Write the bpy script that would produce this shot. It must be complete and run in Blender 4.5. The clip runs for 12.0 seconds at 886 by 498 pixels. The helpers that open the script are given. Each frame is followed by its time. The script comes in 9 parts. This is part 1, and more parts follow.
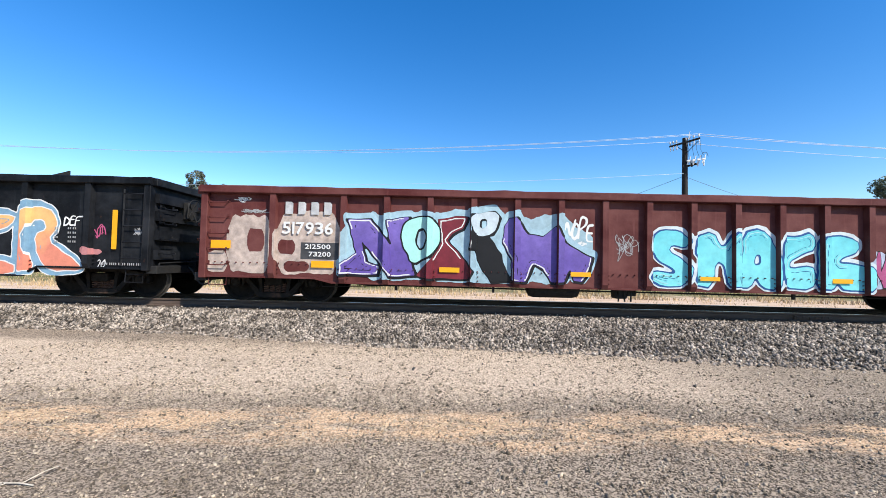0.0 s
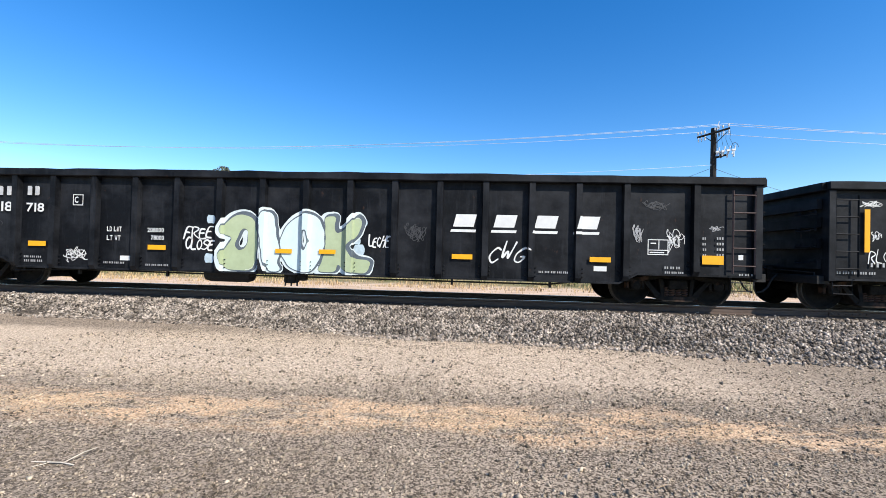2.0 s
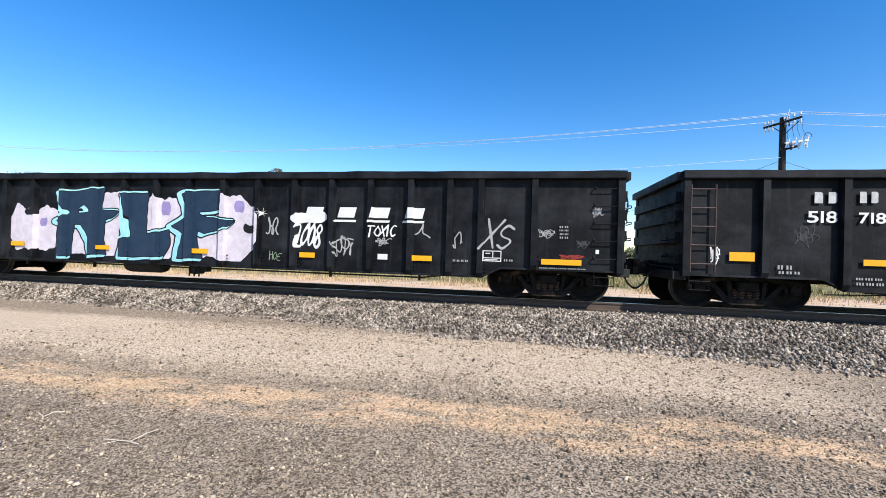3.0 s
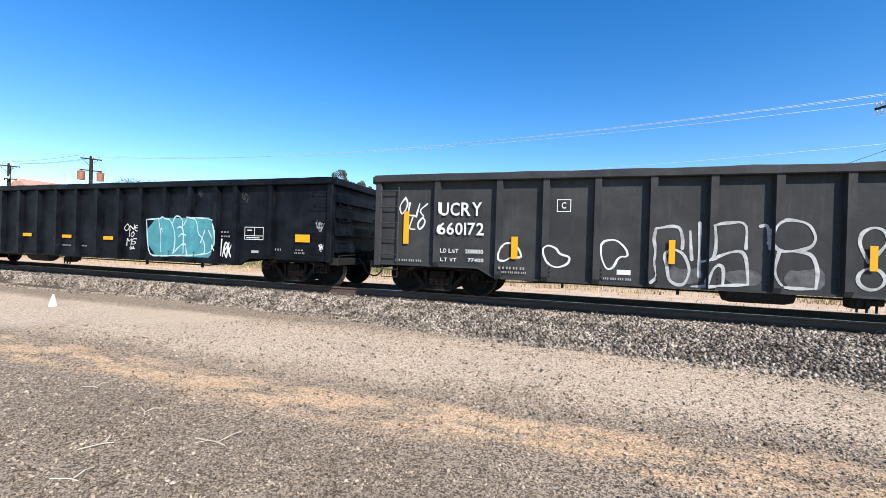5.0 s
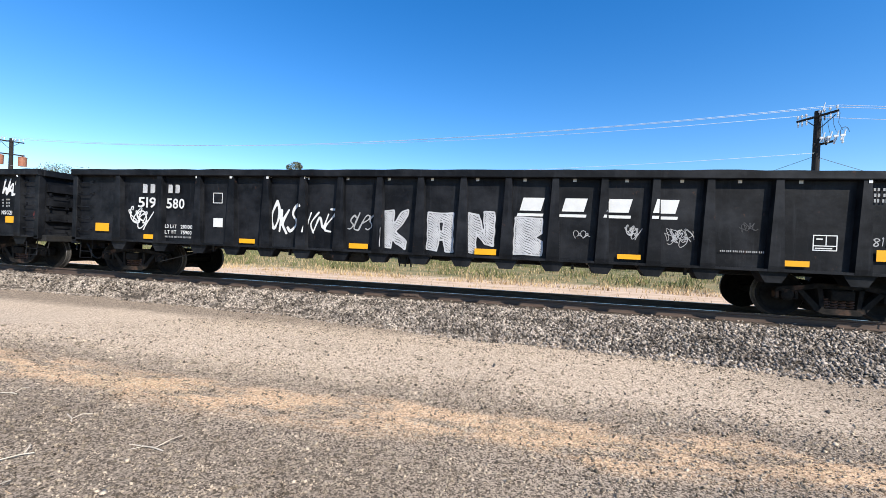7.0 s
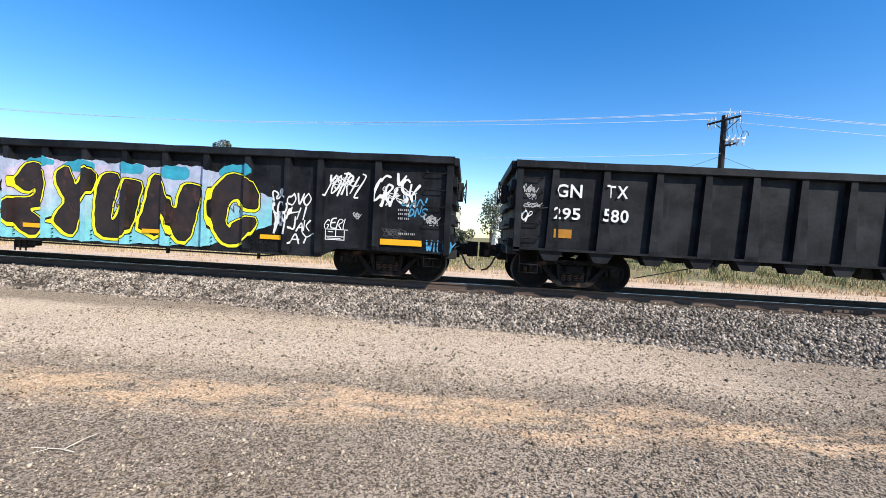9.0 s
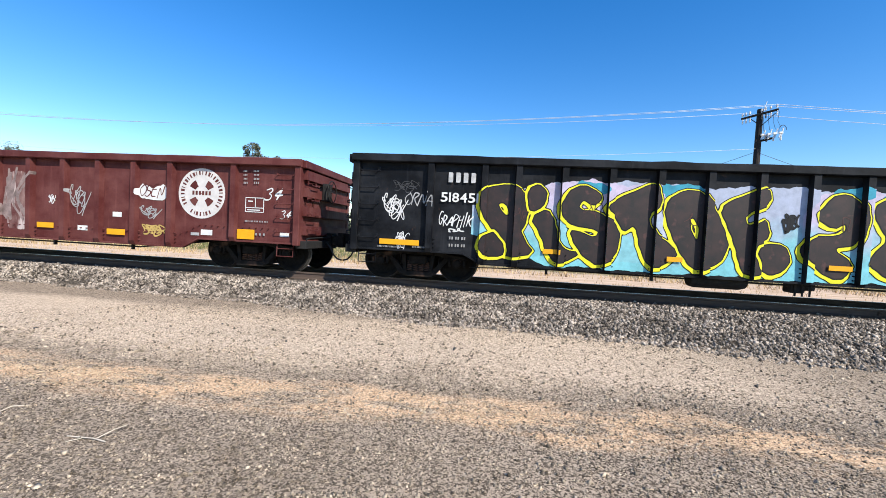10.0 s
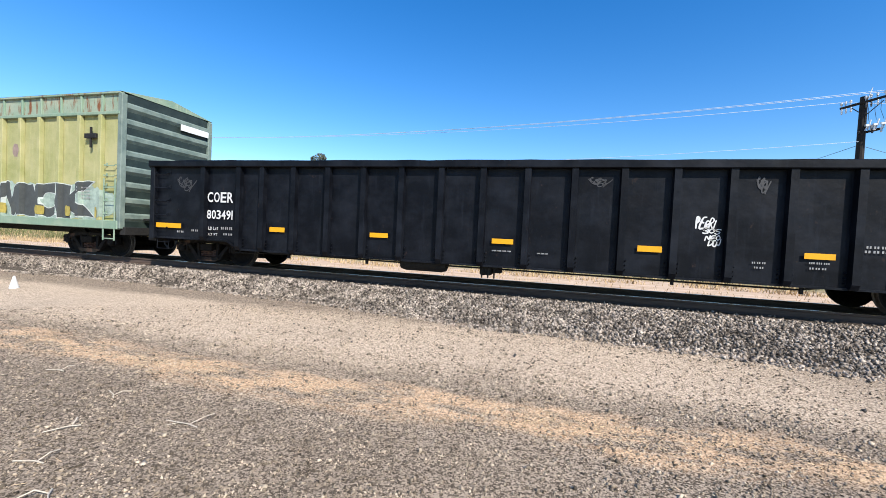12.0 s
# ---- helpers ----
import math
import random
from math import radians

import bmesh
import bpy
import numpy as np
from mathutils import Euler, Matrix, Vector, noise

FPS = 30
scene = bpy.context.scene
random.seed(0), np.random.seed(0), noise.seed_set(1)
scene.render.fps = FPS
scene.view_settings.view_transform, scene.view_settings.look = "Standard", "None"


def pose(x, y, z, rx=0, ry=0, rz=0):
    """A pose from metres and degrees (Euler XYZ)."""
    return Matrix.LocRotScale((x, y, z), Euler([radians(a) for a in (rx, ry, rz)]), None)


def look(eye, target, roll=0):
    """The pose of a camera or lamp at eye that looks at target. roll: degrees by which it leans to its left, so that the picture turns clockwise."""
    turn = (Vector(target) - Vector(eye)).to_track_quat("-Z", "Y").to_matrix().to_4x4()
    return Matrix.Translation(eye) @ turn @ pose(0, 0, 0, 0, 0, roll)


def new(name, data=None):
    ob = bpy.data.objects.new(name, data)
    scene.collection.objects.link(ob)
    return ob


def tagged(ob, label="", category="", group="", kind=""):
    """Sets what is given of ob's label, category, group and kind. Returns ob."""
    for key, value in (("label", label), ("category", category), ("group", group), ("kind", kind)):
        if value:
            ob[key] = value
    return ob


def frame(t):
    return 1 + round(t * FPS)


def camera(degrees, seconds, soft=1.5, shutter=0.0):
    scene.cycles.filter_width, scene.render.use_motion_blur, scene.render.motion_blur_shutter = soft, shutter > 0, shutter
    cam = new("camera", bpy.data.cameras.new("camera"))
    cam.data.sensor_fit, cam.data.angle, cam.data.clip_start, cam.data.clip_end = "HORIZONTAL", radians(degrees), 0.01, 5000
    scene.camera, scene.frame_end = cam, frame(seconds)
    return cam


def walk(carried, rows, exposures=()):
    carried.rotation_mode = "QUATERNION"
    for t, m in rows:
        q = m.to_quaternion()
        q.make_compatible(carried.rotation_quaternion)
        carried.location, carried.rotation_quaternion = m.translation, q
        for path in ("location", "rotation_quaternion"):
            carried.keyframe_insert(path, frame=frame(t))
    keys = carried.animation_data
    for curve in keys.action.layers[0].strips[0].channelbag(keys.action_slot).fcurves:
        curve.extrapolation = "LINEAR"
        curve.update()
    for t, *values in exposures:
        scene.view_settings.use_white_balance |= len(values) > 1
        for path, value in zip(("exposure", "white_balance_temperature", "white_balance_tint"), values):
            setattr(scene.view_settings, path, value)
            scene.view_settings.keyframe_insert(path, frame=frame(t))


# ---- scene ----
# ---- camera: a hand-held phone beside the track ----
cam = camera(95.2, 12.0, soft=0.6)
walk(cam, [
    (0, pose(-0.004, -0.082, 1.611, 91.80, -1.30, 0.55)),
    (0.5, pose(-0.001, -0.077, 1.609, 91.39, -1.20, -0.26)),
    (1, pose(0.005, -0.070, 1.599, 91.19, -1.25, 0.01)),
    (1.5, pose(-0.003, -0.069, 1.605, 90.97, -1.38, 1.24)),
    (2, pose(-0.000, -0.083, 1.600, 90.90, -1.43, 3.35)),
    (2.5, pose(0.010, -0.087, 1.593, 90.77, -1.56, 6.17)),
    (3, pose(0.044, -0.050, 1.591, 90.56, -1.72, 9.57)),
    (3.2, pose(0.051, -0.032, 1.585, 90.56, -1.74, 10.91)),
    (4.8, pose(-0.109, 0.046, 1.712, 89.87, -1.69, 17.66)),
    (5, pose(-0.095, 0.039, 1.716, 89.88, -1.78, 17.70)),
    (5.5, pose(-0.083, 0.028, 1.717, 89.74, -2.03, 17.17)),
    (6, pose(-0.077, 0.028, 1.724, 89.34, -2.07, 15.94)),
    (6.5, pose(-0.065, 0.031, 1.714, 89.59, -2.24, 14.12)),
    (7, pose(-0.050, 0.037, 1.728, 89.53, -2.37, 11.87)),
    (7.5, pose(-0.046, 0.043, 1.725, 89.47, -2.52, 9.27)),
    (9.3, pose(-0.099, 0.034, 1.696, 87.87, -3.11, 3.19)),
    (9.5, pose(-0.071, 0.043, 1.701, 87.78, -3.07, 3.86)),
    (10, pose(-0.012, 0.039, 1.704, 87.89, -2.97, 6.80)),
    (10.5, pose(0.004, 0.039, 1.695, 88.08, -2.82, 10.56)),
    (11, pose(0.009, 0.038, 1.695, 88.27, -2.80, 13.53)),
    (11.5, pose(-0.010, 0.035, 1.699, 88.28, -2.71, 14.91)),
    (12, pose(-0.047, 0.014, 1.701, 88.20, -2.76, 14.93)),
])

# ---- sky and sun ----
SUN_DIR = Vector((1.10, -1.0, 1.20)).normalized()
world = bpy.data.worlds.new("sky")
scene.world = world
world.use_nodes = True
wn = world.node_tree.nodes
sky = wn.new("ShaderNodeTexSky")
sky.sky_type, sky.sun_disc = "NISHITA", False
sky.sun_elevation = math.asin(SUN_DIR.z)
sky.sun_rotation = math.atan2(SUN_DIR.x, SUN_DIR.y)
sky.air_density, sky.dust_density, sky.ozone_density = 1.0, 0.2, 2.0
wn["Background"].inputs["Strength"].default_value = 0.16
deep = wn.new("ShaderNodeHueSaturation")
deep.inputs["Saturation"].default_value = 1.42
deep.inputs["Hue"].default_value = 0.507
world.node_tree.links.new(sky.outputs[0], deep.inputs["Color"])
world.node_tree.links.new(deep.outputs[0], wn["Background"].inputs[0])
sun = new("sun", bpy.data.lights.new("sun", "SUN"))
sun.data.energy, sun.data.angle, sun.data.color = 5.0, radians(0.53), (1.0, 0.94, 0.84)
sun.matrix_world = look(SUN_DIR * 60, (0, 0, 0))
scene.view_settings.exposure = 0.43


# ---- materials ----
def material(name, colour, colour2=None, scale=6.0, rough=0.6, metal=0.0, bump=0.0, bump_scale=60.0, mix=0.5, stretch=(1, 1, 1), spec=0.5,
             third=None, third_scale=1.2, third_at=0.62, random_amount=0.0, island=False):
    """A painted, rough or worn surface: two colours mixed by noise at two scales, an optional third in broad stains, fine relief."""
    m = bpy.data.materials.new(name)
    m.use_nodes = True
    n, l = m.node_tree.nodes, m.node_tree.links
    b = n["Principled BSDF"]
    b.inputs["Roughness"].default_value, b.inputs["Metallic"].default_value = rough, metal
    b.inputs["Specular IOR Level"].default_value = spec
    co = n.new("ShaderNodeTexCoord")
    mp = n.new("ShaderNodeMapping")
    mp.inputs["Scale"].default_value = stretch
    l.new(co.outputs["Object"], mp.inputs["Vector"])
    n1 = n.new("ShaderNodeTexNoise")
    n1.inputs["Scale"].default_value, n1.inputs["Detail"].default_value, n1.inputs["Roughness"].default_value = scale, 8, 0.65
    l.new(mp.outputs[0], n1.inputs["Vector"])
    ramp = n.new("ShaderNodeValToRGB")
    ramp.color_ramp.elements[0].position, ramp.color_ramp.elements[1].position = 0.5 - 0.25 * mix, 0.5 + 0.25 * mix
    ramp.color_ramp.elements[0].color = (*colour, 1)
    ramp.color_ramp.elements[1].color = (*(colour2 or [c * 1.35 for c in colour]), 1)
    l.new(n1.outputs["Fac"], ramp.inputs["Fac"])
    out = ramp.outputs["Color"]
    if third:
        n2 = n.new("ShaderNodeTexNoise")
        n2.inputs["Scale"].default_value, n2.inputs["Detail"].default_value = third_scale, 6
        l.new(mp.outputs[0], n2.inputs["Vector"])
        r2 = n.new("ShaderNodeMapRange")
        r2.inputs[1].default_value, r2.inputs[2].default_value = third_at, third_at + 0.1
        l.new(n2.outputs["Fac"], r2.inputs["Value"])
        mx = n.new("ShaderNodeMix")
        mx.data_type = "RGBA"
        l.new(r2.outputs[0], mx.inputs["Factor"])
        l.new(out, mx.inputs["A"])
        mx.inputs["B"].default_value = (*third, 1)
        out = mx.outputs["Result"]
    if random_amount:
        hv = n.new("ShaderNodeHueSaturation")
        mr = n.new("ShaderNodeMapRange")
        mr.inputs[3].default_value, mr.inputs[4].default_value = 1 - random_amount, 1 + random_amount
        if island:
            src = n.new("ShaderNodeNewGeometry").outputs["Random Per Island"]
        else:
            src = n.new("ShaderNodeObjectInfo").outputs["Random"]
        l.new(src, mr.inputs["Value"])
        l.new(mr.outputs[0], hv.inputs["Value"])
        l.new(out, hv.inputs["Color"])
        out = hv.outputs["Color"]
    l.new(out, b.inputs["Base Color"])
    if bump:
        nb = n.new("ShaderNodeTexNoise")
        nb.inputs["Scale"].default_value, nb.inputs["Detail"].default_value = bump_scale, 4
        l.new(co.outputs["Object"], nb.inputs["Vector"])
        bp = n.new("ShaderNodeBump")
        bp.inputs["Strength"].default_value, bp.inputs["Distance"].default_value = min(1, bump * 10), 0.02
        l.new(nb.outputs["Fac"], bp.inputs["Height"])
        l.new(bp.outputs[0], b.inputs["Normal"])
    return m


def car_paint(name, colour, dust, rust, rough=0.55, dust_at=0.5, streak=0.5, rust_at=0.66):
    """Old railway paint: vertical dust streaks, chalked patches and small rust."""
    m = bpy.data.materials.new(name)
    m.use_nodes = True
    n, l = m.node_tree.nodes, m.node_tree.links
    b = n["Principled BSDF"]
    b.inputs["Roughness"].default_value = rough
    b.inputs["Specular IOR Level"].default_value = 0.15
    co = n.new("ShaderNodeTexCoord")

    def noise_fac(scale, stretch, lo, hi, detail=6):
        mp = n.new("ShaderNodeMapping")
        mp.inputs["Scale"].default_value = stretch
        oi = n.new("ShaderNodeObjectInfo")
        l.new(co.outputs["Object"], mp.inputs["Vector"])
        ad = n.new("ShaderNodeVectorMath")
        sc = n.new("ShaderNodeVectorMath")
        sc.operation = "SCALE"
        cb = n.new("ShaderNodeCombineXYZ")
        for i in range(3):
            l.new(oi.outputs["Random"], cb.inputs[i])
        l.new(cb.outputs[0], sc.inputs[0])
        sc.inputs["Scale"].default_value = 40.0
        l.new(mp.outputs[0], ad.inputs[0])
        l.new(sc.outputs[0], ad.inputs[1])
        t = n.new("ShaderNodeTexNoise")
        t.inputs["Scale"].default_value, t.inputs["Detail"].default_value, t.inputs["Roughness"].default_value = scale, detail, 0.62
        l.new(ad.outputs[0], t.inputs["Vector"])
        r = n.new("ShaderNodeMapRange")
        r.inputs[1].default_value, r.inputs[2].default_value = lo, hi
        l.new(t.outputs["Fac"], r.inputs["Value"])
        return r.outputs[0]

    def mixed(fac, a, c):
        mx = n.new("ShaderNodeMix")
        mx.data_type = "RGBA"
        l.new(fac, mx.inputs["Factor"])
        if isinstance(a, tuple):
            mx.inputs["A"].default_value = (*a, 1)
        else:
            l.new(a, mx.inputs["A"])
        mx.inputs["B"].default_value = (*c, 1)
        return mx.outputs["Result"]

    base = mixed(noise_fac(1.1, (1, 1, 1.3), dust_at - 0.08, dust_at + 0.22), tuple(colour), dust)
    base = mixed(noise_fac(9.0, (1.2, 1, 0.12), 0.5 + 0.1 * (1 - streak), 0.95), base, [c * 1.25 for c in dust])
    base = mixed(noise_fac(7.0, (1, 1, 0.6 if rust_at > 0.6 else 0.22), rust_at, rust_at + 0.12), base, rust)
    base = mixed(noise_fac(70.0, (1, 1, 1), 0.6, 0.8), base, [c * 1.5 for c in dust])
    l.new(base, b.inputs["Base Color"])
    rf = noise_fac(3.0, (1, 1, 1), 0.2, 0.8)
    mr = n.new("ShaderNodeMapRange")
    mr.inputs[3].default_value, mr.inputs[4].default_value = rough - 0.12, rough + 0.2
    l.new(rf, mr.inputs["Value"])
    l.new(mr.outputs[0], b.inputs["Roughness"])
    nb = n.new("ShaderNodeTexNoise")
    nb.inputs["Scale"].default_value, nb.inputs["Detail"].default_value = 1.5, 4
    l.new(co.outputs["Object"], nb.inputs["Vector"])
    bp = n.new("ShaderNodeBump")
    bp.inputs["Strength"].default_value, bp.inputs["Distance"].default_value = 0.5, 0.05
    l.new(nb.outputs["Fac"], bp.inputs["Height"])
    l.new(bp.outputs[0], b.inputs["Normal"])
    return m


PAINT = {}


def spray(colour, colour2=None, worn=0.35):
    """Sprayed or stencilled paint of one colour, or of two that fade from the top (first) to the bottom (second)."""
    key = (tuple(colour), tuple(colour2 or ()), worn)
    if key in PAINT:
        return PAINT[key]
    m = bpy.data.materials.new("spray_paint")
    m.use_nodes = True
    n, l = m.node_tree.nodes, m.node_tree.links
    b = n["Principled BSDF"]
    b.inputs["Roughness"].default_value = 0.55
    b.inputs["Specular IOR Level"].default_value = 0.3
    co = n.new("ShaderNodeTexCoord")
    t = n.new("ShaderNodeTexNoise")
    t.inputs["Scale"].default_value, t.inputs["Detail"].default_value = 1.8, 7
    l.new(co.outputs["Object"], t.inputs["Vector"])
    mx = n.new("ShaderNodeMix")
    mx.data_type = "RGBA"
    mx.inputs["A"].default_value = (*colour, 1)
    mx.inputs["B"].default_value = (*(colour2 or colour), 1)
    if colour2:
        sp = n.new("ShaderNodeSeparateXYZ")
        l.new(co.outputs["Object"], sp.inputs[0])
        r = n.new("ShaderNodeMapRange")
        r.inputs[1].default_value, r.inputs[2].default_value = 1.85, 1.15
        ad = n.new("ShaderNodeMath")
        ad.operation = "MULTIPLY_ADD"
        ad.inputs[1].default_value = 1.6
        l.new(t.outputs["Fac"], ad.inputs[0])
        l.new(sp.outputs["Z"], ad.inputs[2])
        sb = n.new("ShaderNodeMath")
        sb.operation = "SUBTRACT"
        sb.inputs[1].default_value = 0.8
        l.new(ad.outputs[0], sb.inputs[0])
        l.new(sb.outputs[0], r.inputs["Value"])
        l.new(r.outputs[0], mx.inputs["Factor"])
    t2 = n.new("ShaderNodeTexNoise")
    t2.inputs["Scale"].default_value, t2.inputs["Detail"].default_value, t2.inputs["Roughness"].default_value = 5.0, 8, 0.7
    l.new(co.outputs["Object"], t2.inputs["Vector"])
    hv = n.new("ShaderNodeHueSaturation")
    mr = n.new("ShaderNodeMapRange")
    mr.inputs[1].default_value, mr.inputs[2].default_value = 0.3, 0.7
    mr.inputs[3].default_value, mr.inputs[4].default_value = 0.80 * (1 - worn), 0.82
    l.new(t2.outputs["Fac"], mr.inputs["Value"])
    l.new(mr.outputs[0], hv.inputs["Value"])
    l.new(mx.outputs["Result"], hv.inputs["Color"])
    l.new(hv.outputs["Color"], b.inputs["Base Color"])
    PAINT[key] = m
    return m


# the blacks' bluish dust colour also has the panels' sheen put into it
BLACK_STEEL = car_paint("black_car_paint", (0.0030, 0.0036, 0.0050), (0.0215, 0.023, 0.027), (0.06, 0.03, 0.02))
JET_STEEL = car_paint("jet_black_car_paint", (0.0024, 0.0031, 0.0052), (0.0125, 0.0148, 0.0205), (0.04, 0.025, 0.02), rough=0.45)
GREY_STEEL = car_paint("charcoal_grey_car_paint", (0.033, 0.034, 0.0355), (0.055, 0.056, 0.058), (0.06, 0.04, 0.03))
BROWN_STEEL = car_paint("oxide_brown_car_paint", (0.075, 0.017, 0.016), (0.14, 0.05, 0.045), (0.07, 0.02, 0.016), dust_at=0.45)
GREEN_STEEL = car_paint("faded_green_car_paint", (0.29, 0.30, 0.125), (0.41, 0.385, 0.20), (0.30, 0.17, 0.09), rough=0.65, dust_at=0.42)
RUSTY_GREEN = car_paint("rust_streaked_green_paint", (0.22, 0.31, 0.23), (0.34, 0.37, 0.28), (0.20, 0.075, 0.035), rough=0.7, dust_at=0.45, rust_at=0.53)
PALE_GREEN = car_paint("pale_green_car_paint", (0.20, 0.29, 0.215), (0.29, 0.35, 0.26), (0.26, 0.10, 0.05), rough=0.65, dust_at=0.5)
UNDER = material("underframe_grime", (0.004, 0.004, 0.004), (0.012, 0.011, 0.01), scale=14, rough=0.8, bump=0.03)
TRUCK_STEEL = material("truck_casting", (0.005, 0.0047, 0.0045), (0.018, 0.015, 0.013), scale=9, rough=0.85, third=(0.075, 0.045, 0.032), third_scale=3.2, third_at=0.6, spec=0.2, bump=0.04)
WHEEL_STEEL = material("wheel_steel", (0.004, 0.0038, 0.0036), (0.012, 0.0105, 0.009), scale=12, rough=0.85, spec=0.2)
TREAD_STEEL = material("worn_wheel_rim", (0.05, 0.046, 0.042), (0.10, 0.092, 0.085), scale=30, rough=0.5, metal=0.3)
RUSTY = material("rusty_iron", (0.07, 0.036, 0.026), (0.13, 0.075, 0.055), scale=18, rough=0.85, third=(0.05, 0.025, 0.02), third_scale=6)
RAIL_STEEL = material("rail_side_rust", (0.06, 0.038, 0.028), (0.10, 0.068, 0.052), scale=20, rough=0.8, stretch=(0.1, 1, 1))
RAIL_TOP = material("polished_rail_head", (0.35, 0.34, 0.33), (0.45, 0.44, 0.43), scale=40, rough=0.25, metal=1.0, stretch=(0.05, 1, 1))
TIE_WOOD = material("creosoted_tie", (0.04, 0.028, 0.021), (0.09, 0.068, 0.054), scale=12, rough=0.9, stretch=(1, 0.15, 1), random_amount=0.3, bump=0.05)
HOSE = material("black_rubber_hose", (0.01, 0.01, 0.01), (0.02, 0.02, 0.02), scale=20, rough=0.6)
YELLOW = spray((0.95, 0.45, 0.012), worn=0.12)
WHITE = spray((0.82, 0.82, 0.8), worn=0.15)
DIM_WHITE = spray((0.5, 0.5, 0.5), worn=0.4)
DIM_STENCIL = spray((0.42, 0.42, 0.415), worn=0.3)
FAINT = spray((0.085, 0.085, 0.09), worn=0.5)
BLACK = spray((0.01, 0.01, 0.012))
LADDER_RUST = material("worn_ladder", (0.045, 0.025, 0.022), (0.08, 0.045, 0.038), scale=20, rough=0.7)


# ---- building kit ----
def finish(bm, name, mat):
    me = bpy.data.meshes.new(name)
    bm.to_mesh(me)
    bm.free()
    me.materials.append(mat)
    return me


def part(name, bm, mat, parent, label="", at=None):
    """Links a bmesh (or a shared mesh) as one object under a thing or a part."""
    me = bm if isinstance(bm, bpy.types.Mesh) else finish(bm, name, mat)
    ob = new(name, me)
    ob.parent = parent
    if at:
        ob.location = at
    if label:
        tagged(ob, label)
    return ob


def thing(name, label, category, group="", kind="", at=(0, 0, 0)):
    ob = new(name)
    ob.location = at
    ob.empty_display_size = 0.1
    return tagged(ob, label, category, group, kind)


def single(name, bm, mat, label, category="", group="", kind="", at=None):
    ob = new(name, bm if isinstance(bm, bpy.types.Mesh) else finish(bm, name, mat))
    if at:
        ob.location = at
    return tagged(ob, label, category, group, kind)


def box(bm, x0, x1, y0, y1, z0, z1, bevel=0.0):
    r = bmesh.ops.create_cube(bm, size=1)
    for v in r["verts"]:
        v.co = ((x0 + x1) / 2 + v.co.x * (x1 - x0), (y0 + y1) / 2 + v.co.y * (y1 - y0), (z0 + z1) / 2 + v.co.z * (z1 - z0))
    if bevel:
        es = list({e for v in r["verts"] for e in v.link_edges})
        bmesh.ops.bevel(bm, geom=es, offset=bevel, segments=1, affect="EDGES")
    return bm


def prism(bm, pts, axis, a, b):
    """A polygon in the plane across an axis ('x', 'y' or 'z'), drawn out from a to b."""
    def place(p, d):
        return {"x": (d, p[0], p[1]), "y": (p[0], d, p[1]), "z": (p[0], p[1], d)}[axis]
    lo = [bm.verts.new(place(p, a)) for p in pts]
    hi = [bm.verts.new(place(p, b)) for p in pts]
    n = len(pts)
    fs = [bm.faces.new(lo), bm.faces.new(hi)]
    for i in range(n):
        fs.append(bm.faces.new((lo[i], lo[(i + 1) % n], hi[(i + 1) % n], hi[i])))
    bmesh.ops.recalc_face_normals(bm, faces=fs)
    return bm


def rod(bm, points, r, n=6):
    """A round bar through points."""
    pts = [Vector(p) for p in points]
    rings = []
    for i, p in enumerate(pts):
        d = (pts[min(i + 1, len(pts) - 1)] - pts[max(i - 1, 0)]).normalized()
        side = d.cross(Vector((0, 0, 1)) if abs(d.z) < 0.9 else Vector((1, 0, 0))).normalized()
        up = side.cross(d)
        rings.append([bm.verts.new(p + r * (side * math.cos(a) + up * math.sin(a))) for a in (2 * math.pi * k / n for k in range(n))])
    for a, b in zip(rings, rings[1:]):
        for k in range(n):
            bm.faces.new((a[k], a[(k + 1) % n], b[(k + 1) % n], b[k]))
    bm.faces.new(rings[0][::-1])
    bm.faces.new(rings[-1])
    return bm


def lathe(bm, profile, n=28, axis="y"):
    """A profile of (radius, place along the axis), turned round the axis."""
    rings = []
    for r, d in profile:
        ring = []
        for k in range(n):
            a = 2 * math.pi * k / n
            c, s = r * math.cos(a), r * math.sin(a)
            ring.append(bm.verts.new({"y": (c, d, s), "z": (c, s, d), "x": (d, c, s)}[axis]))
        rings.append(ring)
    for a, b in zip(rings, rings[1:]):
        for k in range(n):
            bm.faces.new((a[k], b[k], b[(k + 1) % n], a[(k + 1) % n]))
    bm.faces.new(rings[0])
    bm.faces.new(rings[-1][::-1])
    bmesh.ops.recalc_face_normals(bm, faces=bm.faces[:])
    return bm


def solid(name, verts, faces, mat):
    me = bpy.data.meshes.new(name)
    me.from_pydata(verts, [], faces)
    me.materials.append(mat)
    return me


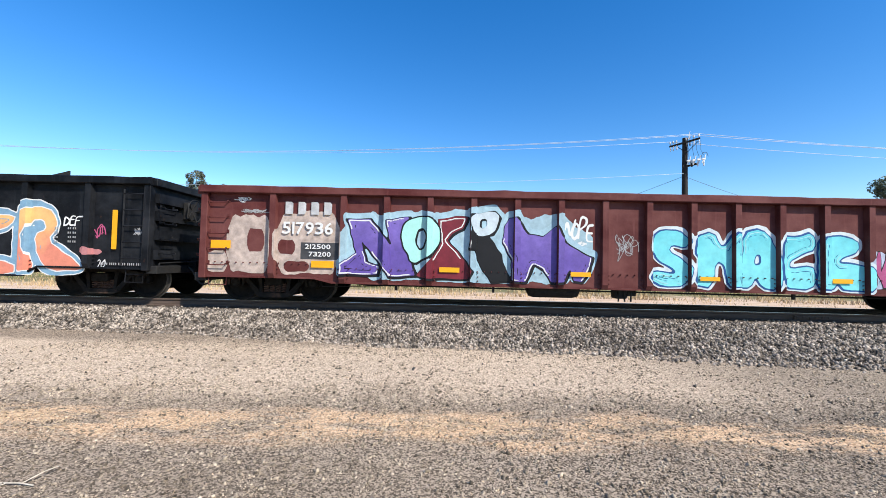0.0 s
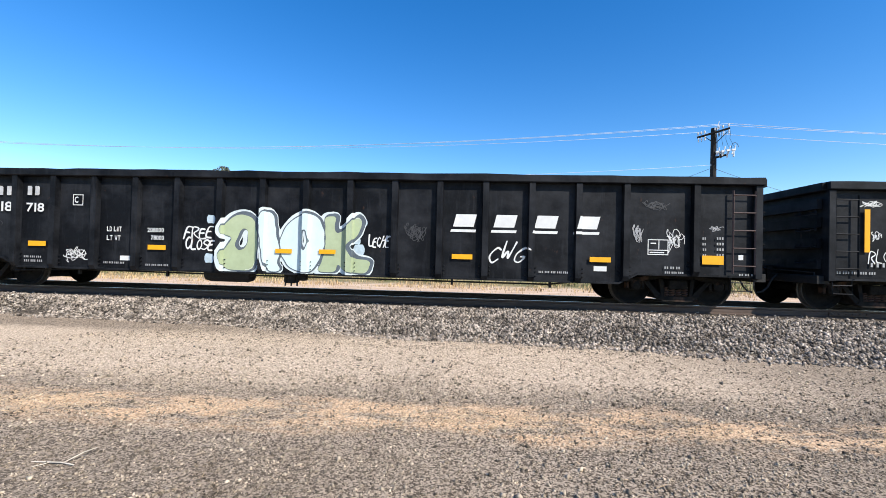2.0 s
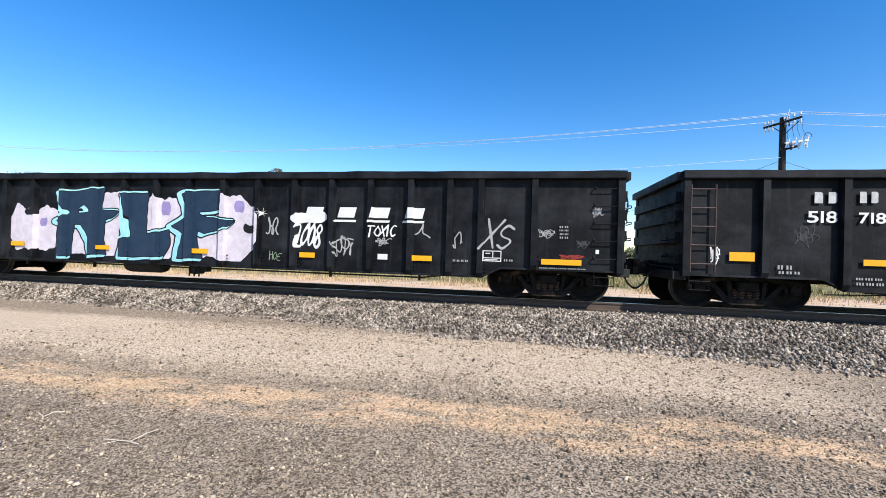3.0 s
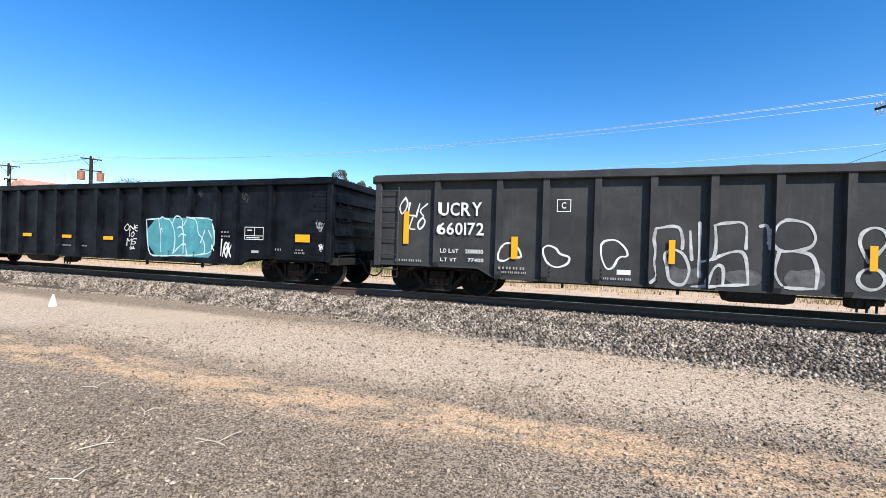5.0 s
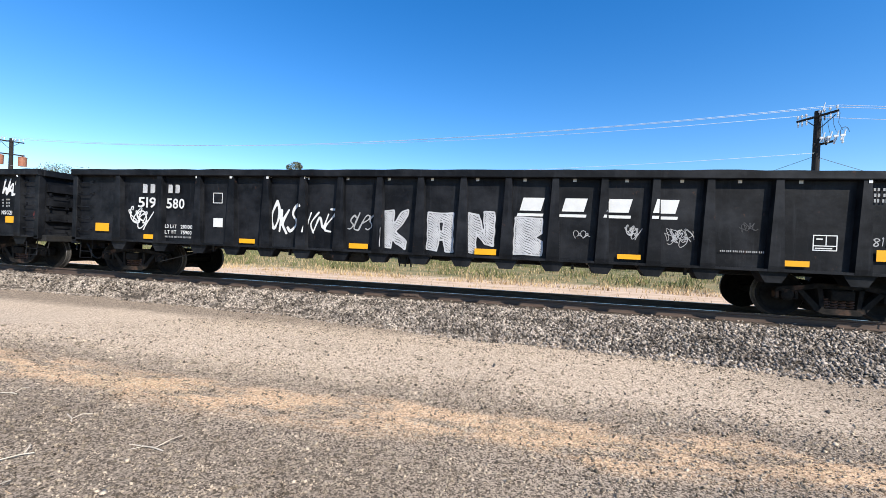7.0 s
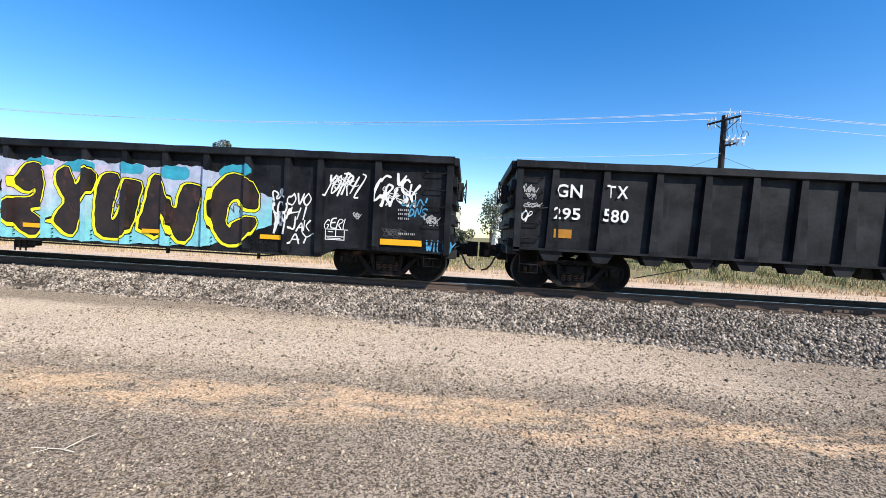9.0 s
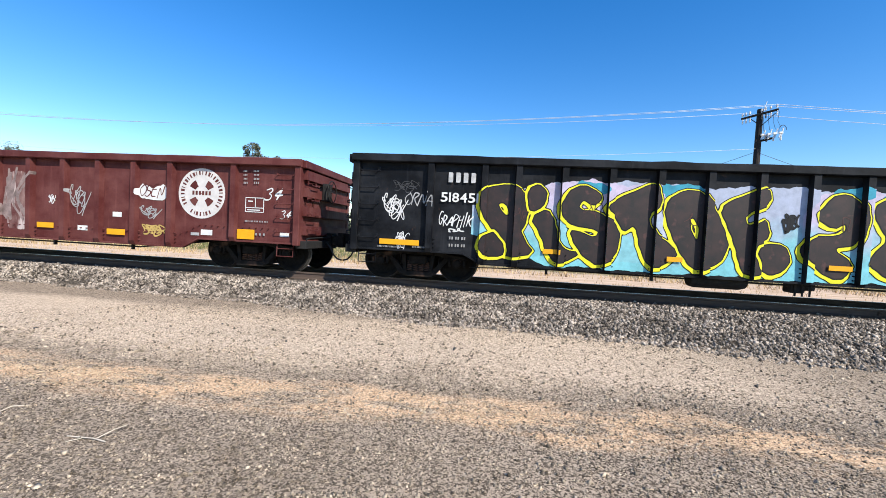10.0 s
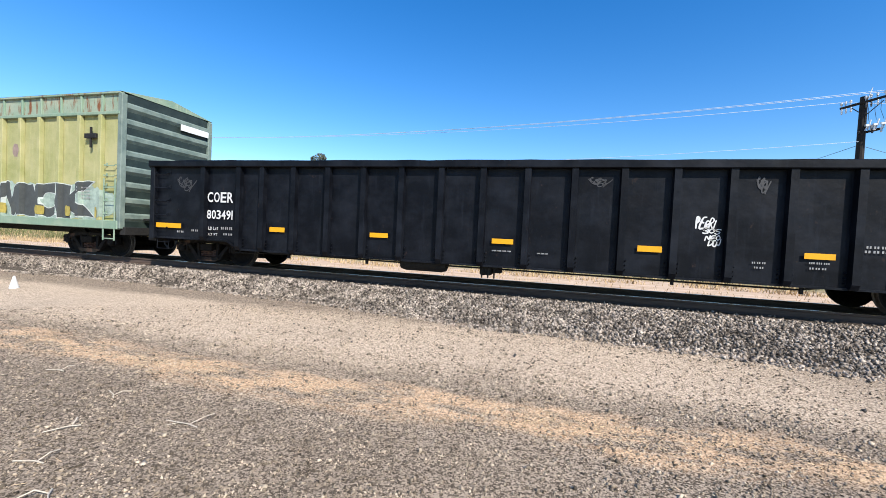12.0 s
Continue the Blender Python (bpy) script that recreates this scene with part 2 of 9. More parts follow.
def rough_stones(name, places, sizes, mat, rng, flat=0.7):
    """Many small angular stones in one mesh: deformed octahedra, each at its place with its own turn."""
    base = np.array([(1, 0, 0), (-1, 0, 0), (0, 1, 0), (0, -1, 0), (0, 0, 1), (0, 0, -1)], float)
    tri = np.array([(0, 2, 4), (2, 1, 4), (1, 3, 4), (3, 0, 4), (2, 0, 5), (1, 2, 5), (3, 1, 5), (0, 3, 5)])
    n = len(places)
    v = base[None] * (1 + rng.uniform(-0.35, 0.45, (n, 6, 1))) + rng.uniform(-0.35, 0.35, (n, 6, 3))
    v *= np.array([1, 0.85, flat])[None, None] * sizes[:, None, None]
    q = rng.normal(size=(n, 4))
    q /= np.linalg.norm(q, axis=1, keepdims=True)
    w, x, y, z = q.T
    rot = np.stack([1 - 2 * (y * y + z * z), 2 * (x * y - z * w), 2 * (x * z + y * w), 2 * (x * y + z * w), 1 - 2 * (x * x + z * z),
                    2 * (y * z - x * w), 2 * (x * z - y * w), 2 * (y * z + x * w), 1 - 2 * (x * x + y * y)], 1).reshape(n, 3, 3)
    v = np.einsum("nij,nkj->nki", rot, v) + places[:, None]
    f = tri[None] + 6 * np.arange(n)[:, None, None]
    me = bpy.data.meshes.new(name)
    me.vertices.add(6 * n)
    me.vertices.foreach_set("co", v.reshape(-1))
    me.loops.add(24 * n)
    me.loops.foreach_set("vertex_index", f.reshape(-1))
    me.polygons.add(8 * n)
    me.polygons.foreach_set("loop_start", np.arange(0, 24 * n, 3))
    me.update(calc_edges=True)
    me.materials.append(mat)
    return me


def blades(name, places, heights, widths, lean, mat, rng):
    """Many grass blades or straws in one mesh: each a narrow bent strip of two quads."""
    n = len(places)
    a = rng.uniform(0, 2 * np.pi, n)
    side = np.stack([np.cos(a), np.sin(a), np.zeros(n)], 1) * widths[:, None] / 2
    b = rng.uniform(0, 2 * np.pi, n)
    tip = np.stack([np.cos(b), np.sin(b), np.zeros(n)], 1) * (heights * lean)[:, None]
    up = np.array([0, 0, 1.0])[None] * heights[:, None]
    v = np.stack([places - side, places + side, places + side * 0.8 + up * 0.55 + tip * 0.3, places - side * 0.8 + up * 0.55 + tip * 0.3,
                  places + up + tip + side * 0.15, places + up + tip - side * 0.15], 1)
    f = np.array([(0, 1, 2, 3), (3, 2, 4, 5)])[None] + 6 * np.arange(n)[:, None, None]
    me = bpy.data.meshes.new(name)
    me.vertices.add(6 * n)
    me.vertices.foreach_set("co", v.reshape(-1))
    me.loops.add(8 * n)
    me.loops.foreach_set("vertex_index", f.reshape(-1))
    me.polygons.add(2 * n)
    me.polygons.foreach_set("loop_start", np.arange(0, 8 * n, 4))
    me.update(calc_edges=True)
    me.materials.append(mat)
    return me


# ---- the ground, the track bed and the rails ----
TRACK_Y, RAIL_Z = 10.54, 0.566
BED_Z = RAIL_Z - 0.185


def toe(x):
    """How far out the near ballast slope reaches."""
    return 7.55 - 0.125 * np.clip(x, -9, 9) + 0.10 * np.sin(x * 0.9) + 0.06 * np.sin(x * 2.3 + 1)


def ground_height(x, y):
    near = np.clip((y - toe(x)) / (8.95 - toe(x)), 0, 1)
    far = np.clip((14.4 - y) / (14.4 - 12.2), 0, 1)
    h = BED_Z * np.minimum(near, far)
    rise = np.clip((y - 22) / 30, 0, 1) * 0.5
    ripple = 0.015 * np.sin(x * 0.8 + y * 1.7) + 0.012 * np.sin(x * 2.1 - y * 0.7)
    return h + rise + ripple * np.clip((toe(x) - y) / 2, 0, 1)


def ground_sheet():
    xs = np.unique(np.concatenate([np.array([-3000, -1500, -700, -350, -200, -150, -120, -90, -70, -55]), np.arange(-45, 32, 0.5),
                                   np.array([36, 42, 50, 65, 90, 130, 200, 350, 700, 1500, 3000])]).astype(float))
    ys = np.unique(np.concatenate([np.array([-3000, -1200, -400, -150, -60, -25, -12, -6, -3]), np.arange(-1, 16, 0.25),
                                   np.array([17, 18, 20, 22, 26, 30, 36, 44, 52, 70, 100, 160, 300, 700, 1500, 3000])]).astype(float))
    gx, gy = np.meshgrid(xs, ys, indexing="ij")
    v = np.stack([gx, gy, ground_height(gx, gy)], -1).reshape(-1, 3)
    m = len(ys)
    f = [(i * m + j, (i + 1) * m + j, (i + 1) * m + j + 1, i * m + j + 1) for i in range(len(xs) - 1) for j in range(m - 1)]
    mat = bpy.data.materials.new("gravel_and_dry_earth")
    mat.use_nodes = True
    n, l = mat.node_tree.nodes, mat.node_tree.links
    b = n["Principled BSDF"]
    b.inputs["Roughness"].default_value, b.inputs["Specular IOR Level"].default_value = 0.95, 0.1
    co = n.new("ShaderNodeTexCoord")
    sp = n.new("ShaderNodeSeparateXYZ")
    l.new(co.outputs["Object"], sp.inputs[0])

    def tex(scale, stretch=(1, 1, 1), detail=8, rough=0.65):
        mp = n.new("ShaderNodeMapping")
        mp.inputs["Scale"].default_value = stretch
        l.new(co.outputs["Object"], mp.inputs["Vector"])
        t = n.new("ShaderNodeTexNoise")
        t.inputs["Scale"].default_value, t.inputs["Detail"].default_value, t.inputs["Roughness"].default_value = scale, detail, rough
        l.new(mp.outputs[0], t.inputs["Vector"])
        return t.outputs["Fac"]

    def ramp(src, lo, hi, a=0.0, c=1.0):
        r = n.new("ShaderNodeMapRange")
        r.interpolation_type = "SMOOTHSTEP"
        for k, val in enumerate((lo, hi, a, c)):
            r.inputs[k + 1].default_value = val
        l.new(src, r.inputs["Value"])
        return r.outputs[0]

    def op(kind, a, c):
        o = n.new("ShaderNodeMath")
        o.operation = kind
        for k, val in enumerate((a, c)):
            if isinstance(val, (int, float)):
                o.inputs[k].default_value = val
            else:
                l.new(val, o.inputs[k])
        return o.outputs[0]

    def mixed(fac, a, c):
        mx = n.new("ShaderNodeMix")
        mx.data_type = "RGBA"
        l.new(fac, mx.inputs["Factor"])
        for key, val in (("A", a), ("B", c)):
            if isinstance(val, tuple):
                mx.inputs[key].default_value = (*val, 1)
            else:
                l.new(val, mx.inputs[key])
        return mx.outputs["Result"]

    # y, made wavy by broad noise
    wavy = op("ADD", sp.outputs["Y"], op("MULTIPLY", op("SUBTRACT", tex(0.8, (0.5, 1, 1)), 0.5), 1.3))
    fine = tex(64, detail=6, rough=0.78)
    cell = n.new("ShaderNodeTexVoronoi")
    cell.inputs["Scale"].default_value = 72
    l.new(co.outputs["Object"], cell.inputs["Vector"])
    cell_rgb = n.new("ShaderNodeSeparateColor")
    l.new(cell.outputs["Color"], cell_rgb.inputs[0])
    grain = fine
    fine = op("ADD", op("MULTIPLY", fine, 0.6), op("MULTIPLY", cell_rgb.outputs[0], 0.4))
    dirt = mixed(ramp(fine, 0.30, 0.70), (0.27, 0.200, 0.135), (0.80, 0.63, 0.46))
    grit = mixed(ramp(fine, 0.32, 0.68), (0.075, 0.056, 0.040), (0.50, 0.392, 0.285))
    # coarser, darker chippings towards the east
    grit = mixed(ramp(sp.outputs["X"], 0.8, 5.0, 0.0, 0.85), grit, mixed(ramp(fine, 0.34, 0.66), (0.040, 0.031, 0.023), (0.29, 0.232, 0.172)))
    # packed wheel track between coarser gravel, darker verge near the camera
    packed = op("MULTIPLY", ramp(wavy, 4.3, 5.2), ramp(wavy, 7.8, 7.1))
    packed = op("MULTIPLY", packed, ramp(sp.outputs["X"], 6.0, 1.5, 0.3, 1.0))
    col = mixed(packed, grit, dirt)
    # straw-coloured litter in a band
    straw_band = op("MULTIPLY", ramp(wavy, 3.35, 3.75), ramp(wavy, 4.45, 4.1))
    straw = op("MULTIPLY", straw_band, ramp(tex(2.2, (0.6, 1.5, 1)), 0.40, 0.56))
    col = mixed(op("MULTIPLY", straw, 0.9), col, mixed(ramp(fine, 0.3, 0.7), (0.42, 0.262, 0.145), (0.84, 0.585, 0.365)))
    verge = op("MULTIPLY", ramp(tex(0.9), 0.3, 0.6, 0.45, 1.0), op("MULTIPLY", ramp(wavy, 3.5, 3.0), ramp(sp.outputs["X"], 1.0, -2.2, 0.25, 0.9)))
    col = mixed(verge, col, mixed(ramp(fine, 0.33, 0.7), (0.11, 0.085, 0.060), (0.38, 0.296, 0.213)))
    # ballast bed, darkened so that shade between the stones is in its colour
    bed = op("MULTIPLY", ramp(sp.outputs["Z"], 0.015, 0.06), ramp(sp.outputs["Y"], 16.0, 14.5))
    col = mixed(bed, col, mixed(ramp(tex(30, detail=3), 0.35, 0.65), (0.03, 0.024, 0.018), (0.14, 0.115, 0.09)))
    # pale earth, then dry grassland beyond the track
    beyond = ramp(sp.outputs["Y"], 13.0, 13.8)
    col = mixed(beyond, col, mixed(ramp(tex(2.5, (0.25, 1, 1)), 0.35, 0.65), (0.52, 0.36, 0.235), (0.72, 0.535, 0.375)))
    field = ramp(op("ADD", sp.outputs["Y"], op("MULTIPLY", op("SUBTRACT", tex(0.5), 0.5), 5.0)), 20.5, 23.0)
    col = mixed(field, col, mixed(ramp(tex(0.7), 0.4, 0.6), (0.30, 0.235, 0.12), (0.17, 0.165, 0.075)))
    l.new(col, b.inputs["Base Color"])
    bp = n.new("ShaderNodeBump")
    bp.inputs["Strength"].default_value, bp.inputs["Distance"].default_value = 0.5, 0.012
    l.new(op("ADD", grain, op("MULTIPLY", tex(9, detail=4), 0.35)), bp.inputs["Height"])
    l.new(bp.outputs[0], b.inputs["Normal"])
    ob = single("ground", solid("ground", v.tolist(), f, mat), None, "flat gravel lot of pale dust, grit and straw beside the track", "ground", kind="structure")
    ob.data.shade_smooth()


ground_sheet()
STONE = material("ballast_stone", (0.14, 0.115, 0.092), (0.36, 0.302, 0.245), scale=3, rough=0.9, random_amount=0.85, island=True, spec=0.2)
PEBBLE = material("pale_pebble", (0.165, 0.129, 0.091), (0.42, 0.338, 0.245), scale=3, rough=0.9, random_amount=0.8, island=True, spec=0.2)
STRAW = material("dry_straw", (0.42, 0.30, 0.18), (0.60, 0.45, 0.29), scale=4, rough=0.85, random_amount=0.3, island=True, spec=0.2)


def scatter_stones():
    rng = np.random.default_rng(3)
    n = 72000
    x = np.concatenate([rng.uniform(-20, 13, int(n * 0.8)), rng.uniform(-60, -20, int(n * 0.2))])
    k = rng.uniform(0, 1, len(x)) ** 0.9
    y = toe(x) - 0.12 + k * (9.35 - toe(x)) + rng.normal(0, 0.05, len(x))
    size = rng.uniform(0.015, 0.040, len(x)) * np.where(x < -20, 1.5, 1)
    z = ground_height(x, y) + size * rng.uniform(0.0, 0.7, len(x))
    single("ballast", rough_stones("ballast", np.stack([x, y, z], 1), size, STONE, rng), None, "angular grey ballast stones heaped along the track bed", "gravel", kind="stuff")
    n = 9000
    x = rng.uniform(-30, 18, n)
    y = np.concatenate([rng.uniform(9.3, 12.5, n * 2 // 3), rng.uniform(12.2, 14.6, n - n * 2 // 3)])
    size = rng.uniform(0.02, 0.04, n)
    single("bed_ballast", rough_stones("bed_ballast", np.stack([x, y, ground_height(x, y) + size * 0.1], 1), size, STONE, rng), None, "ballast stones packed between the ties", "gravel", kind="stuff")
    n = 90000
    d = rng.uniform(2.2, 9.0, n)
    a = rng.uniform(-1.25, 1.05, n)
    x, y = d * np.sin(a) * 1.25, d * np.cos(a)
    keep = (y > 1.2) & (y < toe(x) + 0.1) & ~((y > 5.2) & (y < 6.8) & (rng.uniform(0, 1, n) < 0.5))
    x, y = x[keep], y[keep]
    size = (rng.gamma(2.0, 0.0026, len(x)) + 0.003) * np.where(y > 4.3, 1.25, 1.0)
    single("pebbles", rough_stones("pebbles", np.stack([x, y, ground_height(x, y) + size * 0.2], 1), np.minimum(size, 0.028), PEBBLE, rng, 0.6), None, "small loose pebbles scattered over the gravel lot", "gravel", kind="stuff")


scatter_stones()


def straw_litter():
    """Dry straw lying flat, thick in one band and thin elsewhere."""
    rng = np.random.default_rng(5)
    n = 6500
    x = rng.uniform(-9, 8, n)
    y = np.where(rng.uniform(0, 1, n) < 0.82, rng.normal(3.86, 0.17, n), rng.uniform(1.4, 7.3, n))
    clump = np.sin(x * 1.3 + 1) + np.sin(x * 2.9 + y * 2) + rng.normal(0, 0.7, n)
    x, y = x[clump > -0.2], y[clump > -0.2]
    n = len(x)
    a = rng.normal(0.1, 0.6, n)
    length, width = rng.uniform(0.008, 0.022, n) + rng.exponential(0.012, n), rng.uniform(0.002, 0.005, n)
    d = np.stack([np.cos(a), np.sin(a)], 1) * length[:, None] / 2
    s = np.stack([-np.sin(a), np.cos(a)], 1) * width[:, None] / 2
    z = ground_height(x, y) + rng.uniform(0.006, 0.018, n)
    c = np.stack([x, y], 1)
    tilt = rng.uniform(-0.012, 0.012, n)
    v = np.stack([np.column_stack([c - d - s, z - tilt]), np.column_stack([c + d - s, z + tilt]), np.column_stack([c + d + s, z + tilt]),
                  np.column_stack([c - d + s, z - tilt]), np.column_stack([c - d, z - tilt + width * 1.2]), np.column_stack([c + d, z + tilt + width * 1.2])], 1)
    f = np.array([(0, 1, 5, 4), (4, 5, 2, 3)])[None] + 6 * np.arange(n)[:, None, None]
    single("straw_litter", solid("straw_litter", v.reshape(-1, 3).tolist(), f.reshape(-1, 4).tolist(), STRAW), None, "dry yellow straw lying flat across the gravel", "straw", kind="stuff")


straw_litter()


def railway():
    track = thing("railway_track", "single railway track of rusty rails on dark wooden ties in ballast", "railway track", kind="structure", at=(0, TRACK_Y, 0))
    # rail section: foot, web, head
    half = [(0.07, 0.0), (0.07, 0.012), (0.012, 0.032), (0.010, 0.125), (0.034, 0.14), (0.036, 0.17), (0.03, 0.178)]
    sect = half + [(-a, b) for a, b in half[::-1]]
    for y in (-0.753, 0.753):
        bm = prism(bmesh.new(), [(y + a, RAIL_Z - 0.178 + b) for a, b in sect], "x", -900, 500)
        rail = part("rail", bm, RAIL_STEEL, track)
        part("rail_head", box(bmesh.new(), -900, 500, y - 0.027, y + 0.027, RAIL_Z - 0.002, RAIL_Z + 0.003), RAIL_TOP, rail, "polished top of the rail")
    bm = box(bmesh.new(), -0.115, 0.115, -1.3, 1.3, -0.15, 0.0, 0.012)
    tie = finish(bm, "tie", TIE_WOOD)
    rng = random.Random(4)
    for k in range(-58, 36):
        t = part("tie", tie, None, track, at=(k * 0.53 + rng.uniform(-0.03, 0.03), rng.uniform(-0.04, 0.04), RAIL_Z - 0.178 + rng.uniform(-0.006, 0.004)))
        t.rotation_euler.z = rng.uniform(-0.02, 0.02)
    bm = bmesh.new()
    for k in list(range(-220, -58)) + list(range(36, 120)):
        box(bm, k * 0.53 - 0.115, k * 0.53 + 0.115, -1.3, 1.3, RAIL_Z - 0.32, RAIL_Z - 0.18)
    tagged(part("far_ties", bm, TIE_WOOD, track), kind="stuff")
    # bolted joint bars on the near rail
    for x in (-3.1, 8.8, -15.0):
        bm = box(bmesh.new(), x - 0.45, x + 0.45, -0.80, -0.765, RAIL_Z - 0.14, RAIL_Z - 0.05, 0.008)
        for k in range(6):
            box(bm, x - 0.4 + k * 0.15, x - 0.365 + k * 0.15, -0.825, -0.80, RAIL_Z - 0.11, RAIL_Z - 0.075)
        part("joint_bar", bm, RAIL_STEEL, track)


railway()


# ---- beyond the track: grass, bushes, trees, poles, houses ----
DRY_GRASS = material("dry_grass", (0.37, 0.265, 0.14), (0.54, 0.405, 0.235), scale=0.4, rough=0.9, random_amount=0.35, island=True, spec=0.1)
GREEN_GRASS = material("grey_green_weeds", (0.10, 0.115, 0.042), (0.19, 0.19, 0.08), scale=0.5, rough=0.9, random_amount=0.35, island=True, spec=0.1)
LEAF = material("dusty_leaf", (0.085, 0.10, 0.07), (0.16, 0.172, 0.12), scale=0.6, rough=0.7, random_amount=0.45, island=True, spec=0.2)
SAGE = material("sage_leaf", (0.14, 0.17, 0.09), (0.24, 0.26, 0.14), scale=0.6, rough=0.8, random_amount=0.4, island=True, spec=0.2)
BARK = material("grey_bark", (0.09, 0.07, 0.055), (0.16, 0.13, 0.10), scale=10, rough=0.9, stretch=(1, 1, 0.2), bump=0.05)
# near black: the poles' backlit look is put into the wood's colour
POLE_WOOD = material("dark_pole_wood", (0.009, 0.0075, 0.0065), (0.024, 0.019, 0.016), scale=14, rough=0.9, stretch=(1, 1, 0.08))
WIRE = material("bright_aluminium_wire", (0.7, 0.72, 0.74), (0.8, 0.82, 0.84), scale=5, rough=0.35, metal=0.6)
DARK_WIRE = material("dark_cable", (0.05, 0.05, 0.055), (0.08, 0.08, 0.085), scale=5, rough=0.6)
PORCELAIN = material("grey_porcelain", (0.55, 0.57, 0.6), (0.7, 0.72, 0.74), scale=8, rough=0.3)
CAN_RUST = material("rusty_transformer_tank", (0.28, 0.10, 0.06), (0.38, 0.17, 0.10), scale=6, rough=0.75, third=(0.14, 0.06, 0.04), third_scale=3)
STUCCO = material("cream_stucco", (0.55, 0.50, 0.42), (0.64, 0.59, 0.50), scale=2, rough=0.9, bump=0.02)
WHITE_PANEL = material("white_sheet_cladding", (0.68, 0.69, 0.68), (0.76, 0.77, 0.76), scale=1.5, rough=0.6)
ROOF_TILE = material("pink_clay_roof", (0.45, 0.24, 0.17), (0.56, 0.33, 0.24), scale=3, rough=0.85)
WINDOW_DARK = material("dark_window_glass", (0.02, 0.025, 0.03), (0.03, 0.035, 0.04), scale=2, rough=0.1)
SIGN_GREEN = material("dark_green_sign", (0.015, 0.06, 0.045), (0.02, 0.08, 0.06), scale=3, rough=0.5)


def far_grass():
    rng = np.random.default_rng(11)
    for name, n, y0, y1, h0, h1, mat, label in (("dry_grass", 34000, 19.3, 33, 0.08, 0.30, DRY_GRASS, "tall dry yellow grass beyond the track"),
                                                ("weeds", 30000, 23.0, 38, 0.15, 0.6, GREEN_GRASS, "grey-green weeds growing through dry grass")):
        x = rng.uniform(-60, 34, n)
        y = y0 + (y1 - y0) * rng.uniform(0, 1, n) ** 1.5
        clump = np.sin(x * 0.7 + y * 0.4) + np.sin(x * 1.9 - y * 0.9 + 1) + rng.normal(0, 0.8, n)
        keep = clump > (-0.9 if name == "dry_grass" else 0.3)
        x, y, c = x[keep], y[keep], clump[keep]
        h = rng.uniform(h0, h1, len(x)) * np.clip(0.7 + 0.2 * c, 0.4, 1.3)
        single(name, blades(name, np.stack([x, y, ground_height(x, y) - 0.02], 1), h, rng.uniform(0.02, 0.05, len(x)), 0.35, mat, rng), None, label, "grass", kind="stuff")
    n = 5000
    x, y = rng.uniform(-40, 25, n), rng.uniform(15.2, 18.5, n)
    keep = rng.uniform(0, 1, n) < 0.25 + 0.6 * (np.sin(x * 0.9) * np.sin(y * 2.1 + x * 0.3) > 0.35)
    x, y = x[keep], y[keep]
    single("sparse_grass", blades("sparse_grass", np.stack([x, y, ground_height(x, y) - 0.01], 1), rng.uniform(0.05, 0.2, len(x)), rng.uniform(0.01, 0.025, len(x)), 0.5, DRY_GRASS, rng), None, "short sparse dry grass on pale earth", "grass", kind="stuff")


far_grass()


def leaf_cloud(name, centres, spread, count, size, mat, rng):
    """Many small leaf quads gathered in clumps."""
    k = rng.integers(0, len(centres), count)
    d = rng.normal(size=(count, 3))
    d /= np.linalg.norm(d, axis=1, keepdims=True)
    p = np.array(centres)[k] + d * (np.array(spread)[k][:, None] * rng.uniform(0.35, 1, (count, 1)) ** 0.6)
    a, b = rng.normal(size=(count, 3)), rng.normal(size=(count, 3))
    a /= np.linalg.norm(a, axis=1, keepdims=True)
    b -= (a * b).sum(1, keepdims=True) * a
    b /= np.linalg.norm(b, axis=1, keepdims=True)
    s = size * rng.uniform(0.6, 1.4, (count, 1))
    v = np.stack([p - a * s, p + b * s * 0.5, p + a * s, p - b * s * 0.5], 1)
    f = np.arange(4 * count).reshape(-1, 4)
    return solid(name, v.reshape(-1, 3).tolist(), f.tolist(), mat)


def tree(x, y, height, width, seed, leaves=7000, mat=None, label="broad tree with a dusty green uneven crown"):
    rng = np.random.default_rng(seed)
    t = thing("tree", label, "tree", at=(x, y, float(ground_height(x, y))))
    bm = rod(bmesh.new(), [(0, 0, -0.1), (0.05, 0.02, height * 0.25), (0.02, 0.1, height * 0.55), (0, 0, height * 0.85)], 0.16, 8)
    for v in bm.verts:
        f = 1 - 0.75 * max(0, v.co.z) / height
        v.co.x, v.co.y = v.co.x * f, v.co.y * f
    centres, spread = [], []
    for k in range(34):
        z = height * (0.35 + 0.6 * rng.uniform())
        r = width / 2 * (1.15 - abs(z / height - 0.6)) * rng.uniform(0.3, 1)
        a = rng.uniform(0, 6.28)
        c = (r * math.cos(a), r * math.sin(a), z)
        rod(bm, [(0, 0, z * 0.6), (c[0] * 0.6, c[1] * 0.6, z * 0.85), c], 0.035, 5)
        centres.append(c)
        spread.append(width * rng.uniform(0.09, 0.2))
    centres.append((0, 0, height * 0.96))
    spread.append(width * 0.14)
    part("trunk", bm, BARK, t)
    part("crown", leaf_cloud("crown", centres, spread, leaves, 0.11, mat or LEAF, rng), None, t)


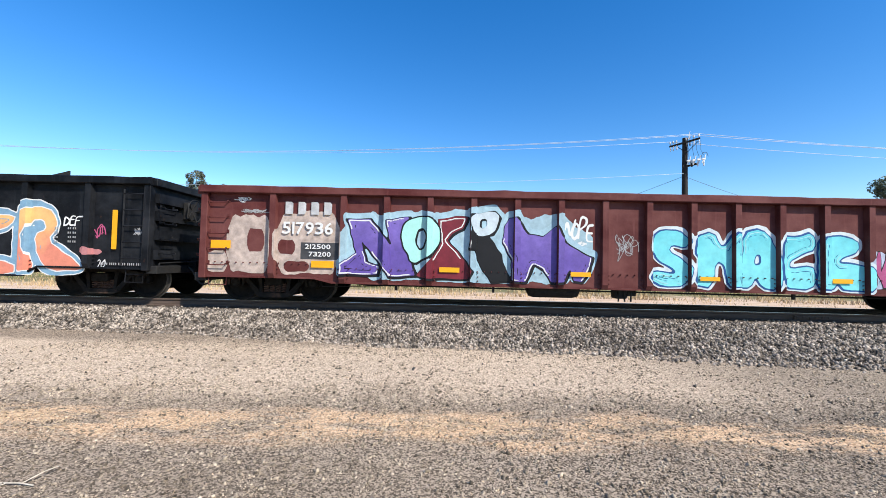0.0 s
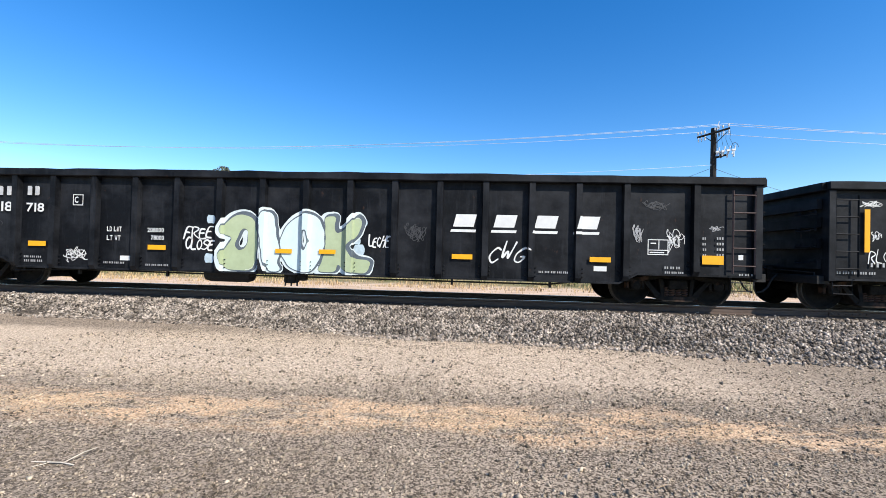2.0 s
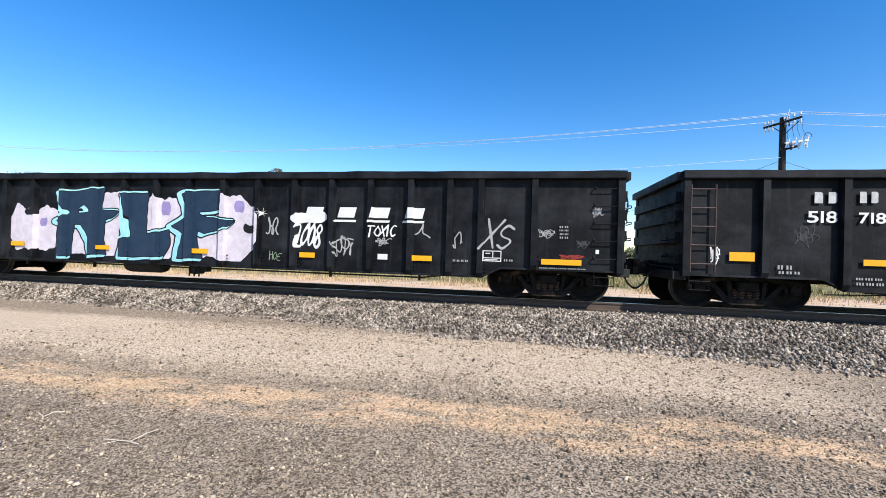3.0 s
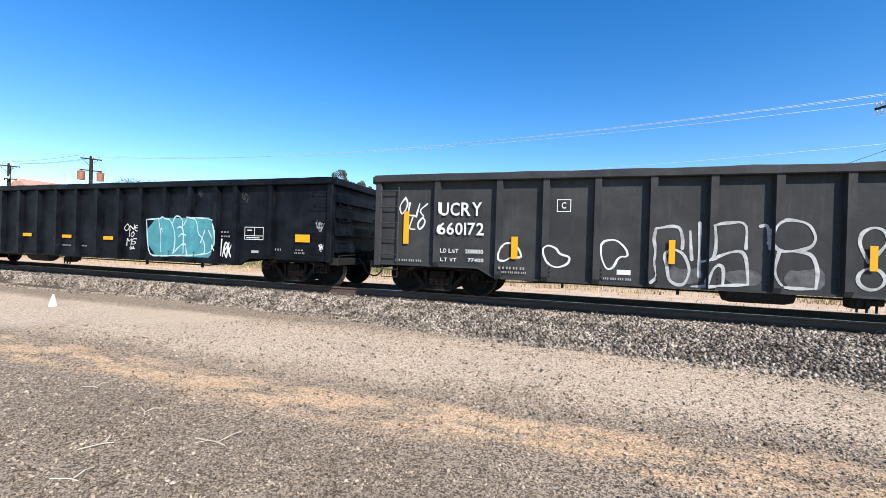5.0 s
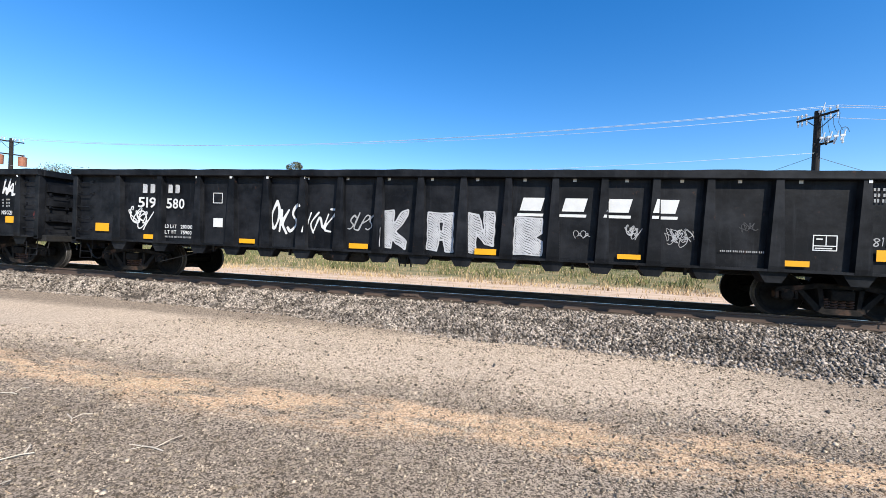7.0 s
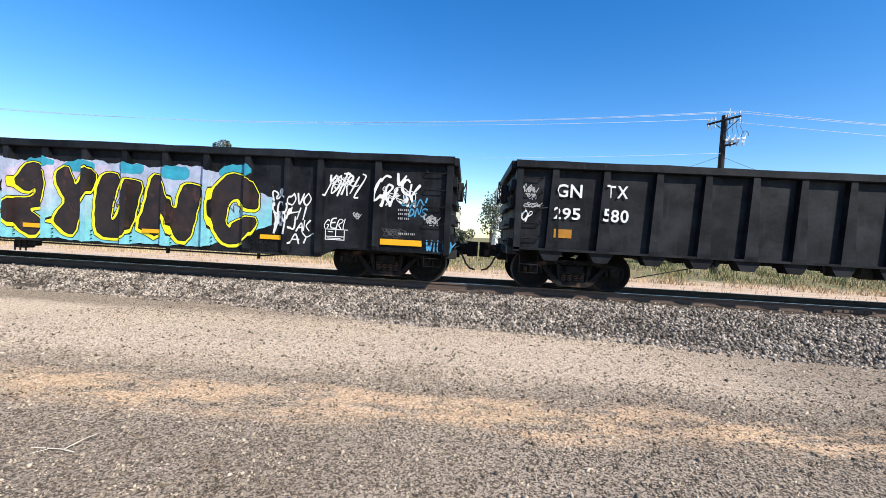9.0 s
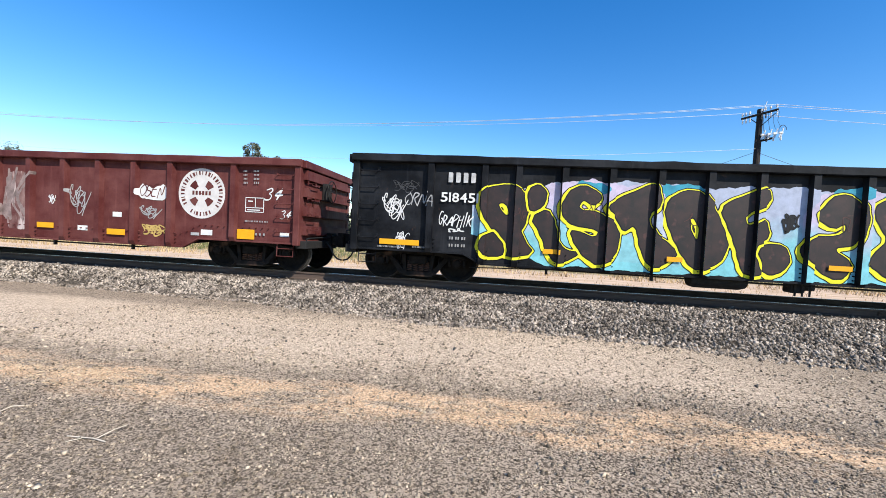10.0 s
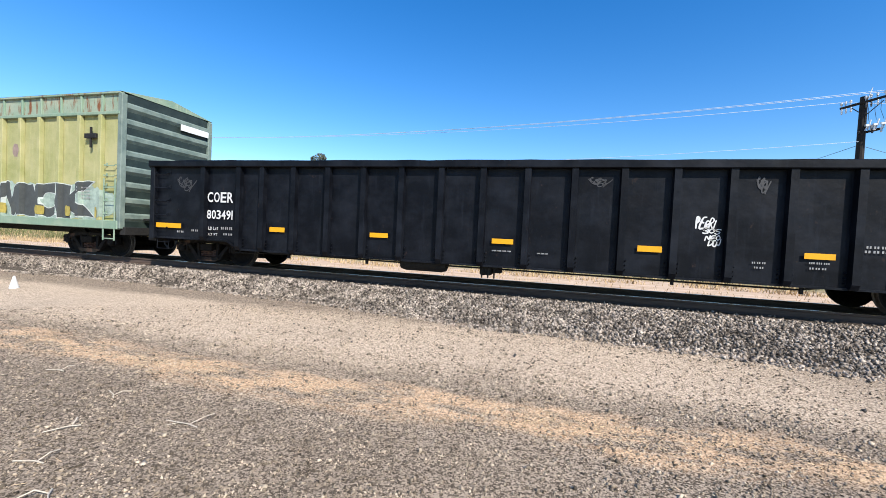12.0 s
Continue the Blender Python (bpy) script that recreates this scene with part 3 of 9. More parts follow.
def bush(x, y, height, width, seed, mat=None):
    rng = np.random.default_rng(seed)
    t = thing("bush", "dense grey-green roadside bush" if mat is SAGE else "dense dark green roadside bush", "bush", group="bushes beyond the track", at=(x, y, float(ground_height(x, y))))
    bm = bmesh.new()
    centres, spread = [], []
    for k in range(9):
        a, r = rng.uniform(0, 6.28), width / 2 * rng.uniform(0.1, 0.85)
        c = (r * math.cos(a), r * math.sin(a), height * rng.uniform(0.3, 0.88))
        rod(bm, [(0.1 * math.cos(a), 0.1 * math.sin(a), -0.05), (c[0] * 0.6, c[1] * 0.6, c[2] * 0.6), c], 0.025, 4)
        centres.append(c)
        spread.append(height * rng.uniform(0.16, 0.28))
    part("stems", bm, BARK, t)
    part("foliage", leaf_cloud("foliage", centres, spread, 1500, 0.12, mat or LEAF, rng), None, t)


for x, y, h, w, seed in ((-32.5, 52, 12.3, 3.6, 1), (-29.8, 53, 10.8, 2.8, 2), (40.5, 37, 10.3, 4.0, 3), (-87, 60, 13.4, 9.0, 4), (-82, 61, 12.3, 5.0, 5), (-92, 62, 12.6, 7, 6), (-60, 70, 12.2, 4.0, 7)):
    tree(x, y, h, w, seed)
rng_b = random.Random(8)
for k in range(34):
    x = -50 + k * 2.25 + rng_b.uniform(-0.6, 0.6)
    tall = 5.6 if 0.5 < x < 4.5 else rng_b.choice((2.2, 2.8, 3.4, 4.2))
    bush(x, 38 + rng_b.uniform(-2, 3), tall, rng_b.uniform(1.8, 3.2), 100 + k, SAGE if k % 3 == 0 else LEAF)


def power_pole(x, y, height, arm_turn, kind, tilt=0.0):
    p = thing("utility_pole", "tarred wooden utility pole with crossarm and insulators", "utility pole", group="poles beyond the track", at=(x, y, float(ground_height(x, y))))
    bm = rod(bmesh.new(), [(0, 0, -0.3), (0, 0, height * 0.5), (0, 0, height)], 0.235, 12)
    for v in bm.verts:
        f = 1 - 0.3 * max(0, v.co.z) / height
        v.co.x, v.co.y = v.co.x * f, v.co.y * f
    part("pole", bm, POLE_WOOD, p)
    c, s = math.cos(arm_turn), math.sin(arm_turn)
    half = 0.95
    tops = []

    def arm(z, half, name="crossarm"):
        bm = box(bmesh.new(), -half, half, -0.06, 0.06, -0.06, 0.06, 0.01)
        a = part(name, bm, POLE_WOOD, p, at=(0.16 * s, -0.16 * c, z))
        a.rotation_euler = (0, tilt, arm_turn)
        return a
    arm(height - 0.35, half)
    for q in (-0.88, -0.5, 0.3, 0.85, -0.7, 0.55, 0.1):
        bm = lathe(bmesh.new(), [(0.02, 0.0), (0.02, 0.1), (0.065, 0.12), (0.045, 0.17), (0.07, 0.19), (0.045, 0.24), (0.05, 0.27), (0.02, 0.29)], 10, "z")
        part("insulator", bm, PORCELAIN, p, "pale porcelain insulator", at=(q * c + 0.16 * s, q * s - 0.16 * c, height - 0.29 - q * math.sin(tilt)))
        if kind == "cutouts":
            part("dead_end_insulator", lathe(bmesh.new(), [(0.015, -0.3), (0.05, -0.26), (0.03, -0.2), (0.055, -0.16), (0.03, -0.1), (0.05, -0.06), (0.015, 0)], 8, "z"), PORCELAIN if abs(q) > 0.4 else DARK_WIRE, p, at=(q * c + 0.18 * s, q * s - 0.26 * c, height - 0.42 - q * math.sin(tilt)))
        tops.append((x + q * c, y + q * s, height + 0.03 - q * math.sin(tilt) + float(ground_height(x, y))))
    part("brace", rod(rod(bmesh.new(), [(0, -0.18, height - 1.1), (0.7 * c, 0.7 * s - 0.15, height - 0.4)], 0.025, 5), [(0, -0.18, height - 1.1), (-0.7 * c, -0.7 * s - 0.15, height - 0.4)], 0.025, 5), POLE_WOOD, p)
    if kind == "cutouts":
        arm(height - 1.95, 0.5, "lower_crossarm").location.x += 0.4
        for q in (0.12, 0.36, 0.58, 0.8):
            bm = rod(bmesh.new(), [(0, 0, -0.25), (0.12, 0, 0.3)], 0.035, 6)
            rod(bm, [(-0.12, 0, -0.3), (0.0, 0, 0.0)], 0.03, 6)
            box(bm, -0.12, 0.1, -0.05, 0.05, -0.06, 0.05)
            part("fuse_cutout", bm, PORCELAIN, p, "pale fuse cutout", at=(q * c * 1.3, q * s * 1.3 - 0.15, height - 1.65))
            part("jumper", rod(bmesh.new(), [(q * c * 1.3, q * s * 1.3 - 0.15, height - 1.4), (q * c, q * s - 0.2, height - 0.9), (q * c * 1.2, q * s * 1.2, height - 0.3)], 0.012, 4), DARK_WIRE, p)
        for q in (-0.2, 0.3, 0.62, 0.95):
            part("lightning_arrester", lathe(bmesh.new(), [(0.03, 0), (0.06, 0.05), (0.04, 0.1), (0.06, 0.15), (0.04, 0.2), (0.06, 0.25), (0.02, 0.3)], 8, "z"), PORCELAIN if q > 0.4 else POLE_WOOD, p, at=(q * c * 1.1, q * s - 0.2, height - 2.12))
        part("switch_box", box(bmesh.new(), 0.25, 0.5, -0.32, -0.16, height - 1.95, height - 1.62, 0.02), PORCELAIN, p, "pale switch box")
        part("loop", rod(bmesh.new(), [(0.95 + 0.22 * math.cos(k * 0.5), -0.7, height - 1.45 + 0.3 * math.sin(k * 0.5)) for k in range(8)], 0.018, 4), DARK_WIRE, p)
        part("pole_pin", rod(bmesh.new(), [(0.2, 0, height - 0.1), (0.35, 0, height + 0.5)], 0.025, 5), PORCELAIN, p)
    else:
        for q in (-1, 1):
            can = lathe(bmesh.new(), [(0.05, -0.5), (0.34, -0.48), (0.36, 0.4), (0.38, 0.42), (0.38, 0.5), (0.1, 0.58)], 16, "z")
            t = part("transformer", can, CAN_RUST, p, "rust-red transformer tank", at=(q * 0.85 * c, q * 0.85 * s, height - 2.35))
            part("bushing", lathe(bmesh.new(), [(0.03, 0.5), (0.06, 0.6), (0.03, 0.78)], 8, "z"), PORCELAIN, t)
        arm(height - 1.7, 1.0, "lower_crossarm")
    return tops


tops_a = power_pole(16.5, 28.2, 10.55, radians(-40), "cutouts", radians(-9))
tops_b = power_pole(-53.9, 32.5, 11.0, radians(58), "transformers")
tops_c = power_pole(-66.0, 31.0, 10.3, radians(58), "cutouts")


def wire(a, b, sag, r, mat, label):
    pts = []
    for k in range(25):
        f = k / 24
        pts.append(tuple(a[i] + (b[i] - a[i]) * f - (4 * sag * f * (1 - f) if i == 2 else 0) for i in range(3)))
    single("power_line", rod(bmesh.new(), pts, r, 5), mat, label, "power line", group="wires between the poles")


for k in (0, 5, 3):
    wire(tops_a[k], tops_b[k], 1.35, 0.013, WIRE, "bright sagging power line between wooden poles")
    far = (95.0 + k, 27.0 - k * 0.5, 10.6)
    wire(tops_a[k], far, 1.6, 0.013, WIRE, "bright sagging power line between wooden poles")
    wire(tops_b[k], tops_c[k], 0.2, 0.016, DARK_WIRE, "dark power line between wooden poles")
wire((16.5, 28.1, 8.15), (-53.9, 32.4, 8.3), 1.2, 0.012, WIRE, "thin lower service wire between wooden poles")
wire((16.5, 28.1, 8.0), (7.0, 60.0, 6.2), 0.7, 0.013, DARK_WIRE, "dark service drop wire from the pole")
wire((16.5, 28.1, 7.9), (48.0, 45.0, 7.0), 0.8, 0.013, DARK_WIRE, "dark service drop wire from the pole")


def building(name, label, x0, x1, y0, depth, height, wall_mat, gable=0.0, roof=None, roof_label=""):
    b = thing(name, label, "building", at=((x0 + x1) / 2, y0, 0.4))
    w = (x1 - x0) / 2
    part("walls", box(bmesh.new(), -w, w, 0, depth, -0.6, height), wall_mat, b)
    if gable:
        part("roof", prism(bmesh.new(), [(-w - 0.4, height - 0.1), (w + 0.4, height - 0.1), (0, height + gable)], "y", -0.5, depth + 0.5), roof, b, roof_label)
    else:
        part("parapet", box(bmesh.new(), -w - 0.12, w + 0.12, -0.12, depth + 0.12, height, height + 0.3), wall_mat, b)
    n = max(2, int(w))
    for k in range(n):
        x = -w + (k + 0.5) * 2 * w / n
        f = part("window", box(bmesh.new(), x - 0.55, x + 0.55, -0.06, 0.04, 1.2, 2.4), WHITE_PANEL, b)
        part("pane", box(bmesh.new(), x - 0.47, x + 0.47, -0.075, -0.055, 1.28, 2.32), WINDOW_DARK, f)


building("warehouse", "low cream stucco building with a flat roof beyond bushes", -20, -1.5, 60, 14, 5.2, STUCCO)
building("shed", "white sheet-metal shed beyond bushes", 4.2, 9.5, 62, 8, 8.9, WHITE_PANEL)
building("house", "house with a pale pink gabled roof behind the poles", -88, -76.5, 40, 12, 7.0, STUCCO, 3.1, ROOF_TILE, "pale pink clay roof")
hoard = thing("green_sign", "dark green roadside sign board on posts", "sign", at=(-3.1, 55, 0.4))
part("board", box(bmesh.new(), -0.9, 0.9, -0.05, 0.05, 5.3, 5.8), SIGN_GREEN, hoard)
for x in (-0.7, 0.7):
    part("post", rod(bmesh.new(), [(x, 0.08, -0.3), (x, 0.08, 5.7)], 0.05, 6), POLE_WOOD, hoard)

# ---- small things on the lot ----
CONE_WHITE = material("dusty_white_plastic", (0.62, 0.60, 0.57), (0.75, 0.73, 0.70), scale=9, rough=0.6)
TWIG = material("bleached_twig", (0.50, 0.42, 0.32), (0.62, 0.54, 0.43), scale=20, rough=0.8)
DARK_STONE = material("dark_stone", (0.035, 0.033, 0.032), (0.07, 0.066, 0.062), scale=20, rough=0.9)
cone = thing("marker_cone", "dusty white marker cone standing on gravel", "cone", at=(-12.0, 6.5, 0.0))
part("shaft", lathe(bmesh.new(), [(0.10, 0.02), (0.09, 0.03), (0.02, 0.30), (0.012, 0.31)], 20, "z"), CONE_WHITE, cone)
part("base", box(bmesh.new(), -0.11, 0.11, -0.11, 0.11, -0.01, 0.022, 0.006), CONE_WHITE, cone)


def twig(x, y, turn, size, seed):
    rng = random.Random(seed)
    bm = rod(bmesh.new(), [(-0.20 * size, 0, 0.012), (0, 0.01, 0.02), (0.10 * size, 0.0, 0.016)], 0.005, 5)
    rod(bm, [(0.02, 0.01, 0.02), (0.06 * size, 0.10 * size, 0.05), (0.05 * size, 0.2 * size, 0.03)], 0.004, 5)
    if seed % 2:
        rod(bm, [(-0.08 * size, 0, 0.015), (-0.12 * size, -0.07 * size, 0.02)], 0.003, 4)
    ob = single("twig", bm, TWIG, "dry bleached forked twig lying on gravel", "twig", group="twigs on the gravel", at=(x, y, float(ground_height(x, y))))
    ob.rotation_euler.z = turn


twig(-2.92, 2.72, -0.05, 1.15, 1)
for k, (x, y, a) in enumerate(((-3.4, 1.95, 0.2), (-4.0, 2.9, -0.5), (-3.7, 2.35, 0.9), (-2.9, 1.75, 2.5), (-5.2, 3.2, 0.1))):
    twig(x, y, a, 0.75, 2 * k + 2)


def loose_stone(x, y, r, seed, mat=None):
    rng = np.random.default_rng(seed)
    me = rough_stones("stone", np.zeros((1, 3)), np.array([r]), mat or DARK_STONE, rng)
    single("stone", me, None, "single dark stone lying on packed dirt", "stone", group="single stones on the lot", at=(x, y, float(ground_height(x, y)) + r * 0.3))


for k, (x, y, r) in enumerate(((-0.46, 5.93, 0.04), (-2.9, 5.6, 0.025), (1.2, 5.4, 0.02), (2.2, 6.0, 0.022), (-4.4, 6.3, 0.03), (0.6, 6.4, 0.018), (-6.6, 5.2, 0.03), (3.4, 5.5, 0.025))):
    loose_stone(x, y, r, 40 + k)


# ---- railway trucks, couplers and gondola cars ----
# A car's own space: x from its rear end (0) to its front, y = 0 on the track's middle, z = 0 on the rail's top.
HALF, RIB_DEPTH, RIB_HALF, FLANK = 1.52, 0.125, 0.065, 0.012
WHEEL_R, WHEELBASE = 0.46, 1.84
SHARED = {}
WHEELSETS = []


def shared(key, make, mat):
    if key not in SHARED:
        SHARED[key] = finish(make(), key.split("/")[0], mat)
        if key == "wheelset":
            # the outer rim and tread are rubbed brighter than the web
            me = SHARED[key]
            me.materials.append(TREAD_STEEL)
            for f in me.polygons:
                if min(math.hypot(me.vertices[k].co.x, me.vertices[k].co.z) for k in f.vertices) > WHEEL_R - 0.03:
                    f.material_index = 1
    return SHARED[key]


def make_wheelset():
    bm = bmesh.new()
    for s in (-1, 1):
        prof = [(0.02, 0.86), (0.11, 0.86), (0.12, 0.79), (0.17, 0.775), (0.34, 0.765), (0.39, 0.80), (WHEEL_R - 0.012, 0.805), (WHEEL_R, 0.79),
                (WHEEL_R + 0.004, 0.71), (WHEEL_R + 0.027, 0.70), (WHEEL_R + 0.024, 0.675), (0.39, 0.672), (0.34, 0.70), (0.16, 0.70), (0.12, 0.66), (0.02, 0.66)]
        lathe(bm, [(r, s * d) for r, d in prof], 40)
    lathe(bm, [(0.08, -0.95), (0.085, 0.95)], 14)
    return bm


def make_side_frame(s):
    def build():
        y0, y1 = s * 0.93, s * 1.07
        bm = bmesh.new()
        # arched top member with pedestal jaws over the axle ends
        prism(bm, [(-1.14, 0.53), (-1.10, 0.61), (-0.66, 0.67), (-0.40, 0.72), (0.40, 0.72), (0.66, 0.67), (1.10, 0.61), (1.14, 0.53), (0.74, 0.55), (0.42, 0.62), (-0.42, 0.62), (-0.74, 0.55)], "y", y0, y1)
        lo, hi = min(y0, y1), max(y0, y1)
        for d in (-1, 1):
            # sloping tension arm, column beside the spring opening, jaws either side of the bearing
            prism(bm, [(d * 0.74, 0.56), (d * 0.66, 0.60), (d * 0.36, 0.27), (d * 0.33, 0.16), (d * 0.43, 0.17)], "y", y0, y1)
            prism(bm, [(d * 0.27, 0.20), (d * 0.34, 0.20), (d * 0.40, 0.64), (d * 0.31, 0.64)], "y", y0, y1)
            box(bm, *sorted((d * 1.06, d * 1.13)), lo, hi, 0.38, 0.56, 0.01)
            box(bm, *sorted((d * 0.72, d * 0.78)), lo, hi, 0.38, 0.58, 0.01)
            box(bm, *sorted((d * 0.80, d * 1.04)), lo - 0.015, hi + 0.015, 0.52, 0.575, 0.012)
        prism(bm, [(-0.42, 0.17), (-0.30, 0.115), (0.30, 0.115), (0.42, 0.17), (0.38, 0.225), (-0.38, 0.225)], "y", lo - 0.02, hi + 0.02)
        return bm
    return build


def make_springs(s):
    def build():
        bm = bmesh.new()
        for k in range(4):
            x = -0.21 + 0.14 * k
            pts = [(x + 0.055 * math.cos(a), s * 1.0 + 0.055 * math.sin(a), 0.225 + 0.235 * a / (2 * math.pi * 4.5)) for a in np.linspace(0, 2 * math.pi * 4.5, 40)]
            rod(bm, pts, 0.014, 4)
        return bm
    return build


def make_axle_box(s):
    def build():
        bm = bmesh.new()
        lathe(bm, [(0.10, s * 0.96), (0.115, s * 1.05), (0.115, s * 1.09), (0.07, s * 1.12), (0.03, s * 1.125)], 14)
        return bm
    return build


def truck(car, x):
    t = thing("truck", "grimy four-wheel railway truck", "", at=(x, 0, 0))
    t.parent = car
    del t["label"]
    for s in (-1, 1):
        part("side_frame", shared(f"side_frame/{s}", make_side_frame(s), TRUCK_STEEL), None, t)
        part("spring_nest", shared(f"spring_nest/{s}", make_springs(s), RUSTY), None, t, "rusty coil springs")
        for a in (-1, 1):
            part("axle_cap", shared(f"axle_cap/{s}", make_axle_box(s), TRUCK_STEEL), None, t, at=(a * WHEELBASE / 2, 0, WHEEL_R))
    part("bolster", shared("bolster", lambda: box(bmesh.new(), -0.2, 0.2, -1.15, 1.15, 0.40, 0.60, 0.02), TRUCK_STEEL), None, t)
    part("spring_seat", shared("spring_seat", lambda: box(bmesh.new(), -0.33, 0.33, -0.92, 0.92, 0.14, 0.58, 0.02), UNDER), None, t)
    for a in (-0.44, 0.44):
        part("brake_beam", shared("brake_beam", lambda: box(bmesh.new(), -0.04, 0.04, -0.75, 0.75, 0.26, 0.36), TRUCK_STEEL), None, t, at=(a, 0, 0))
    for a in (-1, 1):
        w = part("wheelset", shared("wheelset", make_wheelset, WHEEL_STEEL), None, t, at=(a * WHEELBASE / 2, 0, WHEEL_R))
        WHEELSETS.append((w, a))
    return t


def make_coupler(d):
    """From the end sill to the middle of the gap; d is the way out, -1 or 1."""
    def build():
        bm = bmesh.new()
        box(bm, *sorted((-0.35 * d, 0.22 * d)), -0.19, 0.19, 0.60, 1.0, 0.015)
        box(bm, *sorted((0.22 * d, 0.42 * d)), -0.13, 0.13, 0.68, 0.96, 0.02)
        prism(bm, [(0.40 * d, -0.17), (0.40 * d, 0.13), (0.52 * d, 0.18), (0.68 * d, 0.05), (0.66 * d, -0.02), (0.52 * d, -0.04), (0.56 * d, -0.19)], "z", 0.64, 1.02)
        return bm
    return build


def make_hose(d):
    def build():
        pts = [(0.18 * d, -0.42, 0.76), (0.30 * d, -0.44, 0.66), (0.40 * d, -0.44, 0.46), (0.50 * d, -0.43, 0.36), (0.62 * d, -0.42, 0.33)]
        return rod(bmesh.new(), pts, 0.022, 8)
    return build


def make_uncoupling_lever(d):
    def build():
        return rod(bmesh.new(), [(0.10 * d, -1.42, 0.62), (0.12 * d, -1.40, 0.86), (0.13 * d, -0.9, 0.88), (0.22 * d, -0.3, 0.9), (0.3 * d, -0.12, 0.94)], 0.016, 6)
    return build


def make_rung(w, out=0.09):
    """A bent grab iron of width w, standing off the side."""
    def build():
        bm = rod(bmesh.new(), [(0, 0, 0), (0, -out, 0), (0.012, -out, -0.035), (w - 0.012, -out, -0.035), (w, -out, 0), (w, 0, 0)], 0.012, 5)
        for x in (0, w):
            box(bm, x - 0.025, x + 0.025, -0.012, 0, -0.03, 0.06)
        return bm
    return build


def rib_offset(spec, x):
    """How far the side stands out at x."""
    best = 0.0
    for r in spec["ribs"]:
        d = abs(x - r) - RIB_HALF
        if d < 0:
            return RIB_DEPTH
        if d < FLANK:
            best = max(best, RIB_DEPTH * (1 - d / FLANK))
    return best


def side_bottom(spec, x):
    L, e, m = spec["L"], spec["sill_end"], spec["sill_mid"]
    a, b = spec["drop"]
    d = min(x, L - x)
    return e + (m - e) * min(1, max(0, (d - a) / (b - a)))


def battered_bar(x0, x1, y0, y1, z0, z1, seed):
    """A long steel bar with bevelled edges, knocked a little out of line."""
    rng = random.Random(seed)
    bm = bmesh.new()
    n, b, rows = 44, 0.018, []
    for k in range(n + 1):
        x, up, out = x0 + (x1 - x0) * k / n, rng.gauss(0, 0.006) if 0 < k < n else 0.0, rng.gauss(0, 0.005) if 0 < k < n else 0.0
        rows.append([bm.verts.new((x, y + out, z)) for y, z in ((y0 + b, z0), (y1 - b, z0), (y1, z0 + b), (y1, z1 - b + up), (y1 - b, z1 + up), (y0 + b, z1 + up), (y0, z1 - b + up), (y0, z0 + b))])
    for p, q in zip(rows, rows[1:]):
        for k in range(8):
            bm.faces.new((p[k], p[(k + 1) % 8], q[(k + 1) % 8], q[k]))
    bm.faces.new(rows[0])
    bm.faces.new(rows[-1])
    bmesh.ops.recalc_face_normals(bm, faces=bm.faces[:])
    return bm


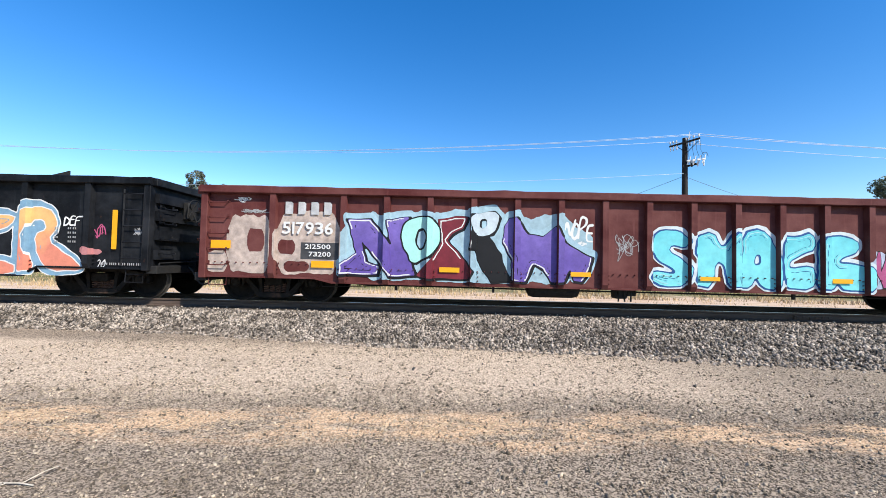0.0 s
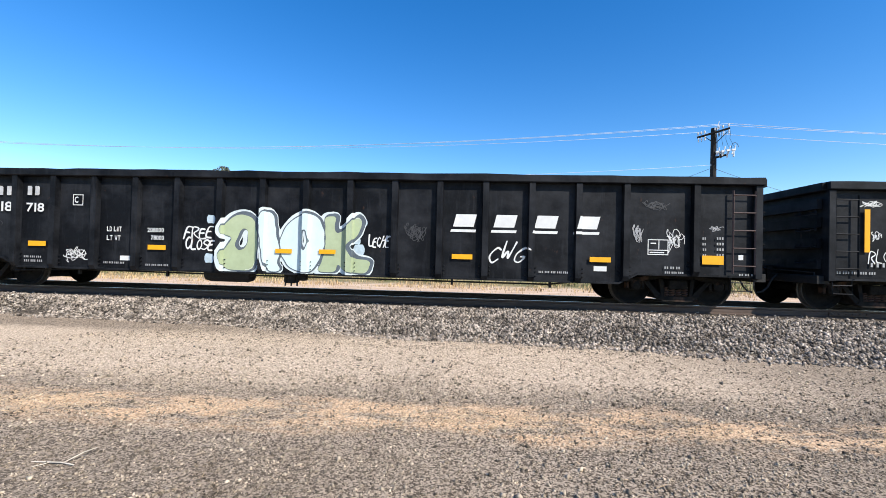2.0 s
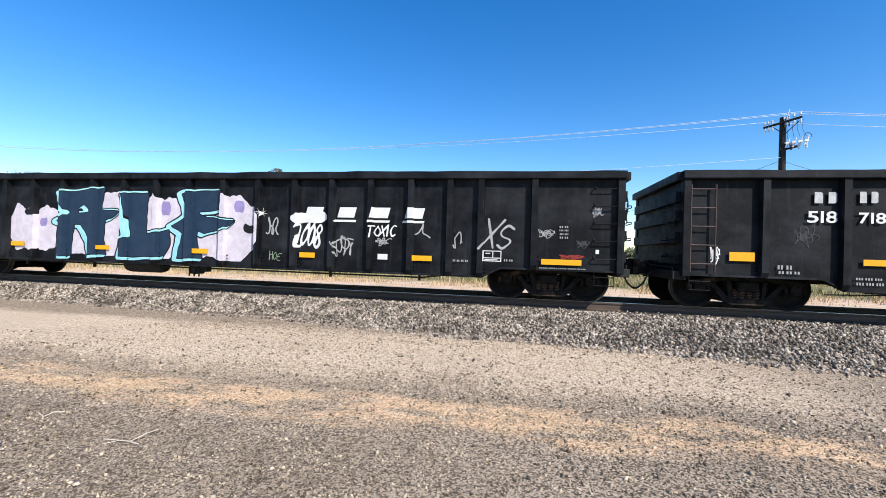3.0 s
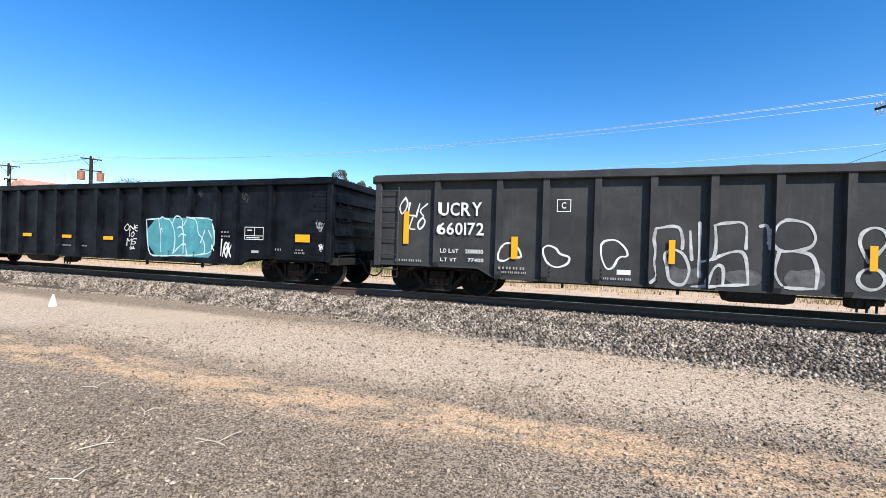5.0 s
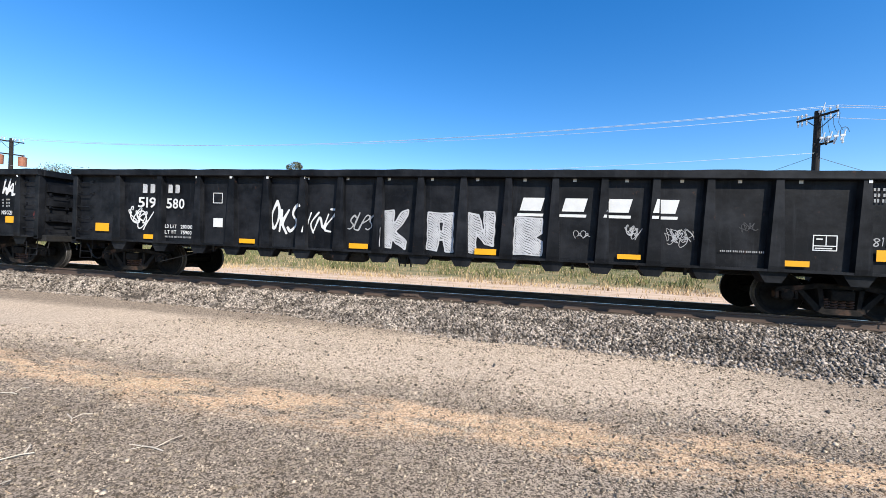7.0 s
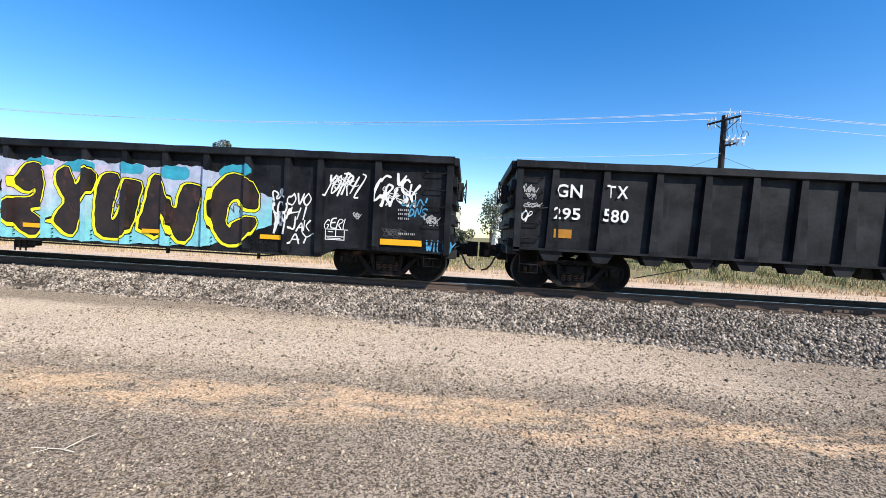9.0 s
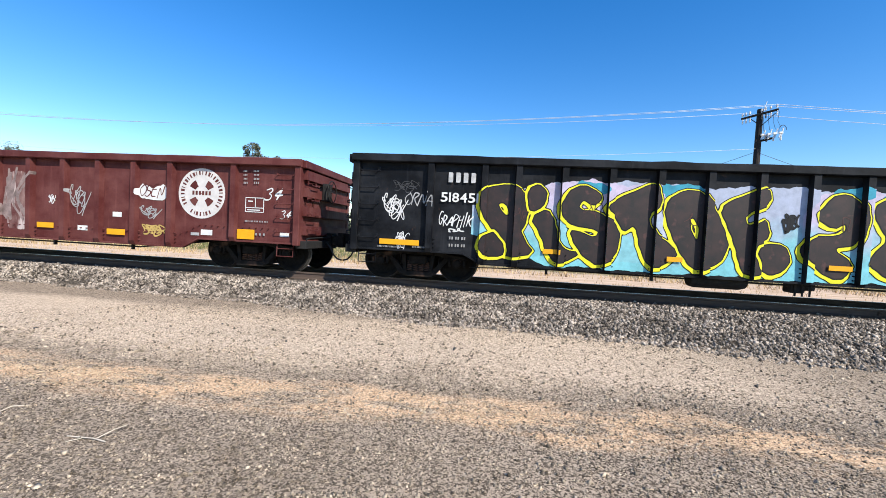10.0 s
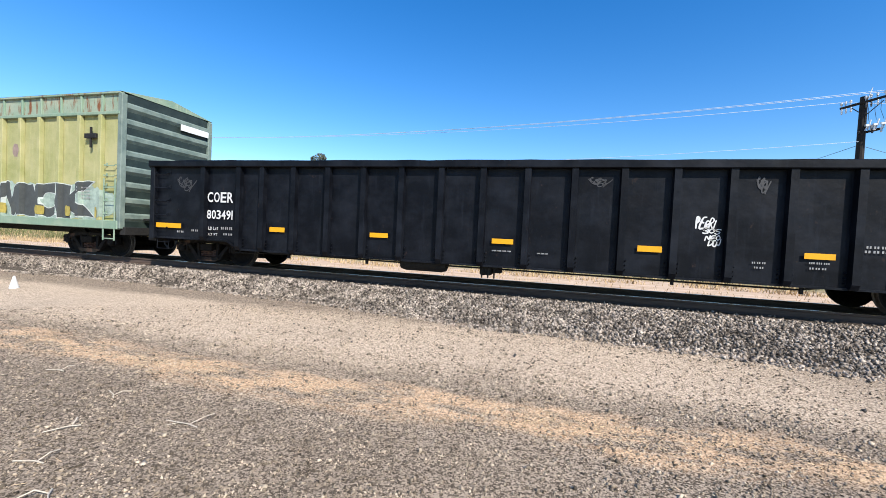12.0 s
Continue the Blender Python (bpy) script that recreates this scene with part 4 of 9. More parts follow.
def gondola(spec):
    L, top = spec["L"], spec["top"]
    a, b = spec["drop"]
    body, chord_h = spec["paint"], 0.17
    car = thing("gondola_car", spec["label"], "rail car", group="cars of the freight train")
    e, m = spec["sill_end"], spec["sill_mid"]
    outline = [(0.02, e), (a, e), (b, m), (L - b, m), (L - a, e), (L - 0.02, e), (L - 0.02, top - chord_h), (0.02, top - chord_h)]
    open_frame = spec.get("open_frame")
    for s in (-1, 1):
        part("side_wall", prism(bmesh.new(), outline, "y", s * (HALF - 0.012), s * HALF), body, car)
        bm = battered_bar(-0.03, L + 0.03, *sorted((s * (HALF - 0.05), s * (HALF + 0.16))), top - chord_h, top, len(spec["label"]) + s)
        part("top_chord", bm, spec.get("chord_paint", body), car)
        bm = bmesh.new()
        if open_frame:
            box(bm, 0.0, L, *sorted((s * (HALF - 0.05), s * (HALF + 0.11))), e - 0.005, e + 0.045)
        else:
            # side sill angle along the lower edge
            pts = [(0.02, e - 0.03), (a, e - 0.03), (b, m - 0.03), (L - b, m - 0.03), (L - a, e - 0.03), (L - 0.02, e - 0.03),
                   (L - 0.02, e + 0.012), (L - a, e + 0.012), (L - b, m + 0.012), (b, m + 0.012), (a, e + 0.012), (0.02, e + 0.012)]
            prism(bm, pts, "y", s * (HALF - 0.06), s * (HALF + 0.045))
        part("side_sill", bm, body, car)
        for x in (0.06, L - 0.06):
            bm = box(bmesh.new(), x - 0.075, x + 0.075, *sorted((s * (HALF - 0.06), s * (HALF + 0.11))), e - 0.05, top - chord_h, 0.01)
            part("corner_post", bm, body, car)
    # ribs, tapered at the foot
    for s in (-1, 1):
        for r in spec["ribs"]:
            z0 = side_bottom(spec, r) - (0.0 if open_frame else 0.02)
            key = f"rib/{s}{spec['name']}{z0:.2f}"

            def make_rib():
                bm = bmesh.new()
                zt = top - chord_h
                rows = []
                flare = 0.075 if open_frame else 0.0
                for z, depth, w in ((z0, RIB_DEPTH * (0.9 if open_frame else 0.55), flare), (z0 + 0.10, RIB_DEPTH, flare * 0.95), (zt, RIB_DEPTH, 0.0)):
                    rows.append([bm.verts.new((x, s * (HALF + y), z)) for x, y in
                                 ((-RIB_HALF - FLANK - w, 0), (-RIB_HALF - w, depth), (RIB_HALF + w, depth), (RIB_HALF + FLANK + w, 0))])
                for p, q in zip(rows, rows[1:]):
                    for k in range(4):
                        bm.faces.new((p[k], p[(k + 1) % 4], q[(k + 1) % 4], q[k]))
                bm.faces.new(rows[0])
                bm.faces.new(rows[-1])
                if open_frame:
                    prism(bm, [(-0.27, e - 0.006), (0.27, e - 0.006), (0.14, e - 0.22), (-0.14, e - 0.22)], "y", s * (HALF - 0.25), s * (HALF + 0.04))
                bmesh.ops.recalc_face_normals(bm, faces=bm.faces[:])
                return bm
            part("rib", shared(key, make_rib, body), None, car, at=(r, 0, 0))
    # ends with level stiffeners
    for x, d in ((0.0, -1), (L, 1)):
        bm = box(bmesh.new(), *sorted((x - 0.01 * d, x - 0.05 * d)), -HALF + 0.05, HALF - 0.05, e - 0.02, top - 0.03)
        w = part("end_wall", bm, spec.get("end_paint", body), car)
        for z in (1.05, 1.5, 1.95, 2.35):
            if z < top - 0.3:
                bm = prism(bmesh.new(), [(-HALF + 0.08, z - 0.11), (-HALF + 0.08, z + 0.11), (HALF - 0.08, z + 0.11), (HALF - 0.08, z - 0.11)], "x", x, x + 0.10 * d)
                part("end_stiffener", bm, spec.get("end_paint", body), w)
        bm = box(bmesh.new(), *sorted((x - 0.06 * d, x + 0.13 * d)), -HALF - 0.06, HALF + 0.06, top - 0.19, top - 0.012, 0.015)
        part("end_chord", bm, spec.get("chord_paint", body), car)
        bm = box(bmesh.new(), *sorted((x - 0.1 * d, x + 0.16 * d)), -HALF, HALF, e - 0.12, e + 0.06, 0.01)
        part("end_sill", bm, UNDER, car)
        part("coupler", shared(f"coupler/{d}", make_coupler(d), TRUCK_STEEL), None, car, at=(x, 0, 0))
        part("air_hose", shared(f"air_hose/{d}", make_hose(d), HOSE), None, car, "black rubber air hose", at=(x, 0, 0))
        part("uncoupling_lever", shared(f"uncoupling_lever/{d}", make_uncoupling_lever(d), UNDER), None, car, at=(x, 0, 0))
        # grab irons on the end, and a sill step below the corner
        for z in (1.1, 1.45, 1.8, 2.15):
            g = part("end_grab_iron", shared("end_grab_iron/" + spec["name"], make_rung(0.42, 0.1), body), None, car, at=(x + 0.1 * d, -HALF + 0.12 + (0.42 if d < 0 else 0), z))
            g.rotation_euler.z = radians(90 * d)
        bm = rod(bmesh.new(), [(-0.2, 0, e), (-0.2, -0.02, 0.42), (0.2, -0.02, 0.42), (0.2, 0, e)], 0.014, 5)
        rod(bm, [(-0.2, -0.01, 0.6), (0.2, -0.01, 0.6)], 0.012, 5)
        part("sill_step", bm, body, car, at=(x - 0.36 * d, -HALF + 0.02, 0))
    # hand brake on the front end
    bm = bmesh.new()
    for k in range(24):
        p, q = (2 * math.pi * j / 24 for j in (k, k + 1))
        rod(bm, [(0.30, 0.28 * math.cos(p), 0.28 * math.sin(p)), (0.30, 0.28 * math.cos(q), 0.28 * math.sin(q))], 0.014, 5)
    for k in range(5):
        p = 2 * math.pi * k / 5
        rod(bm, [(0.22, 0, 0), (0.30, 0.28 * math.cos(p), 0.28 * math.sin(p))], 0.012, 5)
    bw = part("brake_wheel", bm, UNDER, car, at=((0 if spec.get("brake_rear") else L), -0.45, top - 0.62))
    if spec.get("brake_rear"):
        bw.rotation_euler.z = math.pi
    part("brake_housing", box(bmesh.new(), 0.10, 0.24, -0.17, 0.17, -0.24, 0.2, 0.02), UNDER, bw)
    # ladders or single grab irons on the near side
    for x in (0.13, L - 0.59):
        if spec["ladder"]:
            lad = part("ladder", rod(rod(bmesh.new(), [(0, -0.09, e + 0.05), (0, -0.09, top - 0.28)], 0.022, 4), [(0.46, -0.09, e + 0.05), (0.46, -0.09, top - 0.28)], 0.022, 4),
                       spec.get("ladder_paint", body), car, at=(x, -HALF, 0))
            for k in range(5):
                z = e + 0.22 + k * (top - e - 0.6) / 4
                part("rung", shared("rung/" + spec["name"], lambda: rod(bmesh.new(), [(0, -0.1, 0), (0.46, -0.1, 0)], 0.014, 5), spec.get("ladder_paint", body)), None, lad, at=(0, 0, z))
        else:
            for k in range(5):
                part("grab_iron", shared("grab_iron/" + spec["name"], make_rung(0.42), body), None, car, at=(x + 0.02, -HALF, e + 0.28 + k * (top - e - 0.62) / 4))
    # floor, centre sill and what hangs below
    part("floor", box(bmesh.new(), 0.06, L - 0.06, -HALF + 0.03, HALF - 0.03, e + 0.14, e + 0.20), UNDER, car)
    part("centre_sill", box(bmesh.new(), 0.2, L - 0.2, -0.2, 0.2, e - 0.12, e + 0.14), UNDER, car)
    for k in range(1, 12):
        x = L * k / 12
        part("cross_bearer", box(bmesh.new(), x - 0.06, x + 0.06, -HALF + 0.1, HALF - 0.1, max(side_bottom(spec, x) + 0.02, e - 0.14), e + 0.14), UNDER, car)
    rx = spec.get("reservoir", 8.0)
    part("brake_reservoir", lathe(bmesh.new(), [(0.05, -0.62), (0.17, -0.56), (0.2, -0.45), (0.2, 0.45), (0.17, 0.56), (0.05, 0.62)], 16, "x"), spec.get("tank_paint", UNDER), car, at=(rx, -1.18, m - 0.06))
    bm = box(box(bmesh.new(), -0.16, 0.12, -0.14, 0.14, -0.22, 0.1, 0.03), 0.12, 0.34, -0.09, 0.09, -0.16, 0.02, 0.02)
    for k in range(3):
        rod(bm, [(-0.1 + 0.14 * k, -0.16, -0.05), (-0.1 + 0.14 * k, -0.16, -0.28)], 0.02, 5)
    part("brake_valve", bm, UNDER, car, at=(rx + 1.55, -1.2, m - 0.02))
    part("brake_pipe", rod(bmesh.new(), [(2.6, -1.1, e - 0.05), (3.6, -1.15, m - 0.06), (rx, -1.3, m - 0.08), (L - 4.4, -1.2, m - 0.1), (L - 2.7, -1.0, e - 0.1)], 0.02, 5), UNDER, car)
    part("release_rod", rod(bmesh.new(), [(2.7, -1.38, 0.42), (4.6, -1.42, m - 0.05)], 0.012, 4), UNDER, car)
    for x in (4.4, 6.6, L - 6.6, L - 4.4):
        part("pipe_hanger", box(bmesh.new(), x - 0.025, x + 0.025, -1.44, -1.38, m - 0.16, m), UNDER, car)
    for x in (spec.get("truck_in", 1.47), L - spec.get("truck_in", 1.47)):
        truck(car, x)
    # bolts beside each rib's foot, and a row of rivets along the lower seam of the riveted cars
    spots = [(r + d, side_bottom(spec, r) + h) for r in spec["ribs"] for d in (-0.115, 0.115) for h in (0.10, 0.19, 0.28)]
    if body is BROWN_STEEL:
        spots += [(0.3 + 0.16 * k, side_bottom(spec, 0.3 + 0.16 * k) + 0.31) for k in range(120) if rib_offset(spec, 0.3 + 0.16 * k) == 0]
    bm = bmesh.new()
    for x, z in spots:
        ring = [bm.verts.new((x + 0.017 * math.cos(a), -HALF, z + 0.017 * math.sin(a))) for a in (2 * math.pi * k / 6 for k in range(6))]
        tip = [bm.verts.new((x + 0.009 * math.cos(a), -HALF - 0.05, z + 0.009 * math.sin(a))) for a in (2 * math.pi * k / 6 for k in range(6))]
        for k in range(6):
            bm.faces.new((ring[k], ring[(k + 1) % 6], tip[(k + 1) % 6], tip[k]))
        bm.faces.new(tip)
    tagged(part("rivets", bm, body, car), kind="stuff")
    return car


# ---- paint on the sides: lettering and graffiti that follow the ribs ----
def drape(bm, spec, layer):
    """Lays a flat mesh (x along the car, z up) on the near side, over panels and ribs."""
    if not bm.verts:
        return bm
    lo, hi = min(v.co.x for v in bm.verts), max(v.co.x for v in bm.verts)
    for r in spec["ribs"]:
        if r + 0.1 < lo or r - 0.1 > hi:
            continue
        for x in (r - RIB_HALF - FLANK, r - RIB_HALF, r + RIB_HALF, r + RIB_HALF + FLANK):
            bmesh.ops.bisect_plane(bm, geom=bm.verts[:] + bm.edges[:] + bm.faces[:], plane_co=(x, 0, 0), plane_no=(1, 0, 0), dist=1e-5)
    # the rear flank of a rib stays bare
    bare = []
    for f in bm.faces:
        x = f.calc_center_median().x
        if any(r - RIB_HALF - FLANK < x < r - RIB_HALF for r in spec["ribs"]):
            bare.append(f)
    bmesh.ops.delete(bm, geom=bare, context="FACES")
    for v in bm.verts:
        v.co.y = -(HALF + rib_offset(spec, v.co.x) + 0.003 + 0.0025 * layer)
    return bm


def flat_patch(car, spec, name, x0, x1, z0, z1, mat, layer, label="", wavy=0.0, seed=0, slant=0.0):
    """A rectangle, or with wavy a patch with an uneven outline."""
    bm = bmesh.new()
    if wavy:
        rng = random.Random(seed)
        n = max(12, int((x1 - x0) / 0.06))
        ph = [rng.uniform(0, 6.28) for _ in range(6)]

        def wob(x, k):
            return wavy * (0.55 * math.sin(2.3 * x + ph[k]) + 0.4 * math.sin(5.7 * x + ph[k + 1]) + 0.3 * math.sin(13 * x + ph[k + 2]) + 0.18 * math.sin(31 * x + ph[k]))
        rows = []
        for i in range(n + 1):
            f = i / n
            x = x0 + (x1 - x0) * f
            pinch = min(1.0, 5 * min(f, 1 - f) + 0.35)
            c, h = (z0 + z1) / 2, (z1 - z0) / 2 * pinch
            rows.append((bm.verts.new((x, 0, max(c - h + wob(x, 0) * 0.6, z0 - 0.02))), bm.verts.new((x, 0, c + h + wob(x, 3)))))
        for p, q in zip(rows, rows[1:]):
            bm.faces.new((p[0], q[0], q[1], p[1]))
    else:
        bm.faces.new([bm.verts.new(p) for p in ((x0, 0, z0), (x1, 0, z0), (x1 + slant, 0, z1), (x0 + slant, 0, z1))])
    return part(name, drape(bm, spec, layer + 0.12 * (seed % 5)), mat, car, label)


GLYPHS = {}


def glyph(ch, offset):
    """Outline of a character of the built-in font as (vertices, faces), scaled to a unit box."""
    key = (ch, offset)
    if key not in GLYPHS:
        cu = bpy.data.curves.new("letter", "FONT")
        # an M is drawn as a turned W
        cu.body, cu.offset, cu.resolution_u = "W" if ch == "M" else ch, offset, 3
        ob = bpy.data.objects.new("letter", cu)
        me = bpy.data.meshes.new_from_object(ob)
        co = np.array([v.co[:2] for v in me.vertices])
        if ch == "M":
            co = np.array([0.9, 0.7]) - co
        faces = [tuple(p.vertices) for p in me.polygons]
        bpy.data.objects.remove(ob)
        bpy.data.curves.remove(cu)
        bpy.data.meshes.remove(me)
        GLYPHS[key] = (co, faces)
    return GLYPHS[key]


def letter_into(bm, ch, x0, z0, w, h, offset=0.0, shear=0.0, turn=0.0, dx=0.0, dz=0.0):
    """One letter, stretched into a box, sheared and turned."""
    if ch == " ":
        return
    plain, _ = glyph(ch, 0.0)
    co, faces = glyph(ch, offset)
    lo, hi = plain.min(0), plain.max(0)
    u = (co - lo) / np.maximum(hi - lo, 1e-6)
    p = np.stack([u[:, 0] * w, u[:, 1] * h], 1)
    p[:, 0] += shear * (p[:, 1] - h / 2)
    c = np.array([w / 2, h / 2])
    q = p - c
    ca, sa = math.cos(turn), math.sin(turn)
    p = np.stack([q[:, 0] * ca - q[:, 1] * sa, q[:, 0] * sa + q[:, 1] * ca], 1) + c
    vs = [bm.verts.new((x0 + a + dx, 0, z0 + b + dz)) for a, b in p]
    for f in faces:
        try:
            bm.faces.new([vs[i] for i in f])
        except ValueError:
            pass


def lettering(car, spec, text, x, z, h, mat=None, width=0.62, layer=1, label="", offset=0.012, shear=0.0, name="lettering", skip=()):
    """A stencilled line; x is its left end, z its foot, h the letters' height."""
    bm = bmesh.new()
    w = h * width
    for ch in text:
        cw = w * (0.35 if ch in "1I.-:'" else 0.9)
        if ch != " ":
            letter_into(bm, ch, x, z + (h * 0.42 if ch == "-" else 0), cw, h * (0.14 if ch == "-" else 1), offset, shear)
        x += cw + w * 0.24 if ch != " " else w * 0.8
    return part(name, drape(bm, spec, layer), mat or WHITE, car, label)


def bars(car, spec, x, z, widths, h, mat=None, layer=13, gap=0.4, label="small white stencilled writing"):
    """Writing too small to read, as a row of short bars of a letter's width."""
    bm = bmesh.new()
    for w in widths:
        n = max(1, round(w / (h * 0.85)))
        for k in range(n):
            a, b = x + w * k / n, x + w * (k + 0.58) / n
            bm.faces.new([bm.verts.new(p) for p in ((a, 0, z), (b, 0, z), (b, 0, z + h * 0.9), (a, 0, z + h * 0.9))])
        x += w + h * gap
    return tagged(part("lettering", drape(bm, spec, layer), mat or DIM_STENCIL, car, label), kind="stuff")


def ribbon(bm, pts, thick, first=0, last=None):
    """A painted stroke through points (x, z), slightly thicker where it bends."""
    rows = []
    n = len(pts)
    for i in range(first, n if last is None else min(n, last)):
        p, q = pts[max(i - 1, 0)], pts[min(i + 1, n - 1)]
        d = math.hypot(q[0] - p[0], q[1] - p[1]) or 1
        nx, nz = -(q[1] - p[1]) / d, (q[0] - p[0]) / d
        t = thick / 2
        rows.append((bm.verts.new((pts[i][0] + nx * t, 0, pts[i][1] + nz * t)), bm.verts.new((pts[i][0] - nx * t, 0, pts[i][1] - nz * t))))
    for p, q in zip(rows, rows[1:]):
        bm.faces.new((p[0], p[1], q[1], q[0]))


def scribble(car, spec, x0, x1, z0, z1, seed, mat=None, thick=0.03, strokes=3, loops=2.2, layer=2, label="scrawled white graffiti tag"):
    """An unreadable scrawl: looping strokes that run along the box."""
    rng = random.Random(seed)
    bm = bmesh.new()
    for k in range(strokes):
        a, b = sorted((rng.uniform(0, 0.35), rng.uniform(0.6, 1)))
        n, f1, f2 = 46, loops * rng.uniform(0.8, 1.4), rng.uniform(2.5, 4.5)
        p1, p2 = rng.uniform(0, 6.28), rng.uniform(0, 6.28)
        mid, amp = rng.uniform(0.35, 0.65), rng.uniform(0.25, 0.5)
        pts = []
        for i in range(n):
            t = i / (n - 1)
            x = a + (b - a) * t + 0.10 * math.sin(6.28 * f1 * t * 1.5 + p2)
            z = mid + amp * math.sin(6.28 * f1 * t + p1) * (0.65 + 0.35 * math.sin(f2 * t * 3 + p2))
            pts.append((x0 + (x1 - x0) * x, z0 + (z1 - z0) * min(1.05, max(-0.05, z))))
        t = thick * rng.uniform(0.8, 1.15)
        # later runs of a stroke lie over earlier ones
        for j in range(0, n - 1, 5):
            one = bmesh.new()
            ribbon(one, pts, t, j, j + 6)
            drape(one, spec, layer + 0.45 * k + 0.045 * j / 5)
            me = bpy.data.meshes.new("stroke")
            one.to_mesh(me)
            one.free()
            bm.from_mesh(me)
            bpy.data.meshes.remove(me)
    bmesh.ops.remove_doubles(bm, verts=bm.verts[:], dist=0.002)
    return part("graffiti_tag", bm, mat or WHITE, car, label)


def tag_text(car, spec, text, x0, x1, z0, z1, mat=None, seed=0, offset=0.02, shear=0.15, layer=2, label="white graffiti tag", rise=0.0):
    """A readable tag in loose hand-drawn letters."""
    rng = random.Random(seed)
    lines = []
    w, h = (x1 - x0) / len(text), z1 - z0
    upright = h > 3 * (x1 - x0)
    if upright:
        w, h = x1 - x0, h / len(text) * 0.8
    for i, ch in enumerate(text):
        if ch not in PEN:
            continue
        low, tall, lean, wide = rng.uniform(-0.12, 0.08) * h, h * rng.uniform(0.85, 1.2), shear + rng.uniform(-0.12, 0.2), w * rng.uniform(0.75, 1.0)
        for stroke in PEN[ch]:
            line = []
            for p in stroke.split():
                u, v = int(p[0]) / 6 + rng.uniform(-0.08, 0.08), int(p[1]) / 9 + rng.uniform(-0.05, 0.05)
                line.append((x0 + (0 if upright else i * w) + u * wide + lean * tall * (v - 0.4), z0 + low + v * tall + rise * i + ((z1 - z0) * (len(text) - 1 - i) / len(text) if upright else 0)))
            lines.append(rounded(line, 2, False))
    return pen_lines(car, spec, lines, min(0.034, max(0.009, h * 0.042 + offset * 0.2)), mat or WHITE, label, layer)


def star(car, spec, x, z, r, mat=None, points=8, layer=2, inner=0.13, label="white painted star burst"):
    bm = bmesh.new()
    vs = []
    for k in range(points * 2):
        a = math.pi * k / points + 0.2
        rr = r * (1 if k % 4 == 0 else 0.72) if k % 2 == 0 else r * inner
        vs.append(bm.verts.new((x + rr * math.sin(a), 0, z + rr * math.cos(a))))
    c = bm.verts.new((x, 0, z))
    for k in range(points * 2):
        bm.faces.new((c, vs[k], vs[(k + 1) % (points * 2)]))
    return part("painted_star", drape(bm, spec, layer), mat or WHITE, car, label)


def loosen(bm, cx, cz, w, h, key, cut=0.11, amp=1.0):
    """Cuts a letter into small faces and bends it as a hand would: flared foot or head, a swing, wavering edges."""
    for axis, c, half in ((0, cx, w), (2, cz, h)):
        n = max(3, int(half * 1.4 / cut))
        for k in range(1, n):
            q = c - half * 0.7 + 1.4 * half * k / n
            co, no = [0, 0, 0], [0, 0, 0]
            co[axis], no[axis] = q, 1
            bmesh.ops.bisect_plane(bm, geom=bm.verts[:] + bm.edges[:] + bm.faces[:], plane_co=co, plane_no=no, dist=1e-5)
    rng = random.Random(int(key * 10))
    flare, swing, p, q, r = rng.uniform(-0.13, 0.13), rng.uniform(-0.06, 0.06), rng.uniform(0, 6.28), rng.uniform(0, 6.28), rng.uniform(0, 6.28)
    for v in bm.verts:
        u, t = (v.co.x - cx) / (w / 2), (v.co.z - cz) / (h / 2)
        x = v.co.x + (v.co.x - cx) * flare * 1.4 * t + amp * (swing * math.sin(2.2 * t + p) + 0.035 * math.sin(5.1 / amp * v.co.z + q) + 0.02 * math.sin((11 * v.co.z + 4 * v.co.x) / amp + r))
        z = v.co.z + 0.03 * math.sin(2.6 * u + r) * h + amp * 0.024 * math.sin(6.5 / amp * v.co.x + p)
        v.co.x, v.co.z = x, z


def painted_piece(car, spec, text, boxes, layers, label, seed=0, shear=0.0, wob=0.06, base_layer=2, drips=None, inner=None):
    """Large graffiti letters. boxes: (x, z, width, height) of each letter; layers from the back: (stroke growth, paint, shift x, shift z)."""
    rng = random.Random(seed)
    turns = [(rng.uniform(-wob, wob) * 1.6, shear + rng.uniform(-wob, wob) * 2) for _ in text]
    piece = None
    for k, (grow, mat, dx, dz) in enumerate(layers):
        bm = bmesh.new()
        for i, ch in enumerate(text):
            x, z, w, h = boxes[i]
            x, z, w, h = x + 0.06 * w, z + 0.04 * h, w * 0.88, h * 0.92
            # the backmost coat lies under all letters; then each letter overlaps the one before it
            lift = base_layer + 0.2 * (i % 3) if k == 0 else base_layer + 0.8 + 0.45 * (i * (len(layers) - 1) + k)
            one = bmesh.new()
            letter_into(one, ch, x, z, w, h, grow, turns[i][1], turns[i][0], dx, dz)
            loosen(one, x + w / 2, z + h / 2, w, h, seed * 7.3 + i * 1.9)
            drape(one, spec, lift)
            me = bpy.data.meshes.new("letter")
            one.to_mesh(me)
            one.free()
            bm.from_mesh(me)
            bpy.data.meshes.remove(me)
        if piece is None:
            piece = part("graffiti_piece", bm, mat, car, label)
        else:
            part("paint_layer", bm, mat, piece)
    return piece


